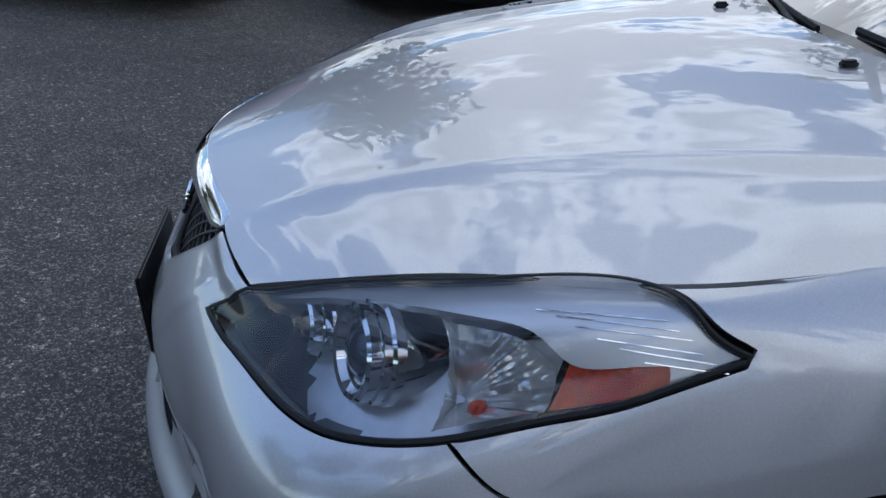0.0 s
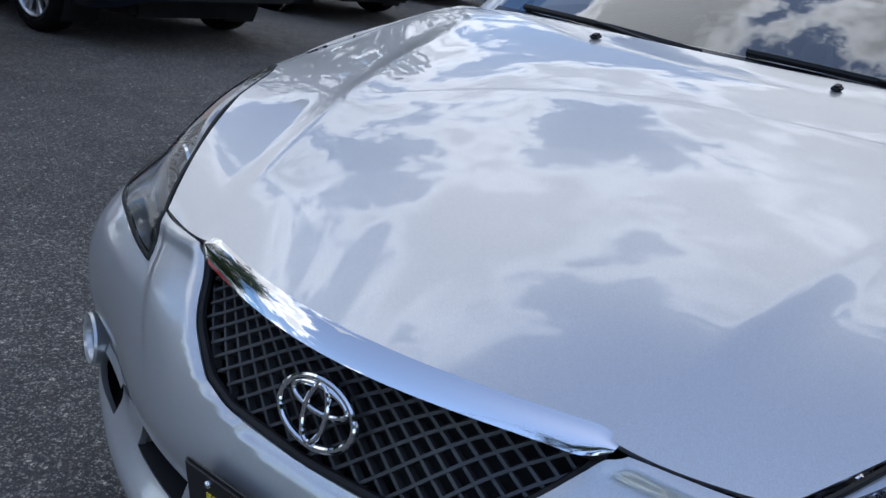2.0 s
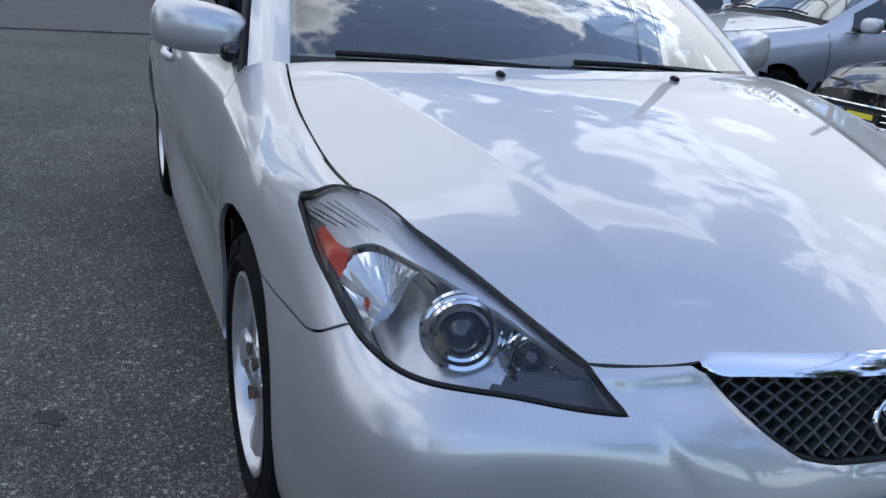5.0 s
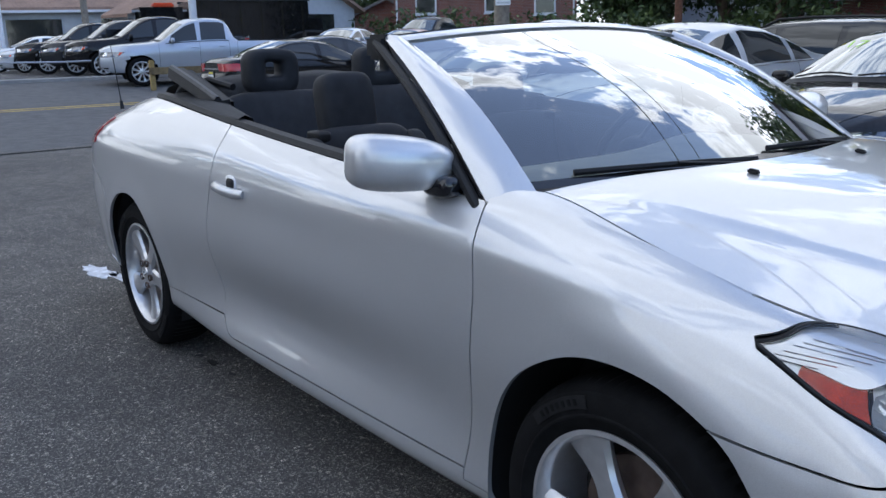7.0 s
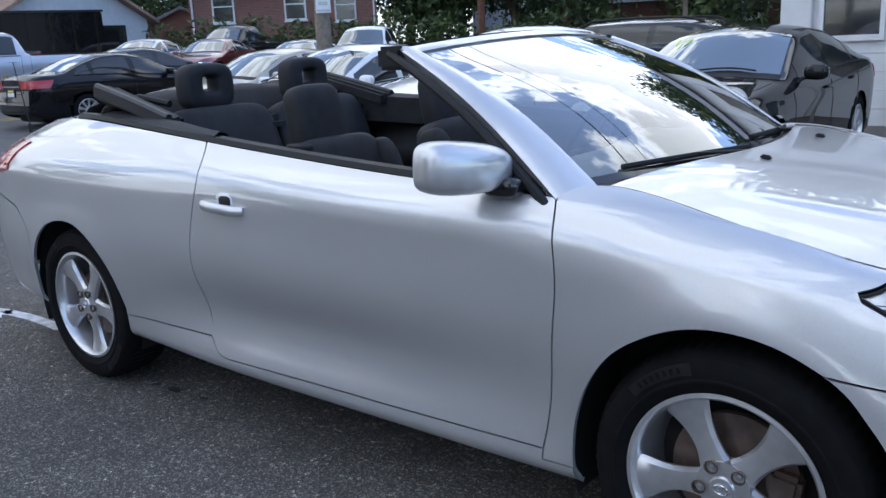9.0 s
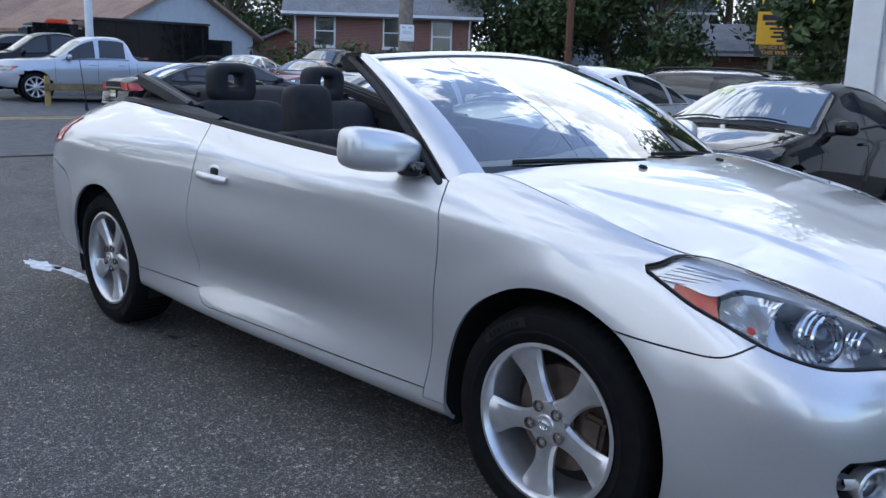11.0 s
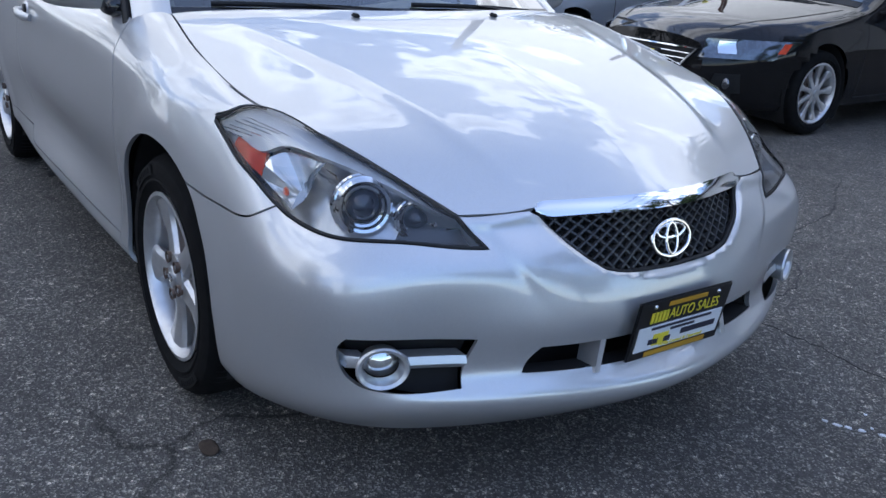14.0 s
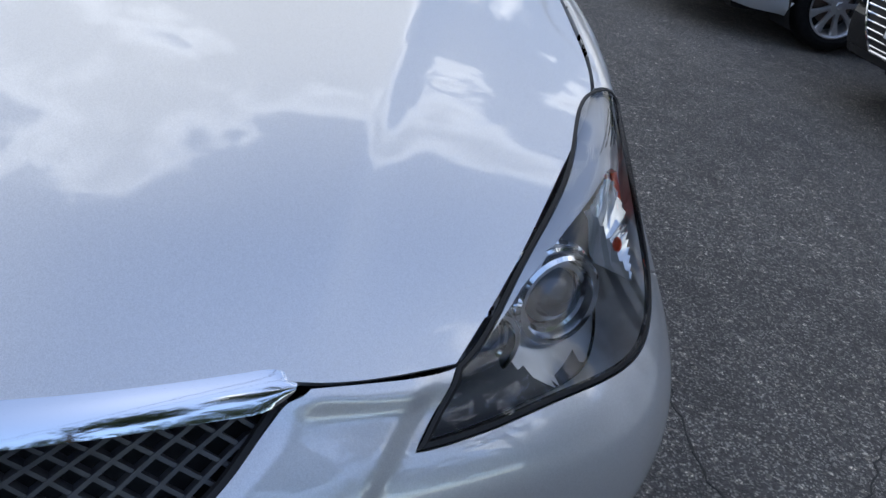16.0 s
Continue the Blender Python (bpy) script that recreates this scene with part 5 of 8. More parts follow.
# fender tops between the hood's edge and the pillar's foot
hs = smooth_line(HOOD_SIDE, .01)
hs[:, 2] = hood_height(hs[:, 0], hs[:, 1])
inner = np.concatenate([hs[hs[:, 0] < .22] + np.array((0, .0035, 0)), [(-.375, .722, .971), (-.400, .716, .964)]])
inner = smooth_line(inner[::3] if len(inner) % 3 == 1 else np.concatenate([inner[:-1:3], inner[-1:]]), .012)
s0, s1 = on_skin((.20, .77, .87))[0], on_skin((-.458, .80, .945))[0]
n = len(inner)
outer_sv = np.column_stack([np.linspace(s0, s1, n), np.full(n, V_KNOT[7] - .003)])
outer, outer_n = skin_at(outer_sv), skin_at(outer_sv, SKIN_N)
grid_p, grid_n = [], []
for k in range(n):
    hn_ = np.array((.18, .25, .95))
    for t in np.linspace(0, 1, 9):
        grid_p.append(outer[k] + (inner[k] - outer[k]) * t + np.array((0, 0, .012 * 4 * t * (1 - t))) * min(1, np.linalg.norm(inner[k] - outer[k]) / .07))
        v = outer_n[k] * (1 - t) + hn_ * t
        grid_n.append(v / np.linalg.norm(v))
grid_p, grid_n = np.array(grid_p), np.array(grid_n)
ft = []
for k in range(n - 1):
    for t in range(8):
        a = k * 9 + t
        ft += [(a, a + 1, a + 10), (a, a + 10, a + 9)]
for flip in (True, False):
    sheet("fender_top", grid_p, grid_n, np.array(ft), SILVER, car, "", .008, flip=flip)
for side in (-1, 1):
    # sealing strip of the hood's rear corner
    bm = bmesh.new()
    tube(bm, [(-.345, side * .70, .970), (-.30, side * .56, .980)], .004, 6)
    part("hood_seal", bm, TRIM, car)
# wipers
for pivot, tip, y_end in (((-.30, .60, .985), (-.375, .02, 0), .02), ((-.262, -.02, .995), (-.41, -.60, 0), -.60)):
    wiper = new("wiper")
    wiper.parent = car
    bm = bmesh.new()
    vt = .075

    def wp(y, v, lift):
        u = y / (.712 - .115 * v)
        g = np.array(glass_point(u, v))
        return tuple(g + np.array((.55, 0, .83)) * lift)

    y0, y1 = pivot[1], y_end
    ym = y0 + (y1 - y0) * .55
    tube(bm, [wp(y0, -.03, .012), wp(y0 + (y1 - y0) * .15, -.015, .020), wp(ym, .035, .020)], [.012, .009, .006], 8, .6)
    part("wiper_arm", bm, TRIM, wiper)
    bm = bmesh.new()
    tube(bm, [wp(y0 + (y1 - y0) * t, .012 + .045 * t, .008 + .006 * math.sin(math.pi * t)) for t in np.linspace(.08, 1, 12)], .006, 6, 1.4)
    part("wiper_blade", bm, TRIM, wiper)
# washer jets
for y in (-.259, .242):
    bm = bmesh.new()
    box(bm, -.014, .014, -.009, .009, -.002, .011, .004)
    bmesh.ops.transform(bm, matrix=Matrix.Translation((-.133, y, float(hood_height(-.133, abs(y))))) @ Euler((0, radians(8), 0)).to_matrix().to_4x4(), verts=bm.verts[:])
    part("washer_jet", bm, TRIM, car)


def puff(bm, c, r, n=(.35, .35), m=None, seg=(28, 18)):
    """A superellipsoid: a rounded block, pillow or shell."""
    def sp(v, e):
        return math.copysign(abs(v) ** e, v)
    rows = []
    for j in range(seg[1] + 1):
        la = -math.pi / 2 + math.pi * j / seg[1]
        rows.append([Vector((r[0] * sp(math.cos(la), n[0]) * sp(math.cos(2 * math.pi * i / seg[0]), n[1]), r[1] * sp(math.cos(la), n[0]) * sp(math.sin(2 * math.pi * i / seg[0]), n[1]), r[2] * sp(math.sin(la), n[0]))) for i in range(seg[0])])
    m = (Matrix.Translation(c) @ m) if m is not None else Matrix.Translation(c)
    grid_faces(bm, [[m @ p for p in row] for row in rows], close_u=True)
    bmesh.ops.remove_doubles(bm, verts=bm.verts[:], dist=1e-5)


# side mirrors
for side in (-1, 1):
    bm = bmesh.new()
    rows = []
    for j in range(31):
        f = .5 - .5 * math.cos(math.pi * j / 30)
        end = (1 - abs(2 * f - 1) ** (5 if f > .5 else 3.4)) ** (1 / (4.2 if f > .5 else 3.0)) if 0 < j < 30 else .02
        high, deep = (.050 + .018 * math.sin(math.pi * min(f * .62 + .06, 1))) * end, (.062 + .016 * math.sin(math.pi * f)) * end
        ring = []
        for k in range(36):
            a = 2 * math.pi * k / 36
            c, q = math.cos(a), math.sin(a)
            x = deep * math.copysign(abs(c) ** (.80 if c > 0 else .35), c) * (1 if c > 0 else .55)
            z = high * math.copysign(abs(q) ** (.66 if c > 0 else .5), q)
            ring.append((x - .030 * f * f, side * .262 * (f - .5), z + .010 * f - .006))
        rows.append(ring)
    rings = grid_faces(bm, rows, close_u=True)
    bm.faces.new(rings[0]), bm.faces.new(rings[-1])
    bmesh.ops.transform(bm, matrix=Matrix.Translation((-.662, side * .892, 1.022)) @ Euler((radians(side * 3), 0, radians(side * 15))).to_matrix().to_4x4(), verts=bm.verts[:])
    shell = part("side_mirror", bm, SILVER, car, "silver side mirror housing", angle=70)
    bm = bmesh.new()
    rows = [[(-.60, side * .83, .99), (-.55, side * .80, .985), (-.60, side * .78, .955), (-.66, side * .80, .965)], [(-.615, side * .80, .965), (-.51, side * .785, .950), (-.55, side * .77, .935), (-.67, side * .78, .945)]]
    grid_faces(bm, rows, close_u=True)
    puff(bm, (-.60, side * .815, .968), (.055, .04, .028), (.6, .6))
    part("mirror_foot", bm, GLOSSBLACK, shell)
    bm = bmesh.new()
    tri = [(-.475, side * .800, .950), (-.69, side * .790, .962), (-.655, side * .757, 1.055)]
    inn = [(p[0], p[1] - side * .025, p[2]) for p in tri]
    a, b = [bm.verts.new(p) for p in tri], [bm.verts.new(p) for p in inn]
    bm.faces.new(a), bm.faces.new(b)
    for k in range(3):
        bm.faces.new((a[k], a[(k + 1) % 3], b[(k + 1) % 3], b[k]))
    part("sail_panel", bm, GLOSSBLACK, car, smooth=False)
    # door handle: cup and bar
    bm = bmesh.new()
    cupc = np.array((-1.668, .899, .842))
    puff(bm, (-1.665, side * .889, .846), (.046, .0135, .040), (.8, .8))
    cup = part("handle_cup", bm, SILVER, car)
    bm = bmesh.new()
    tube(bm, [(-1.775, side * .897, .842), (-1.745, side * .914, .841), (-1.665, side * .922, .838), (-1.59, side * .914, .834), (-1.565, side * .897, .832)], [.012, .0155, .0155, .0155, .012], 10, 1.1)
    part("door_handle", bm, SILVER, car, "silver pull handle")
    # black lump in the cup, standing in for the shade behind the bar
    bm = bmesh.new()
    puff(bm, (-1.655, side * .893, .858), (.030, .012, .020), (.7, .7))
    part("handle_shade", bm, TRIM, cup)
    # belt moulding on the door and quarter
    bm = bmesh.new()
    line = skin_at(np.array([(s, V_KNOT[7] + .012) for s in np.linspace(on_skin((-.68, .795, .955))[0], on_skin((-2.95, .65, 1.082))[0], 60)]))
    rows = []
    for p in line:
        rows.append([(p[0], side * (p[1] + .012), p[2] - .004), (p[0], side * (p[1] + .004), p[2] + .012), (p[0], side * (p[1] - .03), p[2] + .014), (p[0], side * (p[1] - .045), p[2] - .03), (p[0], side * (p[1] - .01), p[2] - .03)])
    grid_faces(bm, rows, close_u=True)
    part("belt_moulding", bm, TRIM, car)

# ---- cabin ----
def cushion(name, parent, c, r, rot=(0, 0, 0), n=(.35, .35), mat=None, label=""):
    bm = bmesh.new()
    puff(bm, c, r, n, Euler([radians(a) for a in rot]).to_matrix().to_4x4(), (32, 20))
    return part(name, bm, mat or LEATHER, parent, label, angle=70)


def head_restraint(parent, c, hole=False):
    """Rounded head restraint, with an opening in the rear ones."""
    bm = bmesh.new()
    if not hole:
        puff(bm, (c[0], c[1], c[2] - .012), (.060, .114, .128), (.45, .55), Euler((0, radians(-10), 0)).to_matrix().to_4x4(), (36, 22))
    else:
        rows = []
        for k in range(40):
            a = 2 * math.pi * k / 40
            def se(ra, rb, e):
                return (math.copysign(abs(math.cos(a)) ** e, math.cos(a)) * ra, math.copysign(abs(math.sin(a)) ** e, math.sin(a)) * rb)
            oy, oz = se(.128, .100, .55)
            iy, iz = se(.036, .030, .45)
            zc = .012
            ring = []
            for q in range(14):
                b = 2 * math.pi * q / 14
                f = .5 + .5 * math.copysign(abs(math.cos(b)) ** .55, math.cos(b))
                ring.append((c[0] + .058 * math.copysign(abs(math.sin(b)) ** .6, math.sin(b)) * (1 - .1 * f), c[1] + iy + (oy - iy) * f, c[2] + zc * (1 - f) + iz + (oz - iz) * f))
            rows.append(ring)
        rows.append(rows[0])
        grid_faces(bm, rows, close_u=True)
        bmesh.ops.remove_doubles(bm, verts=bm.verts[:], dist=1e-5)
    h = part("head_restraint", bm, LEATHER, parent, angle=70)
    for dy in (-.05, .05):
        bm = bmesh.new()
        tube(bm, [(c[0] + .01, c[1] + dy, c[2] - .08), (c[0] + .02, c[1] + dy, c[2] - .19)], .007, 8)
        part("post", bm, CHROME, h)


for y in (-.38, .38):
    seat = new("front_seat")
    seat.parent = car
    seat["label"] = "charcoal bucket seat"
    cushion("seat_cushion", seat, (-1.28, y, .52), (.27, .255, .085))
    back = cushion("backrest", seat, (-1.62, y, .725), (.085, .225, .29), (0, -16, 0), (.35, .4))
    for dy in (-.215, .215):
        cushion("bolster", back, (-1.585, y + dy, .74), (.085, .05, .25), (0, -16, 0), (.6, .6))
    cushion("shoulder", back, (-1.69, y, .945), (.07, .185, .055), (0, -16, 0), (.6, .6))
    head_restraint(seat, (-1.752, y, 1.085))
    bm = bmesh.new()
    puff(bm, (-1.66, y - math.copysign(.17, -y) * 1.0, .985), (.05, .03, .022), (.5, .5))
    part("belt_guide", bm, TRIM, seat)
rear_seat = new("rear_seat")
rear_seat.parent = car
rear_seat["label"] = "charcoal rear bench seat"
cushion("seat_cushion", rear_seat, (-2.16, 0, .55), (.25, .60, .09), (0, 0, 0), (.3, .25))
for y in (-.29, .29):
    cushion("backrest", rear_seat, (-2.42, y, .83), (.085, .285, .28), (0, -18, 0), (.35, .35))
cushion("armrest_panel", rear_seat, (-2.44, 0, .80), (.07, .05, .22), (0, -18, 0), (.4, .4))
for y in (-.285, .285):
    head_restraint(rear_seat, (-2.535, y, 1.190), True)
bm = bmesh.new()
box(bm, -2.72, -2.40, -.64, .64, .96, 1.045, .03)
part("rear_shelf", bm, LEATHER, car)
bm = bmesh.new()
box(bm, -2.5, -.45, -.74, .74, .30, .36, .02)
part("cabin_floor", bm, CARPET, car)
for side in (-1, 1):
    bm = bmesh.new()
    rows = []
    for x in np.linspace(-2.45, -.55, 14):
        zt = float(np.interp(x, [-2.45, -1.85, -1.1, -.46], [1.05, 1.015, .96, .93]))
        rows.append([(x, side * .735, zt), (x, side * .70, zt - .03), (x, side * .69, zt - .16), (x, side * .63, zt - .22), (x, side * .64, zt - .28), (x, side * .69, zt - .32), (x, side * .70, .34)])
    grid_faces(bm, rows)
    part("door_card", bm, LEATHER, car, angle=60)
    # seat-belt and rear corner trim
    bm = bmesh.new()
    rows = []
    for x in np.linspace(-2.75, -1.86, 10):
        zt = float(np.interp(x, [-2.75, -2.3, -1.86], [1.095, 1.075, 1.045]))
        wo = float(np.interp(x, [-2.75, -2.3, -1.86], [.68, .725, .762]))
        wi = float(np.interp(x, [-2.75, -2.3, -1.86], [.52, .60, .70]))
        rows.append([(x, side * wo, zt + .004), (x, side * (wo + wi) / 2, zt + .018), (x, side * wi, zt + .004), (x, side * wi, zt - .12)])
    grid_faces(bm, rows)
    part("quarter_trim", bm, LEATHER, car, angle=60)
# dashboard
bm = bmesh.new()
rows = []
for y in np.linspace(-.69, .69, 25):
    hump = .035 * math.exp(-((y - .37) / .20) ** 2)
    rows.append([(-.42, y, .948), (-.62, y, .958 + hump * .4), (-.78, y, .950 + hump), (-.84, y, .92 + hump), (-.86, y, .82), (-.80, y, .62), (-.60, y, .50)])
grid_faces(bm, rows)
part("dashboard", bm, DASH, car, "pale tan dashboard seen through the glass", angle=60)
bm = bmesh.new()
wheel_m = Matrix.Translation((-1.02, .37, .90)) @ Euler((0, radians(-66), 0)).to_matrix().to_4x4()
tube(bm, [wheel_m @ Vector((.185 * math.cos(a), .185 * math.sin(a), 0)) for a in np.linspace(0, 2 * math.pi, 49)], .016, 10, cap=False)
steer = part("steering_wheel", bm, TRIM, car, "grey steering wheel")
for a in (20, 160, 270):
    bm = bmesh.new()
    tube(bm, [wheel_m @ Vector((.03 * math.cos(radians(a)), .03 * math.sin(radians(a)), .0)), wheel_m @ Vector((.18 * math.cos(radians(a)), .18 * math.sin(radians(a)), 0))], .016, 8, .5)
    part("wheel_spoke", bm, TRIM, steer)
bm = bmesh.new()
puff(bm, (0, 0, 0), (.06, .07, .03), (.6, .6), wheel_m @ Matrix.Identity(4))
part("wheel_boss", bm, TRIM, steer)
bm = bmesh.new()
tube(bm, [(-.80, .37, .80), (-1.0, .37, .89)], .03, 10)
part("steering_column", bm, TRIM, car)
bm = bmesh.new()
puff(bm, (-.985, 0, 1.225), (.018, .115, .032), (.45, .45))
part("interior_mirror", bm, TRIM, car)
for y in (-.36, .36):
    bm = bmesh.new()
    box(bm, -1.16, -1.02, y - .19, y + .19, 1.285, 1.298, .006)
    part("sun_visor", bm, DASH, car)

# ---- folded soft top ----
boot = new("folded_top")
boot.parent = car
boot["label"] = "folded black soft top with its frame rails"
for side in (-1, 1):
    bm = bmesh.new()
    a, b = (-2.83, side * .60, 1.205), (-2.29, side * .628, 1.085)
    rows = []
    for t in np.linspace(0, 1, 8):
        p = lerp(a, b, t)
        bend = .004 * math.sin(math.pi * t)
        rows.append([(p[0], p[1] + side * .040, p[2] + bend - .030), (p[0], p[1] + side * .034, p[2] + bend + .012), (p[0], p[1] + side * .004, p[2] + bend + .016), (p[0], p[1], p[2] + bend + .006), (p[0], p[1] - side * .034, p[2] + bend + .010), (p[0], p[1] - side * .040, p[2] + bend - .03), (p[0], p[1] + side * .01, p[2] + bend - .055)])
    grid_faces(bm, rows, close_u=True)
    bmesh.ops.contextual_create(bm, geom=[e for e in bm.edges if e.is_boundary])
    rail_ob = part("top_rail", bm, TRIM, boot, angle=45)
    # paler grey strip laid along the dark rail's top face
    bm = bmesh.new()
    rows = []
    for t in np.linspace(0, 1, 8):
        p = lerp(a, b, t)
        z = p[2] + .004 * math.sin(math.pi * t) + .0165
        rows.append([(p[0], p[1] + side * .030, z - .004), (p[0], p[1] + side * .024, z + .006), (p[0], p[1] + side * .010, z + .007), (p[0], p[1] + side * .005, z - .002)])
    grid_faces(bm, rows, close_u=True)
    part("rail_cap", bm, RAILGREY, rail_ob, "paler grey strip along the rail's top")
    bm = bmesh.new()
    rows = []
    for t in np.linspace(0, 1, 8):
        p = lerp((-2.80, side * .55, 1.195), (-2.30, side * .585, 1.075), t)
        rows.append([(p[0], p[1] + side * .012, p[2] + .01), (p[0], p[1] - side * .012, p[2] + .01), (p[0], p[1] - side * .012, p[2] - .03), (p[0], p[1] + side * .012, p[2] - .03)])
    grid_faces(bm, rows, close_u=True)
    part("seal_channel", bm, FABRIC, boot)
    bm = bmesh.new()
    tube(bm, [(-2.88, side * .60, 1.06), (-2.84, side * .58, 1.12), (-2.70, side * .50, 1.16), (-2.55, side * .46, 1.13)], .016, 8)
    part("hinge_arm", bm, TRIM, boot)
bm = bmesh.new()
rows = []
for i in range(25):
    u = -1 + i / 12
    w = .60 * u
    e = .02 * math.sin(9 * u)
    rows.append([(-2.60, w * .9, 1.06), (-2.66, w * .95, 1.135 + .02 * (1 - u * u)), (-2.80, w, 1.155 + .02 * (1 - u * u) + e * .3), (-2.95, w, 1.125 + e * .2), (-3.05, w, 1.06)])
grid_faces(bm, rows)
part("folded_cloth", bm, FABRIC, boot, angle=60)
# rear deck
bm = bmesh.new()
rows = []
line = skin_at(np.array([(s, V_KNOT[7]) for s in np.linspace(on_skin((-2.80, .69, 1.083))[0], S_KNOT[-1] - .002, 40)]))
for p in line:
    rows.append([(p[0], p[1] * u, p[2] + .022 * (1 - u * u)) for u in np.linspace(-1, 1, 13)])
grid_faces(bm, rows)
part("trunk_lid", bm, SILVER, car)
bm = bmesh.new()
tube(bm, [(-3.26, -.72, 1.02), (-3.262, -.722, 1.06)], [.010, .007], 8)
tube(bm, [(-3.262, -.722, 1.06), (-3.31, -.73, 1.33)], [.0028, .0018], 6)
part("aerial", bm, TRIM, car)

# ---- parked vehicles ----
def sgnpow(v, e):
    return math.copysign(abs(v) ** e, v)


STYLES = {
    # from the nose: line of hood, screen, roof and tail over the middle; belt: the shoulder along the flank; foot, roof front, roof back, foot of the rear glass
    "sedan": dict(L=4.60, W=1.80, H=1.43, axle=(.88, 3.58), r=.325, zb=.20, line=[(0, .70), (.06, .76), (.3, .85), (.9, .94), (1.25, .985), (1.42, 1.06), (2.05, 1.355), (2.4, 1.42), (2.8, 1.43), (3.2, 1.40), (3.6, 1.28), (4.02, 1.11), (4.2, 1.085), (4.45, 1.07), (4.56, 1.03), (4.60, .95)], belt=[(0, .62), (.2, .70), (.7, .81), (1.4, .90), (2.6, .95), (3.6, 1.00), (4.2, 1.01), (4.6, .92)], foot=1.27, front=2.12, back=3.12, tail=4.08, doors=(1.62, 2.52, 3.42)),
    "suv": dict(L=4.62, W=1.86, H=1.70, axle=(.92, 3.60), r=.36, zb=.27, line=[(0, .86), (.06, .92), (.3, 1.00), (.9, 1.07), (1.15, 1.10), (1.3, 1.17), (1.85, 1.57), (2.2, 1.68), (2.8, 1.70), (3.6, 1.68), (4.05, 1.63), (4.3, 1.50), (4.48, 1.22), (4.56, 1.10), (4.62, .95)], belt=[(0, .72), (.2, .82), (.7, .94), (1.4, 1.02), (2.6, 1.07), (3.8, 1.12), (4.3, 1.12), (4.62, .92)], foot=1.17, front=1.92, back=4.02, tail=4.46, doors=(1.52, 2.45, 3.40)),
    "van": dict(L=4.95, W=1.92, H=1.60, axle=(.95, 3.80), r=.36, zb=.26, line=[(0, .82), (.06, .88), (.3, .97), (.9, 1.05), (1.2, 1.08), (1.35, 1.14), (1.95, 1.48), (2.3, 1.58), (3.0, 1.60), (4.0, 1.58), (4.45, 1.53), (4.68, 1.40), (4.84, 1.18), (4.90, 1.08), (4.95, .95)], belt=[(0, .70), (.2, .80), (.7, .92), (1.4, 1.00), (2.6, 1.04), (4.0, 1.07), (4.6, 1.07), (4.95, .92)], foot=1.22, front=2.0, back=4.42, tail=4.82, doors=(1.60, 2.60, 3.60)),
    "pickup": dict(L=5.30, W=1.88, H=1.78, axle=(.92, 4.15), r=.38, zb=.36, line=[(0, .95), (.05, 1.02), (.25, 1.09), (.9, 1.14), (1.25, 1.17), (1.40, 1.24), (1.92, 1.64), (2.2, 1.75), (2.7, 1.78), (3.1, 1.76), (3.28, 1.68), (3.36, 1.45), (3.42, 1.20), (3.5, 1.15), (5.25, 1.15), (5.30, 1.10)], belt=[(0, .78), (.2, .90), (.7, 1.00), (1.4, 1.08), (2.6, 1.11), (3.5, 1.12), (5.3, 1.10)], foot=1.27, front=1.97, back=3.20, tail=3.42, doors=(1.62, 2.46, 3.22)),
}
STYLES["saloon"] = dict(STYLES["sedan"], H=1.50, line=[(d, z + .08) for d, z in STYLES["sedan"]["line"]], belt=[(d, z + .06) for d, z in STYLES["sedan"]["belt"]])
QS = [-1, -.94, -.82, -.65, -.45, -.22, 0, .22, .45, .65, .82, .94, 1]


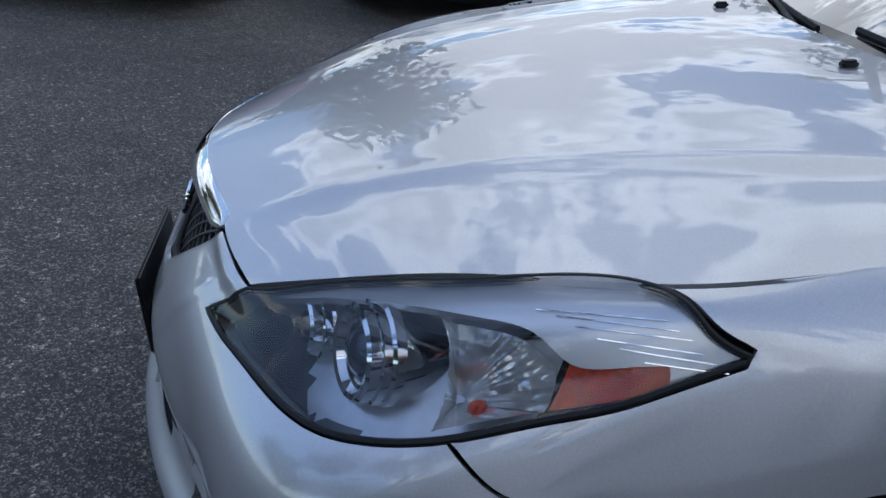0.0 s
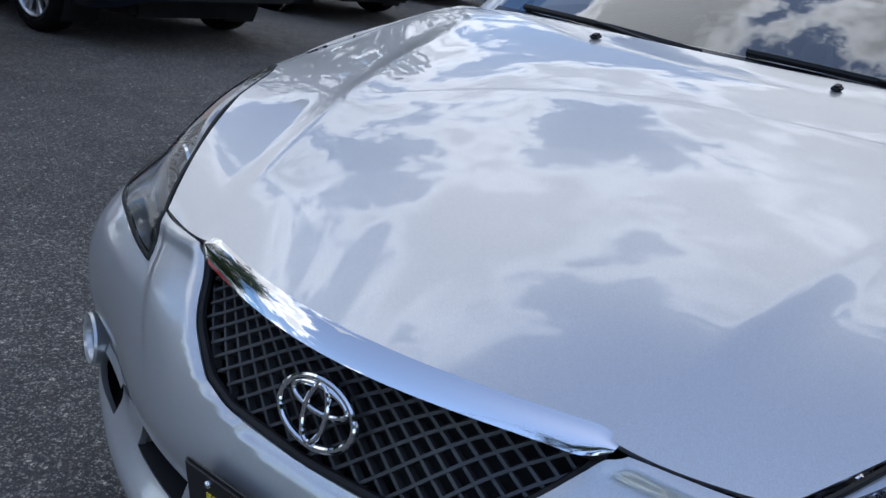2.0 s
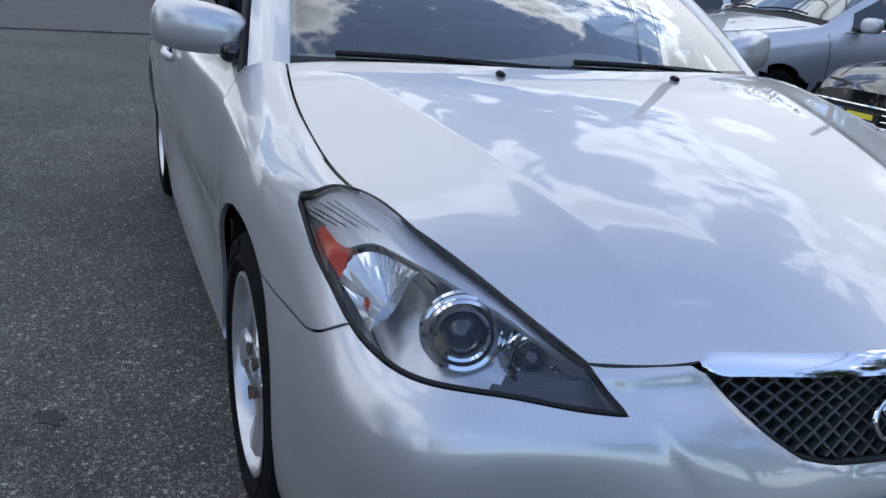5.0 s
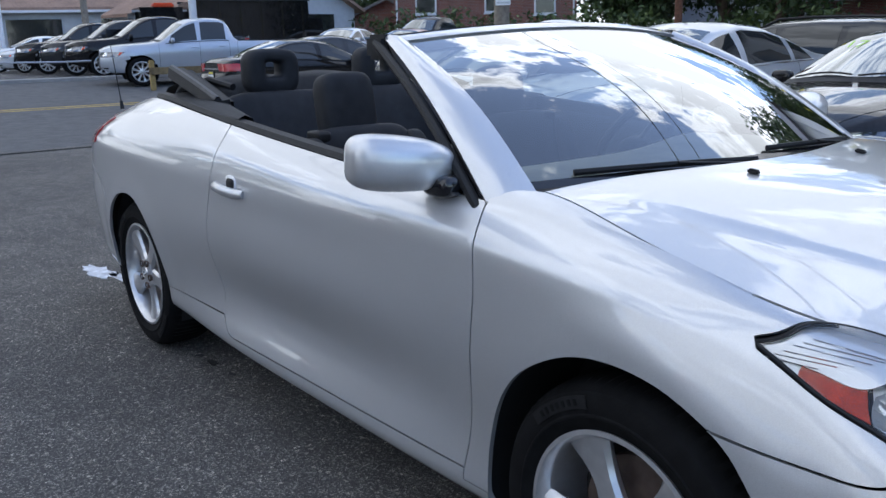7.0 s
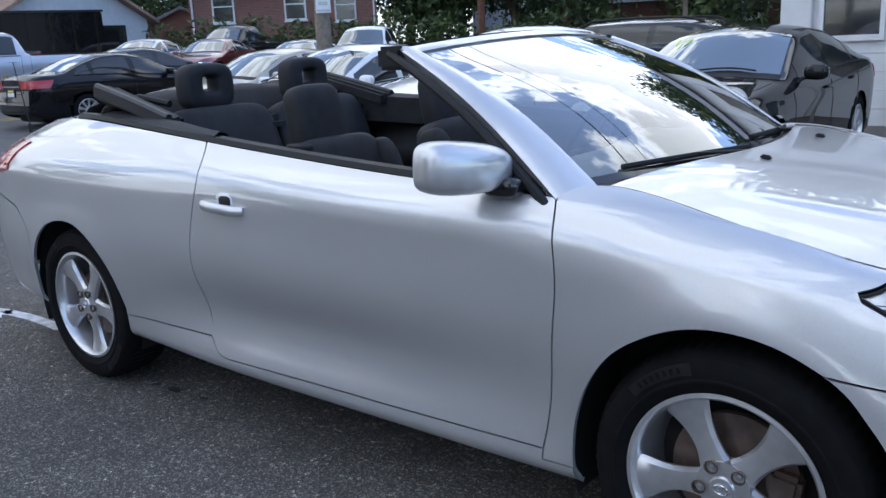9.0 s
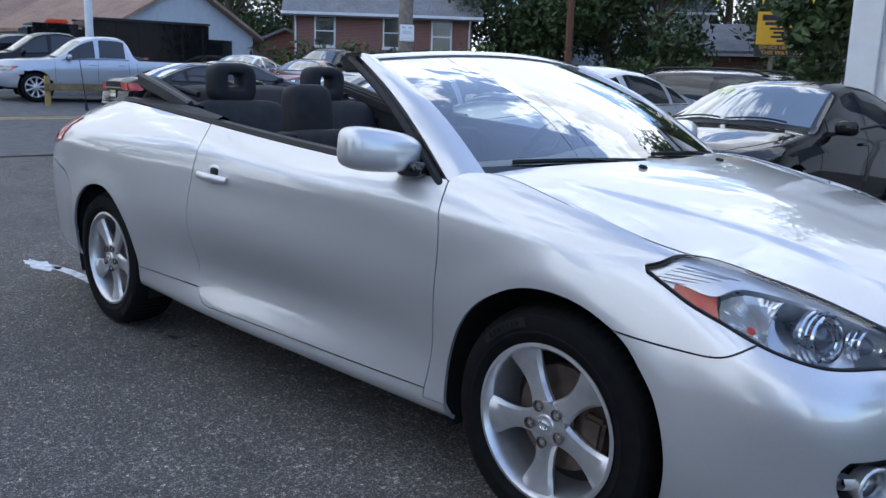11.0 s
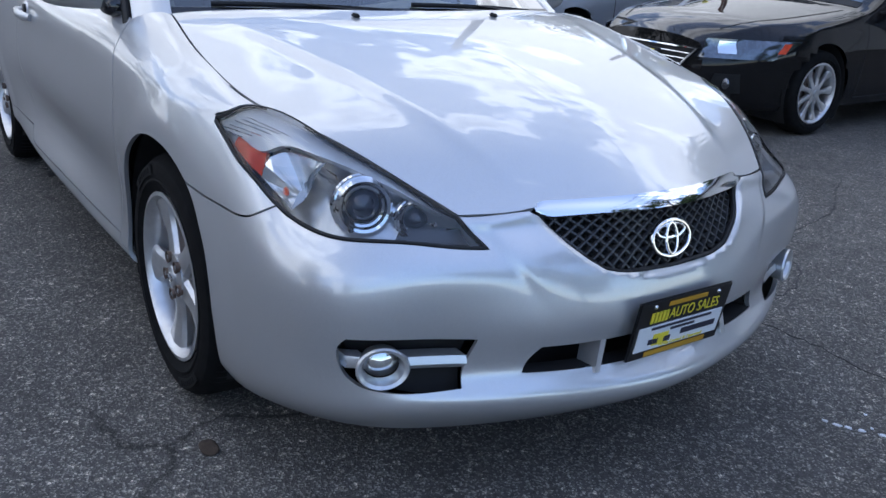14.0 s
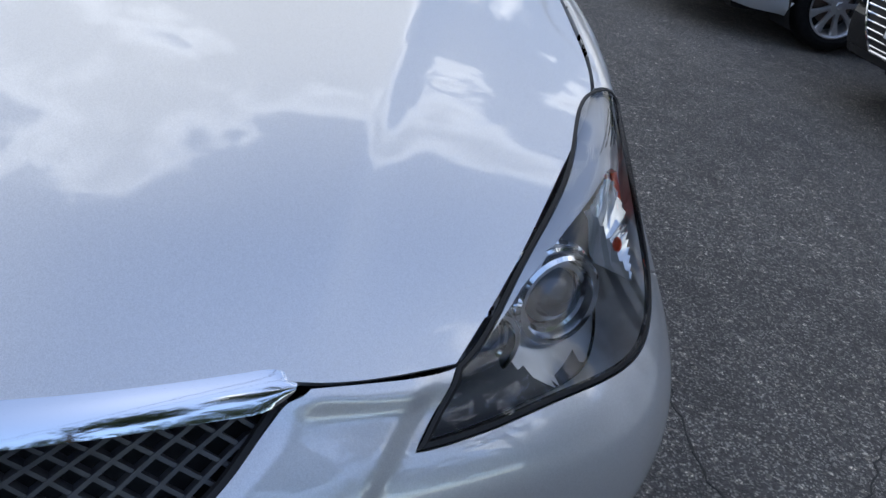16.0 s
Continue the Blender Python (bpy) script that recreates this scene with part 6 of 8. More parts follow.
def vehicle(name, style, paint, at, heading, label, category="car", group="", detail=1, rear_plate=True, wheel_spokes=9):
    """A parked vehicle: body with wheel openings, panes, lamps, plates, mirrors, handles and wheels. heading: degrees, the way its nose points."""
    st = STYLES[style]
    L, W, H, r, zb = st["L"], st["W"] / 2, st["H"], st["r"], st["zb"]
    xa, xb, xc, xd = st["foot"], st["front"], st["back"], st["tail"]
    car_ob = thing(name, label, category, Matrix.Translation(at) @ Matrix.Rotation(radians(heading), 4, "Z"), group)
    mat = PAINTS[paint]
    mid = (st["axle"][0] + st["axle"][1]) / 2
    fine = np.linspace(-.3, L + .3, 400)

    def faired(pairs, sigma):
        xs, zs = zip(*pairs)
        v = np.interp(fine, xs, zs)
        k = np.exp(-.5 * (np.arange(-40, 41) * (fine[1] - fine[0]) / sigma) ** 2)
        return np.convolve(np.pad(v, 40, mode="edge"), k / k.sum(), "valid")

    line_v, belt_v = faired(st["line"], .055), faired(st["belt"], .10)

    line_v, belt_v, per = [float(q) for q in line_v], [float(q) for q in belt_v], 399 / (L + .6)

    def line(d):
        u = min(max((d + .3) * per, 0), 398.999)
        k = int(u)
        return line_v[k] + (u - k) * (line_v[k + 1] - line_v[k])

    def belt(d):
        u = min(max((d + .3) * per, 0), 398.999)
        k = int(u)
        return belt_v[k] + (u - k) * (belt_v[k + 1] - belt_v[k])

    def half(d):
        """Half width at the waist."""
        a, b = max(0.0, 1 - d / .80), max(0.0, 1 - (L - d) / .60)
        return W * (1 - .40 * a**2.4 - .26 * b**2.4)

    def sill(d):
        return zb + .10 * max(0.0, 1 - d / .35) ** 2 + .12 * max(0.0, 1 - (L - d) / .45) ** 2

    def place(d, y, z):
        """Rounds the nose and tail in plan and makes the bumpers proud."""
        f, g = max(0.0, 1 - d / .6), max(0.0, 1 - (L - d) / .6)
        push = .075 * (1 - (y / W) ** 2) + .045 * math.exp(-(((z - zb - .27) / .17) ** 2))
        return Vector((mid - d + push * (f * f - .7 * g * g), y, z))

    def eff(d, q):
        """Screen and rear glass are bowed: their middle lies nearer to the ends."""
        m_ = (xb + xc) / 2
        if d < m_:
            return d - .17 * q * q * min(1, max(0, (d - .4) / .6))
        return d + (.10 if style != "pickup" else .02) * q * q * min(1, max(0, (L - d - .1) / .4))

    def rise(d):
        return min(1.0, max(0.0, (line(eff(d, 1)) - belt(d) - .05) / (H - belt(d) - .05)))

    def edge(d):
        """Half width and height of the upper edge: fender top, pillar, roof rail or tail."""
        h = rise(d)
        return half(d) * (.90 - .235 * h**.85), max(line(eff(d, 1)) - .045 - .02 * h, belt(d) + .014)

    def top_raw(d, q):
        y, z1 = edge(d)
        zc = line(eff(d, q))
        k = abs(q) ** 2.6
        return place(d, y * q, max(zc - .045 * k - .02 * rise(d) * k, z1 if abs(q) > .99 else belt(d) + .012))

    def side_raw(d, t):
        y1, z1 = edge(d)
        y0, z0 = half(d) * .932, belt(d) + .006
        return place(d, y0 + (y1 - y0) * t + .030 * rise(d) * math.sin(math.pi * t), z0 + (z1 - z0) * t)

    def flank_raw(d, v):
        z0, z1 = sill(d), belt(d) + .006
        k = float(np.interp(v, [0, .06, .2, .42, .62, .74, .80, .90, .97, 1], [.915, .955, .978, .990, .998, 1.0, .992, .975, .950, .932]))
        return place(d, half(d) * k, z0 + (z1 - z0) * v)

    def lifted(fn):
        def at_(a, b, lift=0.0):
            p = fn(a, b)
            u, v = fn(a + .01, b) - fn(a - .01, b), fn(a, b + .01) - fn(a, b - .01)
            n = u.cross(v)
            if n.length < 1e-9:
                return p
            n.normalize()
            if n.y < 0 and fn is not top_raw or fn is top_raw and n.z < 0:
                n = -n
            return p + n * lift
        return at_

    top, side, flank = lifted(top_raw), lifted(side_raw), lifted(flank_raw)
    # arc round the nose or the tail, from the middle outwards
    run = np.linspace(0, .9, 46)
    plans = {b: np.array([half(L - q if b else q) for q in run]) for b in (False, True)}

    def around(s_, z, lift=0.0, back=False):
        """A point of the nose or tail s_ metres round from the middle (negative: the other side) at height z."""
        ys = plans[back]
        w0 = ys[0] * .975
        if abs(s_) <= w0:
            d, y = 0.0, abs(s_)
        else:
            cum = w0 + np.r_[0, np.cumsum(np.hypot(np.diff(run), np.diff(ys)))]
            d = float(np.interp(abs(s_), cum, run))
            zz0, zz1 = sill(L - d if back else d), belt(L - d if back else d)
            v = min(1, max(0, (z - zz0) / (zz1 - zz0)))
            y = half(L - d if back else d) * float(np.interp(v, [0, .2, .74, .9, 1], [.915, .978, 1.0, .975, .932]))
        p = place(L - d if back else d, y, z)
        n = Vector((-1 if back else 1, 1.2 * max(0, (abs(s_) - w0)) / .25, .1)).normalized()
        p += n * lift
        return Vector((p.x, math.copysign(p.y, s_) if s_ else 0.0, p.z))

    # body: flanks with wheel openings, upper sides, top and both ends
    ds = sorted({round(float(q), 4) for q in np.concatenate([[0, .02, .06, .12, .2, .3], np.arange(.4, L - .3, .07 if detail else .12), [L - .3, L - .2, L - .12, L - .06, L - .02, L]])})
    vs = list(np.linspace(0, 1, 14))
    bm = bmesh.new()
    hole = r + .055
    for g in (1, -1):
        grid = []
        for v in vs:
            row = []
            for d in ds:
                p = flank_raw(d, v)
                for ax in st["axle"]:
                    dx, dz = p.x - (mid - ax), p.z - r
                    q = math.hypot(dx, dz)
                    if abs(q - hole) < (.034 if detail else .05) and q > 1e-6:
                        p.x, p.z = mid - ax + dx / q * hole, r + dz / q * hole
                row.append(bm.verts.new((p.x, g * p.y, p.z)))
            grid.append(row)
        for a, b in zip(grid, grid[1:]):
            for k in range(len(ds) - 1):
                c = (a[k].co + b[k + 1].co) / 2
                if any(math.hypot(c.x - (mid - ax), c.z - r) < hole - .004 for ax in st["axle"]):
                    continue
                bm.faces.new((a[k], a[k + 1], b[k + 1], b[k]))
        grid_faces(bm, [[Vector((p.x, g * p.y, p.z)) for p in (side_raw(d, t) for d in ds)] for t in (0, .12, .3, .5, .7, .88, 1)])
    grid_faces(bm, [[top_raw(d, q) for d in ds] for q in QS])
    for d in (0.0, L):
        rows = [[Vector((p.x, p.y, p.z)) for p in (place(d, flank_raw(d, v).y * q, flank_raw(d, v).z) for q in QS)] for v in vs] + [[top_raw(d, q) for q in QS]]
        grid_faces(bm, rows)
    bmesh.ops.remove_doubles(bm, verts=bm.verts[:], dist=.0015)
    bmesh.ops.delete(bm, geom=[v for v in bm.verts if not v.link_faces], context="VERTS")
    part("body", bm, mat, car_ob, angle=40)

    def patch(nm, fn, u0, u1, v0, v1, mt, parent, lift=.006, n=(8, 4), lab="", depth=.012, taper=(0, 0)):
        """A thin fitted piece: fn(u, v, lift); taper moves its ends along u from the first to the last row."""
        bm_ = bmesh.new()
        out, inn = [], []
        for j in range(n[1] + 1):
            f = j / n[1]
            q = v0 + (v1 - v0) * f
            a0, a1 = u0 + taper[0] * f, u1 + taper[1] * f
            us = [a0 + (a1 - a0) * i / n[0] for i in range(n[0] + 1)]
            out.append([fn(u, q, lift) for u in us])
            inn.append([fn(u, q, lift - depth) for u in us])
        o, i_ = grid_faces(bm_, out), grid_faces(bm_, inn)
        for a, b in ((o[0], i_[0]), (o[-1], i_[-1]), ([w_[0] for w_ in o], [w_[0] for w_ in i_]), ([w_[-1] for w_ in o], [w_[-1] for w_ in i_])):
            for k in range(len(a) - 1):
                bm_.faces.new((a[k], a[k + 1], b[k + 1], b[k]))
        return part(nm, bm_, mt, parent, lab, angle=60)

    def mirrored(fn, g):
        def flipped(a, b, lift):
            p = fn(a, b, lift)
            return Vector((p.x, g * p.y, p.z))
        return flipped

    def screen(q, d, lift):
        return top(d + .17 * q * q, q, lift)

    def rear_glass(q, d, lift):
        return top(d - (.10 if style != "pickup" else .02) * q * q, q, lift)

    pane = patch("windscreen", screen, -.93, .93, xa + .07, xb - .03, CARGLASS, car_ob, .005, (14, 8), taper=(.01, -.01))
    patch("rear_window", rear_glass, -.86, .86, xc + (.10 if style in ("sedan", "saloon") else .05), xd - (.06 if style in ("sedan", "saloon") else .10), CARGLASS, car_ob, .005, (12, 7))
    patch("cowl", screen, -.95, .95, xa - .03, xa + .065, TRIM, car_ob, .004, (14, 2))
    if detail:
        for q0 in (-.80, -.02):
            bm = bmesh.new()
            tube(bm, [screen(q0 + .70 * t, xa + .06 + .05 * math.sin(math.pi * t * .9), .022) for t in np.linspace(0, 1, 6)], .009, 6)
            part("wiper", bm, TRIM, pane)
        for g in (1, -1):
            bm = bmesh.new()
            tube(bm, [top(.16 + (xa - .18) * t, g * (.80 + .12 * t), .000) for t in np.linspace(0, 1, 12)], .0035, 5)
            part("hood_gap", bm, UNDER, car_ob)
    d1, d2, d3 = st["doors"]
    lo, hi = xa + .38, xd - (.30 if style in ("sedan", "saloon") else .16)
    spans = [(lo, d2 - .05), (d2 + .05, d3 - .06), (d3 + .02, hi)] if style != "pickup" else [(lo, d2 - .05), (d2 + .05, d3 - .04)]
    for g in (1, -1):
        for k, (a, b) in enumerate(spans):
            patch("side_window", mirrored(side, g), a, b, .10, .90, SIDEGLASS, car_ob, .004, (10, 5), taper=(.10 if k == 0 else .015, -.12 if k == 2 else -.015))
        bm = bmesh.new()
        tube(bm, [Vector((p.x, g * p.y, p.z)) for p in (side(d, .05, .004) for d in np.linspace(xa + .30, hi, 16))], .010, 6)
        part("belt_moulding", bm, CHROME if paint in ("champagne", "silver") else TRIM, car_ob)
        # mirror on its foot, handles and door gaps
        bm = bmesh.new()
        c = side(xa + .50, .10)
        puff(bm, (c.x + .015, g * (c.y + .12), c.z + .055), (.055, .105, .068), (.7, .6), None, (20, 12))
        mir = part("side_mirror", bm, mat, car_ob)
        bm = bmesh.new()
        tube(bm, [(c.x + .01, g * (c.y - .02), c.z + .0), (c.x + .012, g * (c.y + .09), c.z + .02)], .018, 8)
        part("mirror_foot", bm, TRIM, mir)
        for d in (d2 - .14, d3 - .16):
            bm = bmesh.new()
            p = flank(d, .84, .018)
            puff(bm, (p.x, g * p.y, p.z), (.095, .012, .016), (.7, .5), None, (14, 8))
            part("door_handle", bm, mat, car_ob)
        for d in (d1 - .22, d2, d3 + .02) if style != "pickup" else (d1 - .22, d2, d3 + .04, d3 + .26):
            bm = bmesh.new()
            bow = .10 if d == d3 + .02 else 0
            tube(bm, [Vector((p.x, g * p.y, p.z)) for p in (flank(d + bow * (v - .6), v, .0) for v in np.linspace(.08, 1, 9))], .004, 5)
            part("door_gap", bm, UNDER, car_ob)
        bm = bmesh.new()
        tube(bm, [Vector((p.x, g * p.y, p.z)) for p in (flank(d, .10, .0) for d in np.linspace(d1 - .22, d3 + .02, 12))], .004, 5)
        part("sill_gap", bm, UNDER, car_ob)

        def nose(u, z, lift):
            return around(g * u, z, lift)

        def rear(u, z, lift):
            return around(g * u, z, lift, True)

        zl = belt(.25) - .03
        patch("headlamp", nose, .50, .98, zl - .10, zl + .035, CLEARLAMP, car_ob, .008, (14, 4), taper=(.05, .24))
        patch("headlamp_eye", nose, .62, .73, zl - .065, zl + .02, CHROME, car_ob, .012, (6, 4), taper=(.01, .01))
        patch("front_marker", nose, 1.01, 1.07, zl - .05, zl + .02, AMBER, car_ob, .009, (4, 3), taper=(.06, .06))
        zt = belt(L - .2)
        if style in ("suv", "van"):
            patch("tail_lamp", rear, .60, .98, zt - .16, zt + .02, REDLENS, car_ob, .010, (10, 4))
        elif style == "pickup":
            patch("tail_lamp", rear, .74, .90, zt - .42, zt - .04, REDLENS, car_ob, .010, (6, 4))
        else:
            patch("tail_lamp", rear, .42, 1.02, zt - .16, zt - .01, REDLENS, car_ob, .010, (12, 4), taper=(-.06, .10))
        if detail:
            patch("rear_reflector", rear, .50, .72, zb + .17, zb + .205, REDLENS, car_ob, .010, (6, 2))
            patch("fog_recess", nose, .58, .80, zb + .13, zb + .27, TRIM, car_ob, .006, (6, 3), taper=(.04, -.02))
            bm = bmesh.new()
            c = nose(.69, zb + .20, .012)
            puff(bm, c, (.02, .045, .045), (1, 1), None, (16, 10))
            part("fog_lamp", bm, CLEARLAMP, car_ob)

    def front(u, z, lift):
        return around(u, z, lift)

    def tail(u, z, lift):
        return around(u, z, lift, True)

    zg0, zg1 = zb + .16, belt(.15) - .05
    gr = patch("grille", front, -.24, .24, zg0, zg1, TRIM, car_ob, .004, (16, 6), taper=(-.22, .22))
    if detail:
        for k in range(6):
            f = .10 + .15 * k
            w_ = .25 + .20 * f
            bm = bmesh.new()
            tube(bm, [front(t * w_, zg0 + (zg1 - zg0) * f, .012) for t in np.linspace(-1, 1, 13)], .006, 6)
            part("grille_slat", bm, CHROME, gr)
        ring = [front(t, zg0, .012) for t in np.linspace(-.25, .25, 7)] + [front(.25 + .22 * f, zg0 + (zg1 - zg0) * f, .012) for f in (.3, .65, 1)] + [front(t, zg1, .012) for t in np.linspace(.38, -.38, 9)] + [front(-.25 - .22 * f, zg0 + (zg1 - zg0) * f, .012) for f in (1, .65, .3)]
        bm = bmesh.new()
        tube(bm, ring + ring[:1], .010, 6)
        part("grille_surround", bm, CHROME, gr)
    zp = zb + .24
    fp = patch("front_plate", front, -.155, .155, zp, zp + .155, PLATEBLACK, car_ob, .030, (4, 2), depth=.03)
    patch("plate_field", front, -.14, .14, zp + .02, zp + .09, WHITE, fp, .033, (4, 2))
    patch("plate_print", front, -.11, .11, zp + .105, zp + .14, YELLOW, fp, .033, (4, 2))
    patch("lower_bumper", front, -.74, .74, zb + .105, zb + .145, TRIM, car_ob, .006, (16, 2))
    # black lower valance; on the white sedan it stands in for bumper shadow
    patch("rear_valance_shade", tail, -.75, .75, zb + .13, zb + (.19 if style in ("sedan", "saloon") else .32), TRIM, car_ob, .008, (16, 3))
    zt = belt(L - .1)
    if rear_plate:
        zp = zt - (.30 if style in ("sedan", "saloon") else .28)
        rp = patch("rear_plate", tail, -.155, .155, zp, zp + .155, PLATEBLACK, car_ob, .016, (4, 2))
        patch("plate_field", tail, -.14, .14, zp + .02, zp + .09, WHITE, rp, .019, (4, 2))
        patch("plate_print", tail, -.11, .11, zp + .105, zp + .14, YELLOW, rp, .019, (4, 2))
    patch("tail_garnish", tail, -.40, .40, zt - .11, zt - .08, CHROME, car_ob, .012, (8, 2))
    if style != "pickup":
        bm = bmesh.new()
        tube(bm, [tail(t, zb + .36, .000) for t in np.linspace(-.66, .66, 24)], .005, 5)
        part("boot_gap", bm, UNDER, car_ob)
    # wheels in dark wells
    for d in st["axle"]:
        for g in (-1, 1):
            x = mid - d
            bm = bmesh.new()
            lathe(bm, [(hole - .004, g * (half(d) * .96)), (hole - .008, g * (W - .34)), (.0005, g * (W - .345))], 32, "y", (x, 0, r), -35, 215)
            part("wheel_well", bm, UNDER, car_ob)
            wheel(car_ob, (x, g * (half(d) - .022), r), g, r, r * .70, .20, wheel_spokes, None, False, twist=13)
    bm = bmesh.new()
    box(bm, mid - L + .25, mid - .25, -W + .36, W - .36, zb - .05, zb + .12, .03)
    part("floor_pan", bm, UNDER, car_ob)
    if style == "pickup":
        bm = bmesh.new()
        y = W * .76
        box(bm, mid - 5.20, mid - 3.62, -y, y, 1.13, 1.165, .004)
        part("bed_floor", bm, UNDER, car_ob)
    if style == "van":
        for g in (-1, 1):
            bm = bmesh.new()
            tube(bm, [top(d, .80 * g, .055 if 0 < k < 8 else .0) for k, d in enumerate(np.linspace(xb + .2, xc - .1, 9))], .018, 8)
            part("roof_rail", bm, TRIM, car_ob)
    return car_ob


G = "cars parked on the lot"
LOT = [
    ("parked_sedan", "sedan", "black", (-2.55, 5.93, -.08), -90, "glossy black sedan parked nose out beside the convertible", "car"),
    ("parked_sedan", "saloon", "silver", (-5.0, 5.6, -.05), -90, "pale silver sedan parked beside the black one", "car"),
    ("parked_sedan", "sedan", "white", (-7.65, 5.55, -.08), -90, "white sedan in the row of parked cars", "car"),
    ("parked_sedan", "sedan", "champagne", (-11.2, 7.2, -.08), -90, "champagne-coloured sedan in the row", "car"),
    ("parked_sedan", "sedan", "white", (-.30, -7.12, 0), -90, "white sedan parked tail out across the aisle", "car"),
    ("parked_suv", "suv", "blue", (-2.72, -7.0, 0), -90, "very dark blue crossover parked tail out", "suv"),
    ("parked_suv", "suv", "black", (-6.0, -8.1, 0), -90, "black off-roader with a spare wheel and silver bumper ends", "suv"),
    ("parked_sedan", "sedan", "black", (2.25, -6.5, 0), -90, "black sedan parked beside the white one", "car"),
    ("parked_car", "sedan", "red", (-9.6, -9.5, 0), -90, "dark red car at the end of the row", "car"),
    ("parked_van", "van", "grey", (-6.35, 10.4, -.08), 180, "dark grey wagon with a roof rack behind the sedans", "van"),
    ("parked_sedan", "sedan", "black", (-16.3, 7.7, 0.015), 88, "black sedan standing at the roadside", "car"),
    ("parked_sedan", "sedan", "grey", (-18.2, 9.6, .11), 84, "dark sedan behind the black one", "car"),
    ("parked_sedan", "sedan", "white", (-25.0, 13.6, .45), -60, "white hatchback far across the road", "car"),
    ("parked_sedan", "sedan", "red", (-23.2, 15.0, .36), -60, "red sedan far across the road", "car"),
    ("parked_sedan", "sedan", "blue", (-19.5, 15.6, .175), -60, "dark blue wagon across the road", "car"),
    ("parked_pickup", "pickup", "black", (-26.0, 18.2, .5), -70, "black pickup across the road", "truck"),
    ("parked_pickup", "pickup", "white", (-19.3, 18.4, .165), -60, "white pickup with a cap across the road", "truck"),
    ("parked_pickup", "pickup", "skyblue", (-22.7, 7.6, .335), -104, "pale silver-blue double-cab pickup across the road", "truck"),
    ("parked_pickup", "pickup", "black", (-26.0, 7.6, .5), -104, "black pickup in the far row", "truck"),
    ("parked_pickup", "pickup", "grey", (-29.3, 7.7, .5), -104, "dark grey pickup in the far row", "truck"),
    ("parked_pickup", "pickup", "black", (-32.5, 7.6, .5), -104, "black pickup in the far row", "truck"),
    ("parked_sedan", "sedan", "silver", (-35.5, 7.2, .5), -104, "silver car in the far row", "car"),
    ("parked_sedan", "sedan", "white", (-38.5, 6.9, .5), -104, "white car in the far row", "car"),
    ("parked_suv", "suv", "black", (-45.0, 3.5, .5), 100, "black pickup far down the lot", "truck"),
]
for nm, sty, col, at, hd, lab, cat in LOT:
    near = abs(at[0]) < 11 and abs(at[1]) < 9
    v = vehicle(nm, sty, col, at, hd, lab, cat, G, detail=1 if near else 0)
    if "nose out" in lab:
        up, out = Vector((-.905, 0, .425)), Vector((.425, 0, .905))
        m = Matrix.Translation(Vector((.30, -.36, 1.262)) + .022 * out) @ Matrix(((0, up.x, out.x, 0), (1, up.y, out.y, 0), (0, up.z, out.z, 0), (0, 0, 0, 1)))
        lettering("year_mark", "17", .19, m, MARKER, v)["label"] = "yellow-green number on the windscreen"
    if "off-roader" in lab:
        bm = bmesh.new()
        lathe(bm, [(.0005, -.10), (.25, -.11), (.34, -.07), (.36, 0), (.34, .08), (.2, .10)], 32, "x")
        bmesh.ops.transform(bm, matrix=Matrix.Translation((-2.50, -.05, 1.02)), verts=bm.verts[:])
        part("spare_wheel", bm, RUBBER, v)
        for s_ in (-1, 1):
            bm = bmesh.new()
            box(bm, -2.52, -2.24, s_ * .72 - .2, s_ * .72 + .2, .50, .68, .05)
            part("bumper_end", bm, STEEL, v)

# tipper truck with a dark box
tip = thing("tipper_truck", "black tipper truck with a tall steel box", "truck", Matrix.Translation((-28.5, 11.2, .5)) @ Matrix.Rotation(radians(-100), 4, "Z"))
bm = bmesh.new()
box(bm, -2.6, 1.5, -1.15, 1.15, 1.0, 2.35, .04)
part("tipper_box", bm, PAINTS["black"], tip)
bm = bmesh.new()
box(bm, -3.1, 1.4, -1.16, 1.16, 1.0, 1.75, .04)
part("tail_box", bm, PAINTS["black"], tip)
for x in np.linspace(-2.4, 1.3, 6):
    for g in (-1, 1):
        bm = bmesh.new()
        box(bm, x - .05, x + .05, g * 1.19 - .05, g * 1.19 + .05, 1.02, 2.33, .01)
        part("box_rib", bm, PAINTS["black"], tip)
bm = bmesh.new()
for g in (-1, 1):
    box(bm, -2.62, 1.52, g * 1.17 - .06, g * 1.17 + .06, 2.33, 2.41, .01)
part("top_rail", bm, PAINTS["grey"], tip)
bm = bmesh.new()
box(bm, 1.6, 3.3, -1.0, 1.0, .9, 2.15, .15)
part("cab", bm, PAINTS["black"], tip)
bm = bmesh.new()
box(bm, 3.0, 4.4, -.95, .95, .8, 1.45, .15)
part("engine_hood", bm, PAINTS["black"], tip)
bm = bmesh.new()
box(bm, -3.0, 4.2, -.5, .5, .6, .95, .03)
part("chassis", bm, UNDER, tip)
bm = bmesh.new()
box(bm, 1.9, 2.6, -.25, .25, 2.15, 2.32, .05)
part("beacon", bm, AMBER, tip, "orange roof beacon")
for x in (3.4, -1.6):
    for s_ in (-1, 1):
        wheel(tip, (x, s_ * 1.0, .48), s_, .48, .28, .26, 8, None, False)

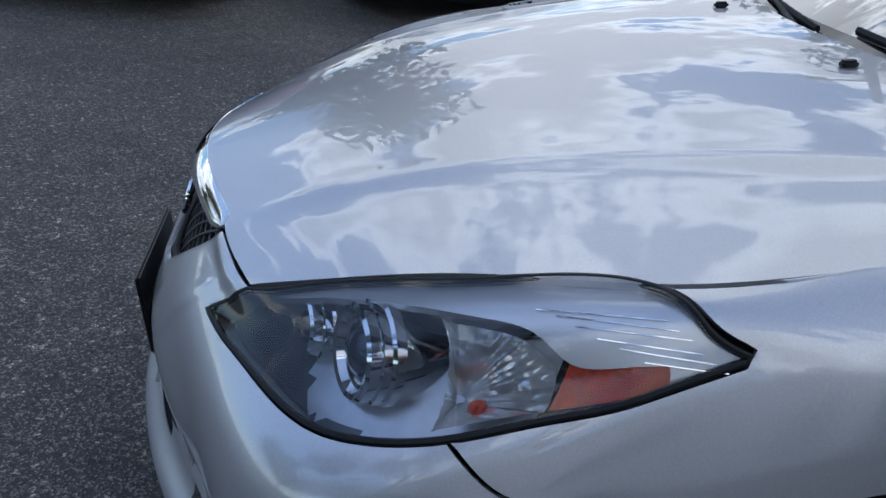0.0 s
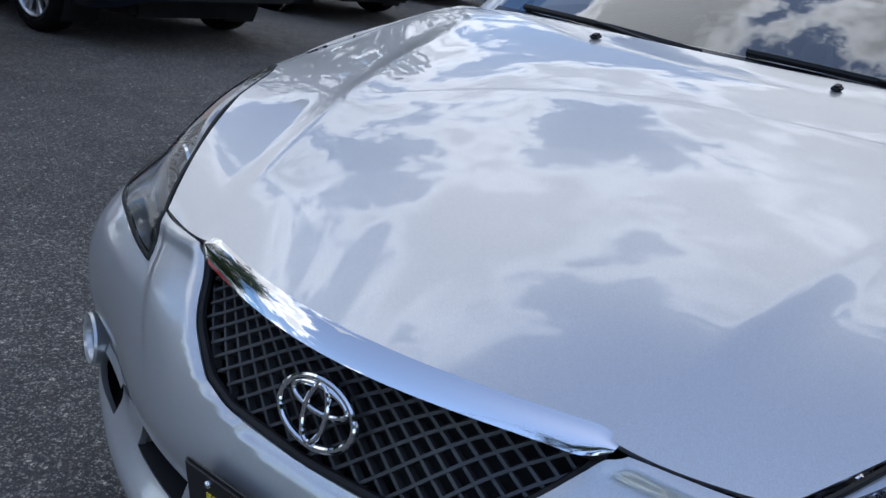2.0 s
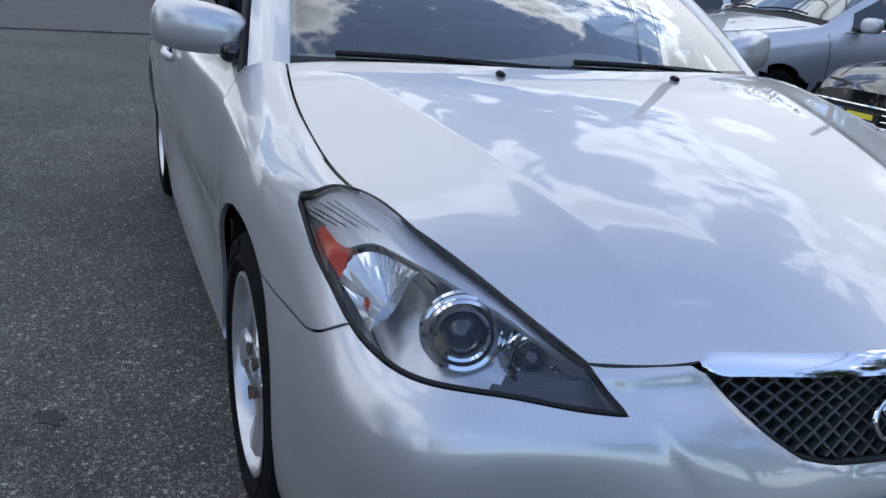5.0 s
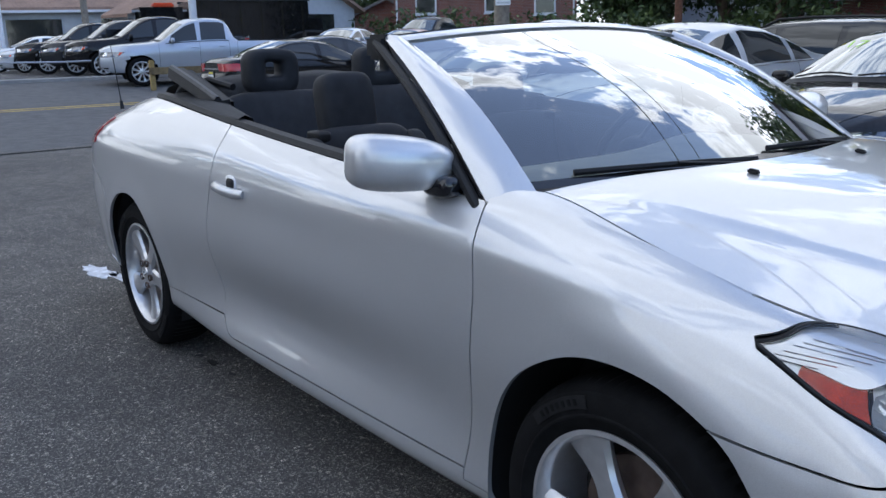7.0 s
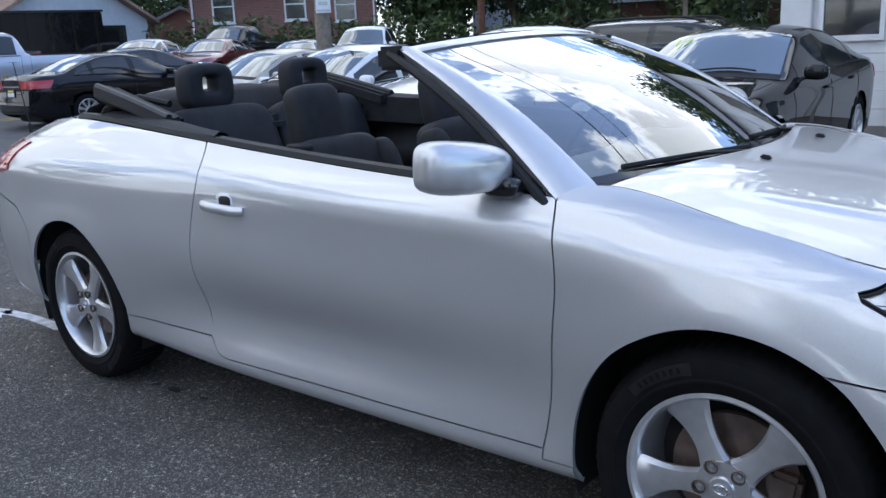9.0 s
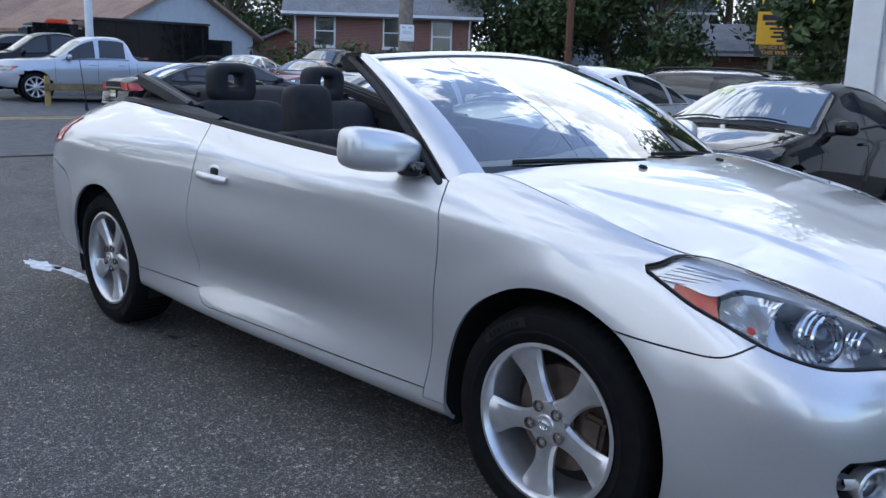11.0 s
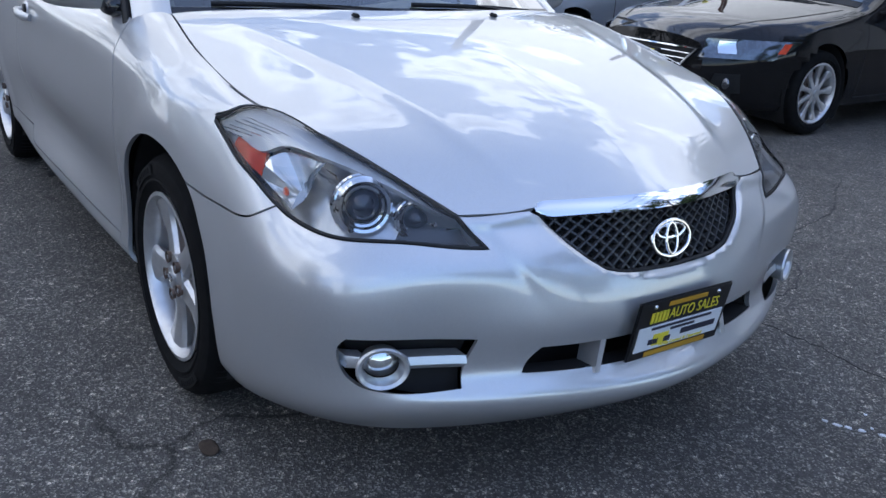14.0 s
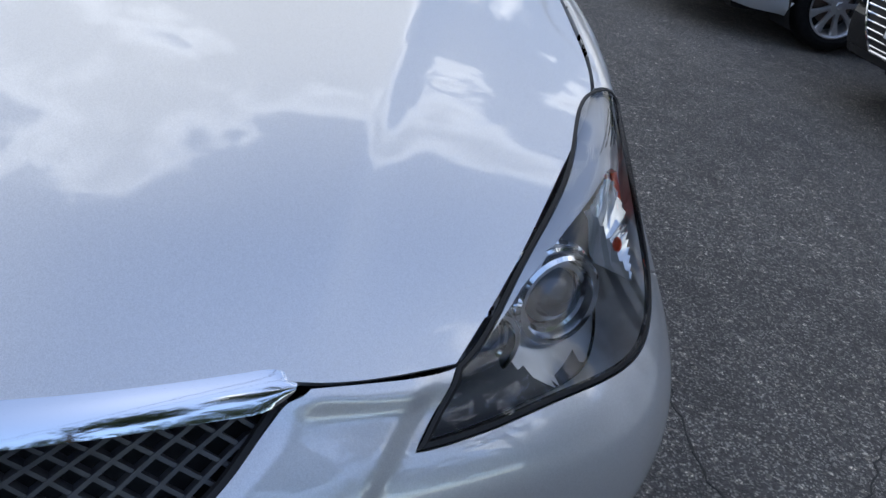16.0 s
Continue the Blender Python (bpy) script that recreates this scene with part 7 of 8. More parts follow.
# ---- ground, road ----
def ground_z(x, y=0.0):
    """The lot falls a little towards the row of parked cars; the road and the lot beyond lie higher."""
    q = min(1.0, max(0.0, (y - 1.6) / 2.4)) * min(1.0, max(0.0, (x + 15.0) / 2.0))
    return .5 * min(1.0, max(0.0, (-x - 16.0) / 10.0)) - .08 * q * q * (3 - 2 * q)


bm = bmesh.new()
xs = [600, 60, 20, 0, -8, -13, -14, -15] + [-16 - 10 * k / 12 for k in range(0, 13)] + [-60, -120, -600]
grid_faces(bm, [[(x, y, ground_z(x, y)) for y in [-600, -60, -20, 0] + [1.6 + .2 * k for k in range(13)] + [20, 60, 600]] for x in xs])
ground = part("ground", bm, ASPHALT, None)
tagged(ground, "dark worn asphalt of a car lot with pale grit and cracks", "ground", kind="structure")


def strip(name, x0, x1, y0, y1, h, mat, label, category, n=4):
    bm_ = bmesh.new()
    ring = []
    for k in range(n + 1):
        x = x0 + (x1 - x0) * k / n
        ring.append([(x, y0, ground_z(x) - .02), (x, y0, ground_z(x) + h), (x, y1, ground_z(x) + h), (x, y1, ground_z(x) - .02)])
    vs = grid_faces(bm_, ring, close_u=True)
    bm_.faces.new(vs[0]), bm_.faces.new(list(reversed(vs[-1])))
    ob = part(name, bm_, mat, None, smooth=False)
    return tagged(ob, label, category, kind="structure")


strip("road", -25.0, -11.4, -120, 120, .006, ROADGREY, "grey two-lane road beyond the lot", "road", 8)
strip("kerb_near", -11.4, -11.25, -120, 120, .02, ASPHALT, "low asphalt kerb between lot and road", "kerb", 2)
strip("kerb_far", -25.3, -25.0, -120, 120, .10, CONCRETE, "concrete kerb on the road's far side", "kerb", 2)
for x in (-18.3, -18.6):
    strip("road_line", x - .06, x + .06, -120, 120, .010, ROADYELLOW, "worn yellow centre line", "line", 1)


def blotch(name, spots, mat, label, h=.004, seed=0):
    """Worn paint on the asphalt: a few ragged flakes."""
    rng = random.Random(seed)
    for x, y, a, b, rot in spots:
        bm_ = bmesh.new()
        pts = []
        for k in range(22):
            t = 2 * math.pi * k / 22
            q = 1 + rng.uniform(-.35, .3)
            u, w = a * q * math.cos(t), b * q * math.sin(t)
            c, s_ = math.cos(radians(rot)), math.sin(radians(rot))
            pts.append((x + u * c - w * s_, y + u * s_ + w * c, h))
        top = [bm_.verts.new(p) for p in pts]
        low = [bm_.verts.new((p[0], p[1], -.002)) for p in pts]
        bm_.faces.new(top)
        for k in range(22):
            bm_.faces.new((top[k], top[(k + 1) % 22], low[(k + 1) % 22], low[k]))
        tagged(part(name, bm_, mat, None, smooth=False), label, "paint mark", kind="structure")


blotch("paint_mark", [(-4.2, -.66, .20, .07, 6), (-3.75, -.60, .38, .035, 2)], WORNWHITE, "worn white paint mark on the asphalt", seed=3)
blotch("paint_fleck", [(1.028, .632, .007, .004, 20), (1.06, .644, .011, .004, 30), (1.084, .659, .010, .005, 10), (1.112, .678, .009, .005, 40), (1.12, .715, .004, .003, 0), (1.156, .708, .010, .005, 25), (1.067, .771, .004, .003, 0), (1.175, .714, .006, .003, 0), (-1.45, -2.40, .011, .010, 0), (-1.40, -2.34, .009, .006, 0), (-.08, -1.47, .008, .006, 0)], WORNWHITE, "small flecks of white paint on the asphalt", seed=5)
blotch("oil_stain", [(-2.31, -.758, .035, .018, 0), (-2.43, -.765, .02, .012, 20), (-2.13, -.748, .018, .010, 10), (-.50, -1.32, .05, .03, 30)], TAR, "small dark oil stain on the asphalt", h=.003, seed=9)


def crack(points, width, seed):
    """A thin ragged crack line across the asphalt."""
    rng = random.Random(seed)
    line = smooth_line(points, .03)
    bm_ = bmesh.new()
    rows = []
    for k, p in enumerate(line):
        d = line[min(k + 1, len(line) - 1)] - line[max(k - 1, 0)]
        nx, ny = -d[1], d[0]
        ln = math.hypot(nx, ny) or 1
        o, w = rng.uniform(-.010, .010), width * rng.uniform(.3, 1.0)
        z = ground_z(p[0], p[1])
        c = (p[0] + nx / ln * o, p[1] + ny / ln * o)
        rows.append([(c[0] - nx / ln * w, c[1] - ny / ln * w, z - .002), (c[0] - nx / ln * w, c[1] - ny / ln * w, z + .002), (c[0] + nx / ln * w, c[1] + ny / ln * w, z + .002), (c[0] + nx / ln * w, c[1] + ny / ln * w, z - .002)])
    grid_faces(bm_, rows, close_u=True)
    tagged(part("asphalt_crack", bm_, TAR, None, smooth=False), "thin dark crack in the asphalt", "crack", kind="structure")


crack([(.40, 1.05), (.63, 1.046), (.785, 1.054), (.948, 1.035), (1.078, 1.07), (1.4, 1.12)], .0035, 1)
crack([(-.73, 3.54), (-.50, 3.10), (-.29, 2.74), (.08, 1.81), (.32, 1.55), (.39, 1.33)], .0045, 2)
crack([(-.12, 1.321), (.028, 1.28), (.158, 1.264), (.226, 1.26), (.40, 1.33)], .0035, 3)
bm = bmesh.new()
puff(bm, (.34, -.90, .006), (.035, .022, .008), (.8, .8))
tagged(part("dead_leaf", bm, BARK, None), "brown dead leaf on the asphalt", "leaf")

# cable rail with posts along the far lot
rail = thing("cable_rail", "grey cable rail on posts along the far kerb", "fence")
bm = bmesh.new()
tube(bm, [(-25.6, y, 1.02 + .03 * math.sin(y)) for y in np.linspace(-14, 5.6, 20)], .03, 6)
part("rail", bm, STEEL, rail)
for y in (-12, -6, 0):
    bm = bmesh.new()
    tube(bm, [(-25.6, y, .45), (-25.6, y, 1.05)], .05, 8)
    part("post", bm, STEEL, rail)
barrier = thing("wooden_barrier", "weathered yellow wooden barrier with plank", "fence")
for y in (5.7, 7.4):
    bm = bmesh.new()
    box(bm, -21.22, -21.10, y - .06, y + .06, .25, 1.02, .015)
    part("post", bm, TANWOOD, barrier)
bm = bmesh.new()
box(bm, -21.10, -21.04, 5.6, 7.5, .66, .84, .01)
part("plank", bm, TANWOOD_DARK, barrier)

# ---- poles ----
def pole(name, x, y, r0, r1, h, mat, label, category="pole"):
    t = thing(name, label, category)
    bm_ = bmesh.new()
    z0 = ground_z(x, y)
    tube(bm_, [(x, y, z0 - .1), (x + .02, y, z0 + h * .5), (x + .05, y + .02, z0 + h)], [r0, (r0 + r1) / 2, r1], 14)
    part("shaft", bm_, mat, t)
    return t


up = pole("utility_pole", -12.4, 9.85, .165, .12, 9.5, POLEWOOD, "weathered wooden utility pole with a small sign")
bm = bmesh.new()
d = Vector((.80, -.60, 0))
sg = Matrix.Translation((-12.4 + .165, 9.85 - .12, 2.16)) @ Matrix.Rotation(math.atan2(-.62, .78), 4, "Z")
box(bm, 0, .012, -.14, .16, -.17, .17, .004)
bmesh.ops.transform(bm, matrix=sg, verts=bm.verts[:])
pole_sign = part("sign_plate", bm, WHITE, up, "small white and blue notice")
for z0, z1, y0, y1 in ((-.14, -.10, -.12, .14), (-.02, .05, -.08, .10), (.09, .13, -.10, -.02), (.09, .13, .04, .12)):
    bm = bmesh.new()
    box(bm, .012, .016, y0, y1, z0, z1)
    bmesh.ops.transform(bm, matrix=sg, verts=bm.verts[:])
    part("notice_bar", bm, PAINTS["skyblue"], pole_sign)
pole("brown_pole", -16.7, 21.2, .13, .10, 9, BROWNPOLE, "brown wooden pole at the lot's edge")
pole("light_pole", -26.8, 9.2, .13, .11, 9, WHITEPAINT, "white steel lamp post across the road", "lamp post")
pole("light_pole", -40.5, 6.1, .13, .11, 9, WHITEPAINT, "white steel lamp post far across the road", "lamp post")
pole("brown_pole", -41.0, 9.8, .16, .13, 9, POLEWOOD, "grey wooden pole beside the service shop")
street = pole("street_pole", -8.2, -12.5, .15, .11, 8.5, POLEWOOD, "wooden street pole with lamp arms behind the row")
for a, ln in (((-.9, .2), 1.0), ((.9, -.2), 1.0)):
    bm = bmesh.new()
    tube(bm, [(-8.2, -12.5, 7.0), (-8.2 + a[0] * ln, -12.5 + a[1] * ln, 7.3)], .05, 8)
    box(bm, -8.2 + a[0] * 1.3 - .3, -8.2 + a[0] * 1.3 + .3, -12.7 + a[1], -12.3 + a[1], 7.2, 7.4, .04)
    part("lamp_arm", bm, STEEL, street)
wires = thing("overhead_wires", "black overhead wires crossing the lot", "cable")
for k, (y, z) in enumerate(((9.85, 8.6), (9.3, 8.2), (10.3, 8.2))):
    for x0, x1, y1, z1 in ((-12.4, 30, -4 + k * .5, 8.4), (-12.4, -8.2, -12.5, 7.6)):
        bm = bmesh.new()
        tube(bm, [(x0 + (x1 - x0) * t, y + (y1 - y) * t, z + (z1 - z) * t - 3.2 * t * (1 - t)) for t in np.linspace(0, 1, 18)], .012, 5)
        part("wire", bm, TRIM, wires)

# ---- buildings ----
def prism(bm, pts, x0, x1, axis="x"):
    """A solid with the outline pts (across, up) between x0 and x1."""
    a = [bm.verts.new((x0, p[0], p[1])) for p in pts]
    b = [bm.verts.new((x1, p[0], p[1])) for p in pts]
    bm.faces.new(a), bm.faces.new(list(reversed(b)))
    for k in range(len(pts)):
        bm.faces.new((a[k], a[(k + 1) % len(pts)], b[(k + 1) % len(pts)], b[k]))


def brick_texture(m):
    n, l = m.node_tree.nodes, m.node_tree.links
    b = n["Principled BSDF"]
    t = n.new("ShaderNodeTexBrick")
    t.inputs["Color1"].default_value, t.inputs["Color2"].default_value, t.inputs["Mortar"].default_value = (.25, .075, .05, 1), (.16, .05, .038, 1), (.30, .26, .23, 1)
    t.inputs["Scale"].default_value, t.inputs["Mortar Size"].default_value = 1.0, .010
    t.inputs["Brick Width"].default_value, t.inputs["Row Height"].default_value = .22, .075
    co = n.new("ShaderNodeTexCoord")
    sp, cb = n.new("ShaderNodeSeparateXYZ"), n.new("ShaderNodeCombineXYZ")
    l.new(co.outputs["Object"], sp.inputs[0])
    ad = n.new("ShaderNodeMath")
    l.new(sp.outputs[0], ad.inputs[0]), l.new(sp.outputs[1], ad.inputs[1])
    l.new(ad.outputs[0], cb.inputs[0]), l.new(sp.outputs[2], cb.inputs[1])
    l.new(cb.outputs[0], t.inputs["Vector"])
    l.new(t.outputs["Color"], b.inputs["Base Color"])


brick_texture(BRICK)


def house(name, at, heading, length, depth, eave, ridge, wall_mat, roof_mat, windows, label, gable_front=False, sill=1.5, overhang=.4):
    """A house whose long front looks along -y of its own frame: wall, roof, windows with frame, panes and sill."""
    m = Matrix.Translation(at) @ Matrix.Rotation(radians(heading), 4, "Z")
    h = thing(name, label, "house", m)
    bm_ = bmesh.new()
    if gable_front:
        prism_pts = [(-length / 2, 0), (length / 2, 0), (length / 2, eave), (0, ridge), (-length / 2, eave)]
        a = [bm_.verts.new((p[0], 0, p[1])) for p in prism_pts]
        b = [bm_.verts.new((p[0], depth, p[1])) for p in prism_pts]
        bm_.faces.new(a), bm_.faces.new(list(reversed(b)))
        for k in range(5):
            bm_.faces.new((a[k], a[(k + 1) % 5], b[(k + 1) % 5], b[k]))
    else:
        pts = [(0, 0), (depth, 0), (depth, eave), (depth / 2, ridge), (0, eave)]
        prism(bm_, pts, -length / 2, length / 2)
    part("wall", bm_, wall_mat, h, smooth=False)
    bm_ = bmesh.new()
    t = .16
    if gable_front:
        for s_ in (-1, 1):
            k = (ridge - eave) / (length / 2)
            o = overhang
            p = [(0, ridge + .02), (s_ * (length / 2 + o), eave - k * o + .02), (s_ * (length / 2 + o), eave - k * o + .02 + t), (0, ridge + .02 + t)]
            a = [bm_.verts.new((q[0], -o, q[1])) for q in p]
            b = [bm_.verts.new((q[0], depth + o, q[1])) for q in p]
            bm_.faces.new(a), bm_.faces.new(b)
            for i in range(4):
                bm_.faces.new((a[i], a[(i + 1) % 4], b[(i + 1) % 4], b[i]))
    else:
        for s_ in (-1, 1):
            k = (ridge - eave) / (depth / 2)
            o = overhang
            mid_ = depth / 2
            p = [(mid_, ridge + .02), (mid_ + s_ * (mid_ + o), eave - k * o + .02), (mid_ + s_ * (mid_ + o), eave - k * o + .02 + t), (mid_, ridge + .02 + t)]
            prism(bm_, p, -length / 2 - o, length / 2 + o)
    part("roof", bm_, roof_mat, h, smooth=False)
    bm_ = bmesh.new()
    if not gable_front:
        box(bm_, -length / 2 - overhang, length / 2 + overhang, -overhang - .12, -overhang, eave - .28, eave - .14, .01)
        part("gutter", bm_, WHITEPAINT, h)
        for x in (-length / 2 + .15, length / 2 - .15):
            bm_ = bmesh.new()
            tube(bm_, [(x, -overhang - .05, eave - .2), (x, -.06, eave - .7), (x, -.06, .2)], .05, 8)
            part("downpipe", bm_, WHITEPAINT, h)
    else:
        bm_.free()
    for x, z, w, hh in windows:
        win = new("window")
        win.parent = h
        bm_ = bmesh.new()
        for b in ((x - w / 2 - .09, x + w / 2 + .09, z - .09, z), (x - w / 2 - .09, x + w / 2 + .09, z + hh, z + hh + .09), (x - w / 2 - .09, x - w / 2, z, z + hh), (x + w / 2, x + w / 2 + .09, z, z + hh), (x - w / 2, x + w / 2, z + hh / 2 - .03, z + hh / 2 + .03)):
            box(bm_, b[0], b[1], -.07, .02, b[2], b[3])
        part("window_frame", bm_, WHITEPAINT if wall_mat != STUCCO else DARKWOOD, win, smooth=False)
        for k in (0, 1):
            bm_ = bmesh.new()
            box(bm_, x - w / 2, x + w / 2, -.03, -.01, z + hh * k / 2, z + hh * (k + 1) / 2)
            part("pane", bm_, DARKWOOD, win, smooth=False)
        bm_ = bmesh.new()
        box(bm_, x - w / 2 - .14, x + w / 2 + .14, -.14, .02, z - .16, z - .09)
        part("sill", bm_, WHITEPAINT, win, smooth=False)
    return h


house("brick_house", (-34.5, 28.3, .5), 49.0, 9.6, 7, 4.15, 6.6, BRICK, ROOFGREY, [(-3.1, 2.35, .95, 1.45), (.55, 2.35, .95, 1.45), (3.15, 2.2, .95, 1.5), (-.9, .7, .8, .45)], "red brick bungalow with a grey roof and white windows", overhang=.55)
house("gable_shop", (-36.9, 18.1, .5), 101.0, 8.4, 9, 2.55, 4.75, STUCCO, ROOFTAN, [(1.7, .9, 1.9, 1.3)], "pale gabled workshop with a tan roof", gable_front=True)
house("brick_shed", (-41.0, 26.5, .5), 55, 4.0, 5, 2.3, 3.2, BRICK, ROOFGREY, [], "small brick shed with a grey roof", gable_front=True)
svc = house("service_shop", (-49.5, 12.2, .5), 70.0, 26, 9, 3.1, 5.0, STUCCO, ROOFTAN, [(-10, .3, 2.6, 2.1), (-6.4, .3, 2.6, 2.1), (-2.6, .3, 2.6, 2.1), (2.2, .3, 2.6, 2.1), (6.2, .3, 2.6, 2.1)], "long low service shop with a tan roof and dark bay doors")
lettering("sign_text", "Service", .55, Matrix.Translation((-7.2, -.08, 2.72)) @ Matrix.Rotation(radians(90), 4, "X"), INK, svc)
bm = bmesh.new()
box(bm, -11.6, -8.6, -.10, -.02, 2.52, 2.95)
part("sign_bar", bm, INK, svc)
house("white_house", (-31.0, 47.5, .5), 35, 9, 7, 5.6, 7.6, WHITEPAINT, ROOFGREY, [(-2.5, 3.2, 1.0, 1.5), (0, 3.2, 1.0, 1.5), (2.5, 3.2, 1.0, 1.5)], "white two-storey house behind the trees")
house("grey_roof_house", (-21.0, 42.5, .3), 25, 10, 7, 2.9, 4.4, BRICK, ROOFGREY, [(-2.5, 1.0, 1.2, 1.2), (2.5, 1.0, 1.2, 1.2)], "low brick house with a grey roof")
house("dark_house", (-8.0, 40.0, .0), 12, 13, 7, 2.8, 4.6, WHITEPAINT, ROOFGREY, [(-3, 1.0, 1.2, 1.2), (3, 1.0, 1.2, 1.2)], "low house with a dark roof behind the sign")

# white office at the lot's edge
office = thing("sales_office", "white boarded sales office with dark windows", "building")
OX, OY = -3.45, 10.3
for k in range(18):
    bm = bmesh.new()
    box(bm, OX, 9.0, OY + .02, OY + .30, .25 * k - .1, .25 * k + .146, .006)
    part("board", bm, WHITEPAINT, office, smooth=False)
bm = bmesh.new()
box(bm, OX + .02, 9.0, OY + .30, OY + 6, -.1, 4.4)
part("wall", bm, WHITEPAINT, office, smooth=False)
for x in (-3.45, -2.0, -.3, 1.6):
    bm = bmesh.new()
    box(bm, x, x + .42, OY - .10, OY + .02, -.1, 4.4, .01)
    part("pilaster", bm, WHITEPAINT, office, smooth=False)
for x in (-2.88, -1.4, .4):
    win = new("window")
    win.parent = office
    bm = bmesh.new()
    box(bm, x, x + .72, OY - .02, OY + .01, 1.15, 3.2)
    part("pane", bm, DARKWOOD, win, smooth=False)
    for b in ((x - .06, x + .78, 1.07, 1.15), (x - .06, x + .78, 3.2, 3.28), (x - .06, x, 1.15, 3.2), (x + .72, x + .78, 1.15, 3.2)):
        bm = bmesh.new()
        box(bm, b[0], b[1], OY - .06, OY + .01, b[2], b[3])
        part("window_frame", bm, WHITEPAINT, win, smooth=False)
bm = bmesh.new()
prism(bm, [(OY - .6, 4.3), (OY + 6.4, 4.3), (OY + 3, 6.0)], OX - .3, 9.4)
part("roof", bm, ROOFGREY, office, smooth=False)
hand = thing("handrail", "grey steel handrail beside the office", "rail")
for x in (-1.55, -.6):
    bm = bmesh.new()
    tube(bm, [(x, 9.55, -.1), (x, 9.55, 1.05)], .028, 8)
    part("post", bm, STEEL, hand)
bm = bmesh.new()
tube(bm, [(-1.55, 9.55, 1.05), (-.6, 9.55, 1.05)], .028, 8)
part("rail", bm, STEEL, hand)

# yellow sign on a post
sign = thing("yellow_sign", "yellow sales sign with black print on a post", "sign", Matrix.Translation((-8.9, 20.1, 0)) @ Matrix.Rotation(radians(-64 + 90), 4, "Z"))
bm = bmesh.new()
box(bm, -.62, .62, -.03, .03, 2.10, 3.25, .01)
part("panel", bm, SIGNYELLOW, sign)
for x in (-.2,):
    bm = bmesh.new()
    box(bm, x - .06, x + .06, .03, .12, -.1, 2.9)
    part("post", bm, POLEWOOD, sign)
bm = bmesh.new()
box(bm, -.62, .62, -.036, -.03, 2.10, 2.40)
part("dark_band", bm, INK, sign)
lettering("sign_text", "SERVICE DEPT", .13, Matrix.Translation((-.12, -.042, 2.325)) @ Matrix.Rotation(radians(90), 4, "X"), SIGNYELLOW, sign)
lettering("sign_text", "THIS WAY", .15, Matrix.Translation((-.12, -.042, 2.185)) @ Matrix.Rotation(radians(90), 4, "X"), SIGNYELLOW, sign)
for k in range(3):
    bm = bmesh.new()
    x = .36 + .085 * k
    tube(bm, [(x, -.042, 2.15), (x + .06, -.042, 2.25), (x, -.042, 2.35)], .012, 5)
    part("arrow", bm, SIGNYELLOW, sign)
for z0, z1, x0, x1 in ((3.02, 3.17, -.5, .5), (2.90, 2.98, -.42, .45), (2.78, 2.84, -.30, .40), (2.68, 2.74, -.2, .3), (2.57, 2.63, -.25, .25), (2.47, 2.53, -.1, .2)):
    bm = bmesh.new()
    box(bm, x0, x1, -.036, -.03, z0, z1)
    part("print_bar", bm, INK, sign)

# pennants
line = thing("pennant_line", "string of yellow and black plastic pennants", "pennants")
a, b = Vector((-12.3, 9.9, 4.05)), Vector((-4.2, 13.2, 3.05))


def pen(t):
    p = a.lerp(b, t)
    p.z -= 1.5 * t * (1 - t)
    return p


bm = bmesh.new()
tube(bm, [pen(t) for t in np.linspace(0, 1, 30)], .006, 5)
part("cord", bm, TRIM, line)
for k in range(22):
    t = (k + .5) / 22
    p, q = pen(t - .008), pen(t + .008)
    bm = bmesh.new()
    low = (p + q) / 2 - Vector((0, 0, .30)) + Vector((.02 * math.sin(k * 2.1), .02 * math.cos(k), 0))
    n = (q - p).cross(Vector((0, 0, 1))).normalized() * .0015
    f = [bm.verts.new(v + n) for v in (p, q, low)]
    g = [bm.verts.new(v - n) for v in (p, q, low)]
    bm.faces.new(f), bm.faces.new(list(reversed(g)))
    for i in range(3):
        bm.faces.new((f[i], f[(i + 1) % 3], g[(i + 1) % 3], g[i]))
    part("pennant", bm, YELLOW if k % 2 else PLATEBLACK, line, smooth=False)


# ---- trees and hedges ----
def leaf_cards(bm, centers, size, rng):
    for c in centers:
        n = Vector((rng.gauss(0, 1), rng.gauss(0, 1), rng.gauss(.4, 1))).normalized()
        u = n.orthogonal().normalized()
        w = n.cross(u)
        r = rng.uniform(0, 6.28)
        u, w = u * math.cos(r) + w * math.sin(r), w * math.cos(r) - u * math.sin(r)
        s_ = size * rng.uniform(.6, 1.4)
        k = [bm.verts.new(Vector(c) + q) for q in (-u * s_, w * s_ * .45 + n * s_ * .1, u * s_, -w * s_ * .45 + n * s_ * .1)]
        bm.faces.new(k)


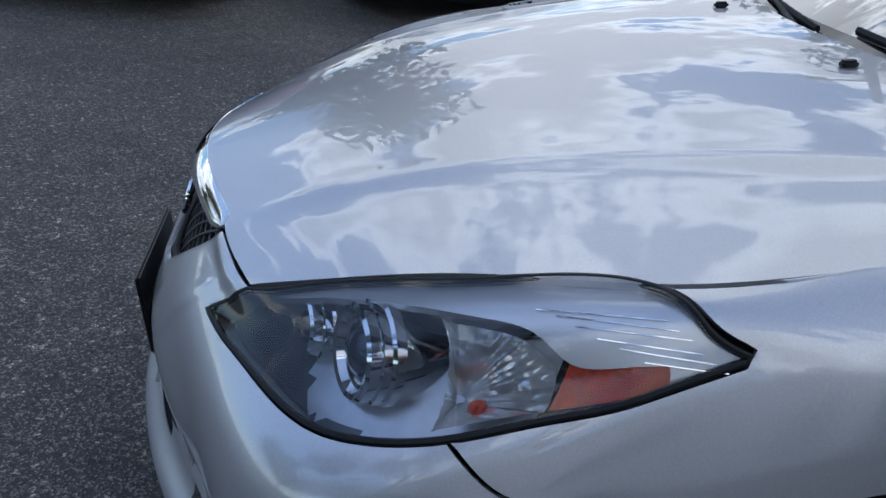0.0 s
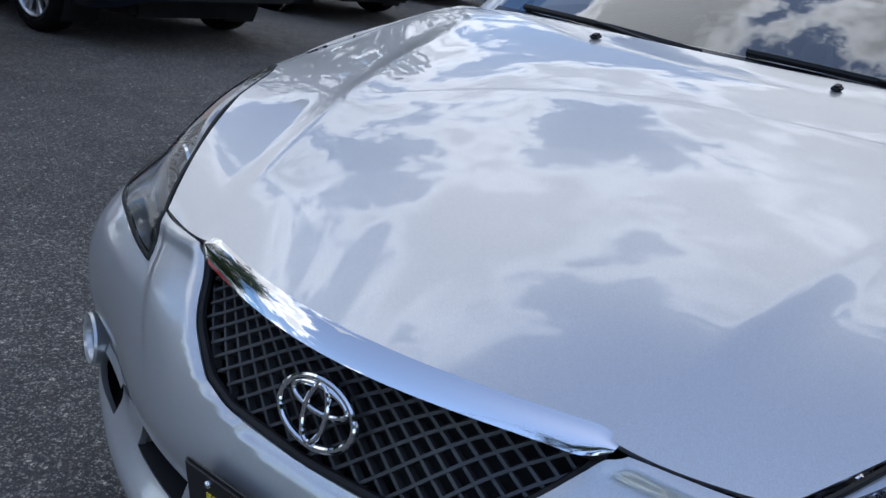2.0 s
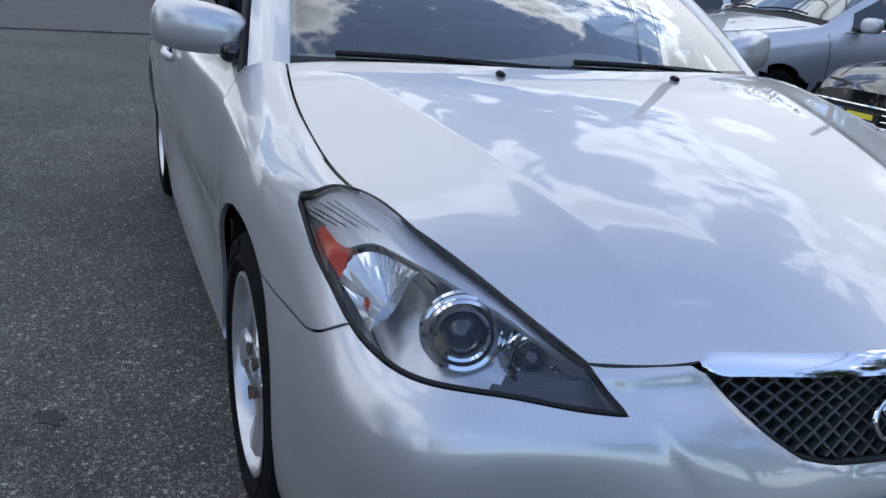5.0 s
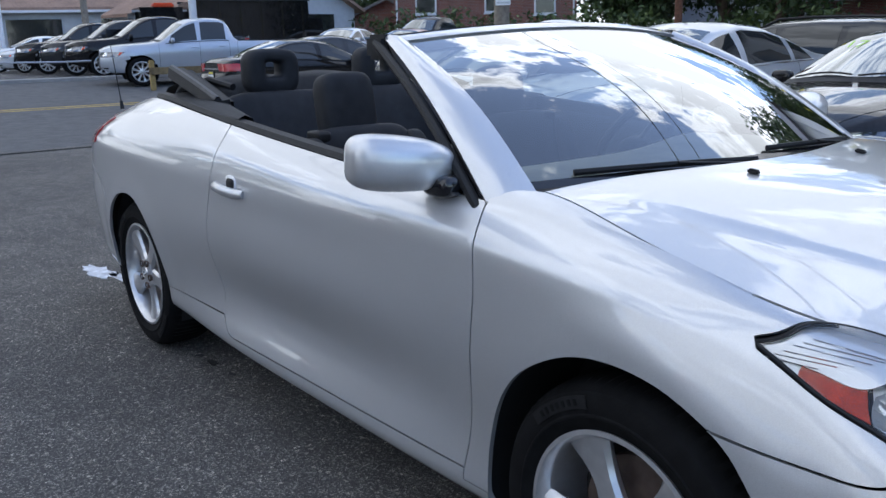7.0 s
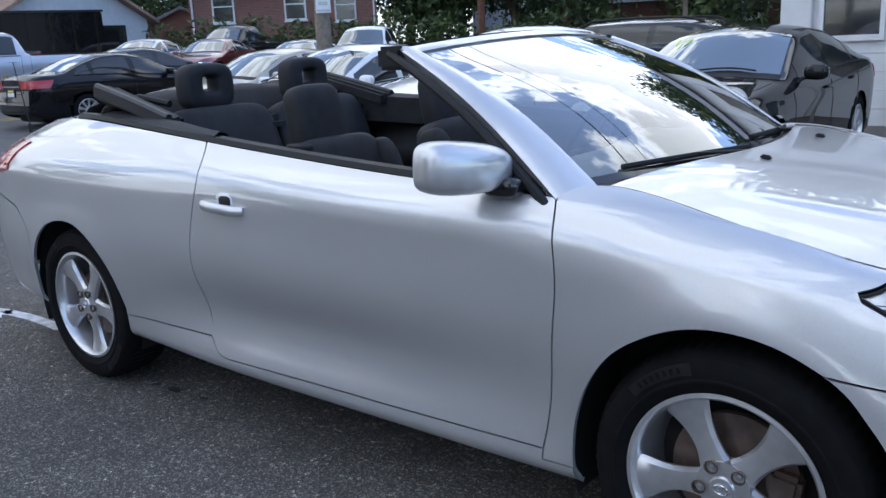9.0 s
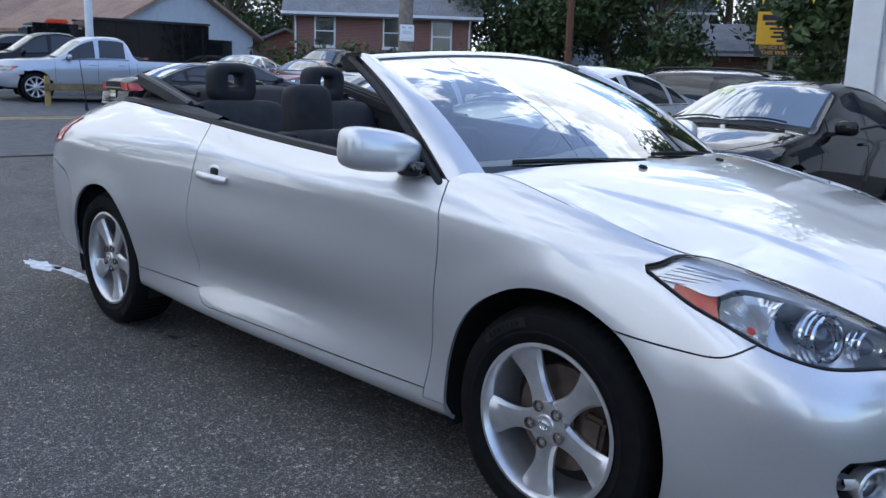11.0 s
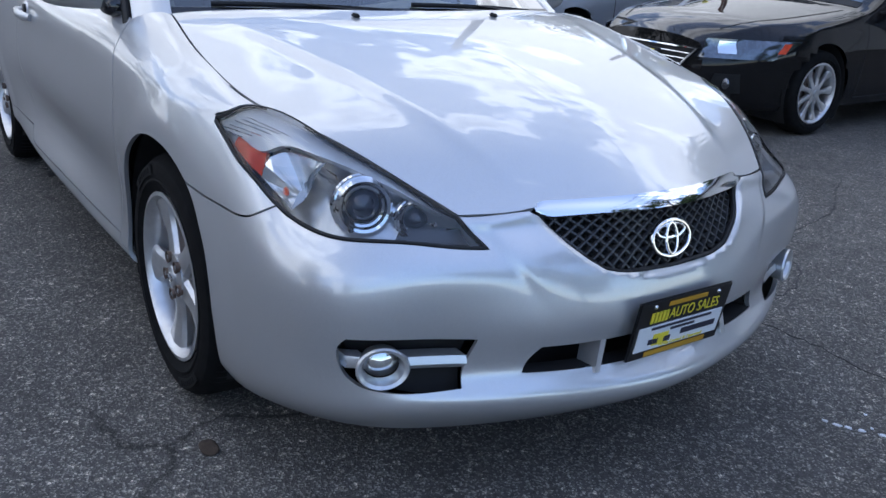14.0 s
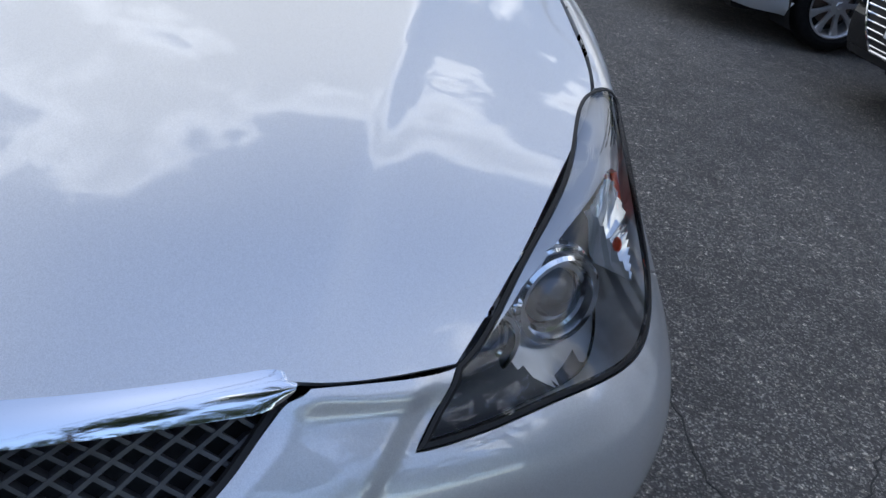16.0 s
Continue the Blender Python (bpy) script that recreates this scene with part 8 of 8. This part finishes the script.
def tree(x, y, h, crown_r, seed, leaves=2200, size=.22, label="broad dark green tree", low=.28):
    rng = random.Random(seed)
    t = thing("tree", label, "tree", Matrix.Translation((x, y, ground_z(x, y))), "trees round the lot")
    bm_ = bmesh.new()
    tube(bm_, [(0, 0, -.2), (.05 * h * .1, 0, h * .2), (rng.uniform(-.2, .2), rng.uniform(-.2, .2), h * .5), (rng.uniform(-.3, .3), rng.uniform(-.3, .3), h * .8)], [h * .028, h * .022, h * .016, h * .006], 10)
    part("trunk", bm_, BARK, t)
    clumps = []
    for k in range(13):
        a, z = rng.uniform(0, 6.28), rng.uniform(low, .92)
        prof = math.sin(math.pi * min(1, (z - low + .12) / (1.12 - low))) ** .6
        r = crown_r * prof * rng.uniform(.45, .95)
        p = Vector((r * math.cos(a), r * math.sin(a), z * h))
        clumps.append((p, crown_r * rng.uniform(.28, .5)))
        bm_ = bmesh.new()
        tube(bm_, [(0, 0, max(.15, z - .2) * h), p * .55 + Vector((0, 0, z * h * .42)), p], [h * .010, h * .006, h * .002], 6)
        part("limb", bm_, BARK, t)
    bm_ = bmesh.new()
    pts = []
    for k in range(leaves):
        p, r = clumps[rng.randrange(len(clumps))]
        d = Vector((rng.gauss(0, 1), rng.gauss(0, 1), rng.gauss(0, .8))).normalized() * r * rng.uniform(.35, 1.05)
        pts.append(p + d)
    leaf_cards(bm_, pts, size, rng)
    crown = part("crown", bm_, LEAF, t, smooth=False)
    crown["kind"] = "stuff"
    return t


TREES = [(-31, 36, 11, 4.2), (-26, 37, 10, 4.0), (-22.5, 36.5, 11, 4.3), (-36, 40, 12, 4.5), (-44, 33, 13, 5), (-48, 27, 13, 5), (-40, 36, 12, 5), (-15, 38, 12, 4.6), (-17.5, 46, 13, 5), (-11, 33, 11, 4.2), (-6.0, 30, 12, 4.5), (-3.0, 34, 12, 4.5), (-27, 52, 14, 5), (-38, 48, 14, 5.5), (-60, 30, 14, 6), (-56, 22, 13, 5), (-66, 14, 14, 6), (-10.5, 52, 13, 5), (-70, 4, 14, 6), (-52, 40, 14, 6), (-60, -8, 13, 6), (-4.5, 52, 13, 5), (-50, 34, 15, 6), (-58, 40, 16, 7), (-45, 43, 15, 6), (-74, 22, 16, 7), (-1.6, 18.2, 13, 4.6)]
for k, (x, y, h, r) in enumerate(TREES):
    tree(x, y, h, r, 100 + k, 8500, .17, low=.16)
tree(-4.6, 17.2, 7.5, 2.8, 77, 5200, .16, "leafy tree hanging over the sign", low=.30)
tree(7.5, 9.5, 10, 4.2, 78, 3800, .26, "broad dark green tree at the lot's front edge")
tree(12.5, 3.5, 9, 3.8, 79, 3000, .26, "broad dark green tree at the lot's front edge")
for k, (x, y, h, r) in enumerate([(34, -34, 12, 5), (-22, -34, 12, 5), (14, 22, 12, 5), (-30, -30, 13, 6), (-44, -20, 13, 6)]):
    tree(x, y, h, r, 200 + k, 3000, .34, "broad dark green tree beyond the lot", low=.16)
tree(-13, -17, 9, 3.8, 80, 2600, .26, "broad dark green tree behind the parked row")
tree(4.0, -16, 9, 3.8, 81, 2600, .26, "broad dark green tree behind the parked row")


def hedge(name, pts, h, w, seed, label):
    rng = random.Random(seed)
    t = thing(name, label, "hedge", None, "", "stuff")
    bm_ = bmesh.new()
    cs = []
    for (x0, y0), (x1, y1) in zip(pts, pts[1:]):
        n = int(math.hypot(x1 - x0, y1 - y0) * 260)
        for _ in range(n):
            u = rng.random()
            x, y = x0 + (x1 - x0) * u, y0 + (y1 - y0) * u
            hh = h * (.75 + .25 * math.sin(1.7 * x + 2.3 * y) + .12 * math.sin(5 * x - 3 * y))
            z = hh * rng.random() ** .6
            cs.append((x + rng.gauss(0, w * .5), y + rng.gauss(0, w * .5), ground_z(x, y) + z))
    leaf_cards(bm_, cs, .16, rng)
    ob = part("foliage", bm_, HEDGE, t, smooth=False)
    ob["kind"] = "stuff"


hedge("hedge", [(-37.5, 22.5), (-33.5, 25.5), (-29.0, 30.5), (-26.0, 33.0)], 2.3, 1.0, 5, "shaggy green hedge in front of the brick house")
hedge("hedge", [(-24.5, 33), (-16.0, 33.5), (-8.0, 31.0), (-3, 30)], 2.2, 1.0, 6, "green shrubs along the lot's far edge")
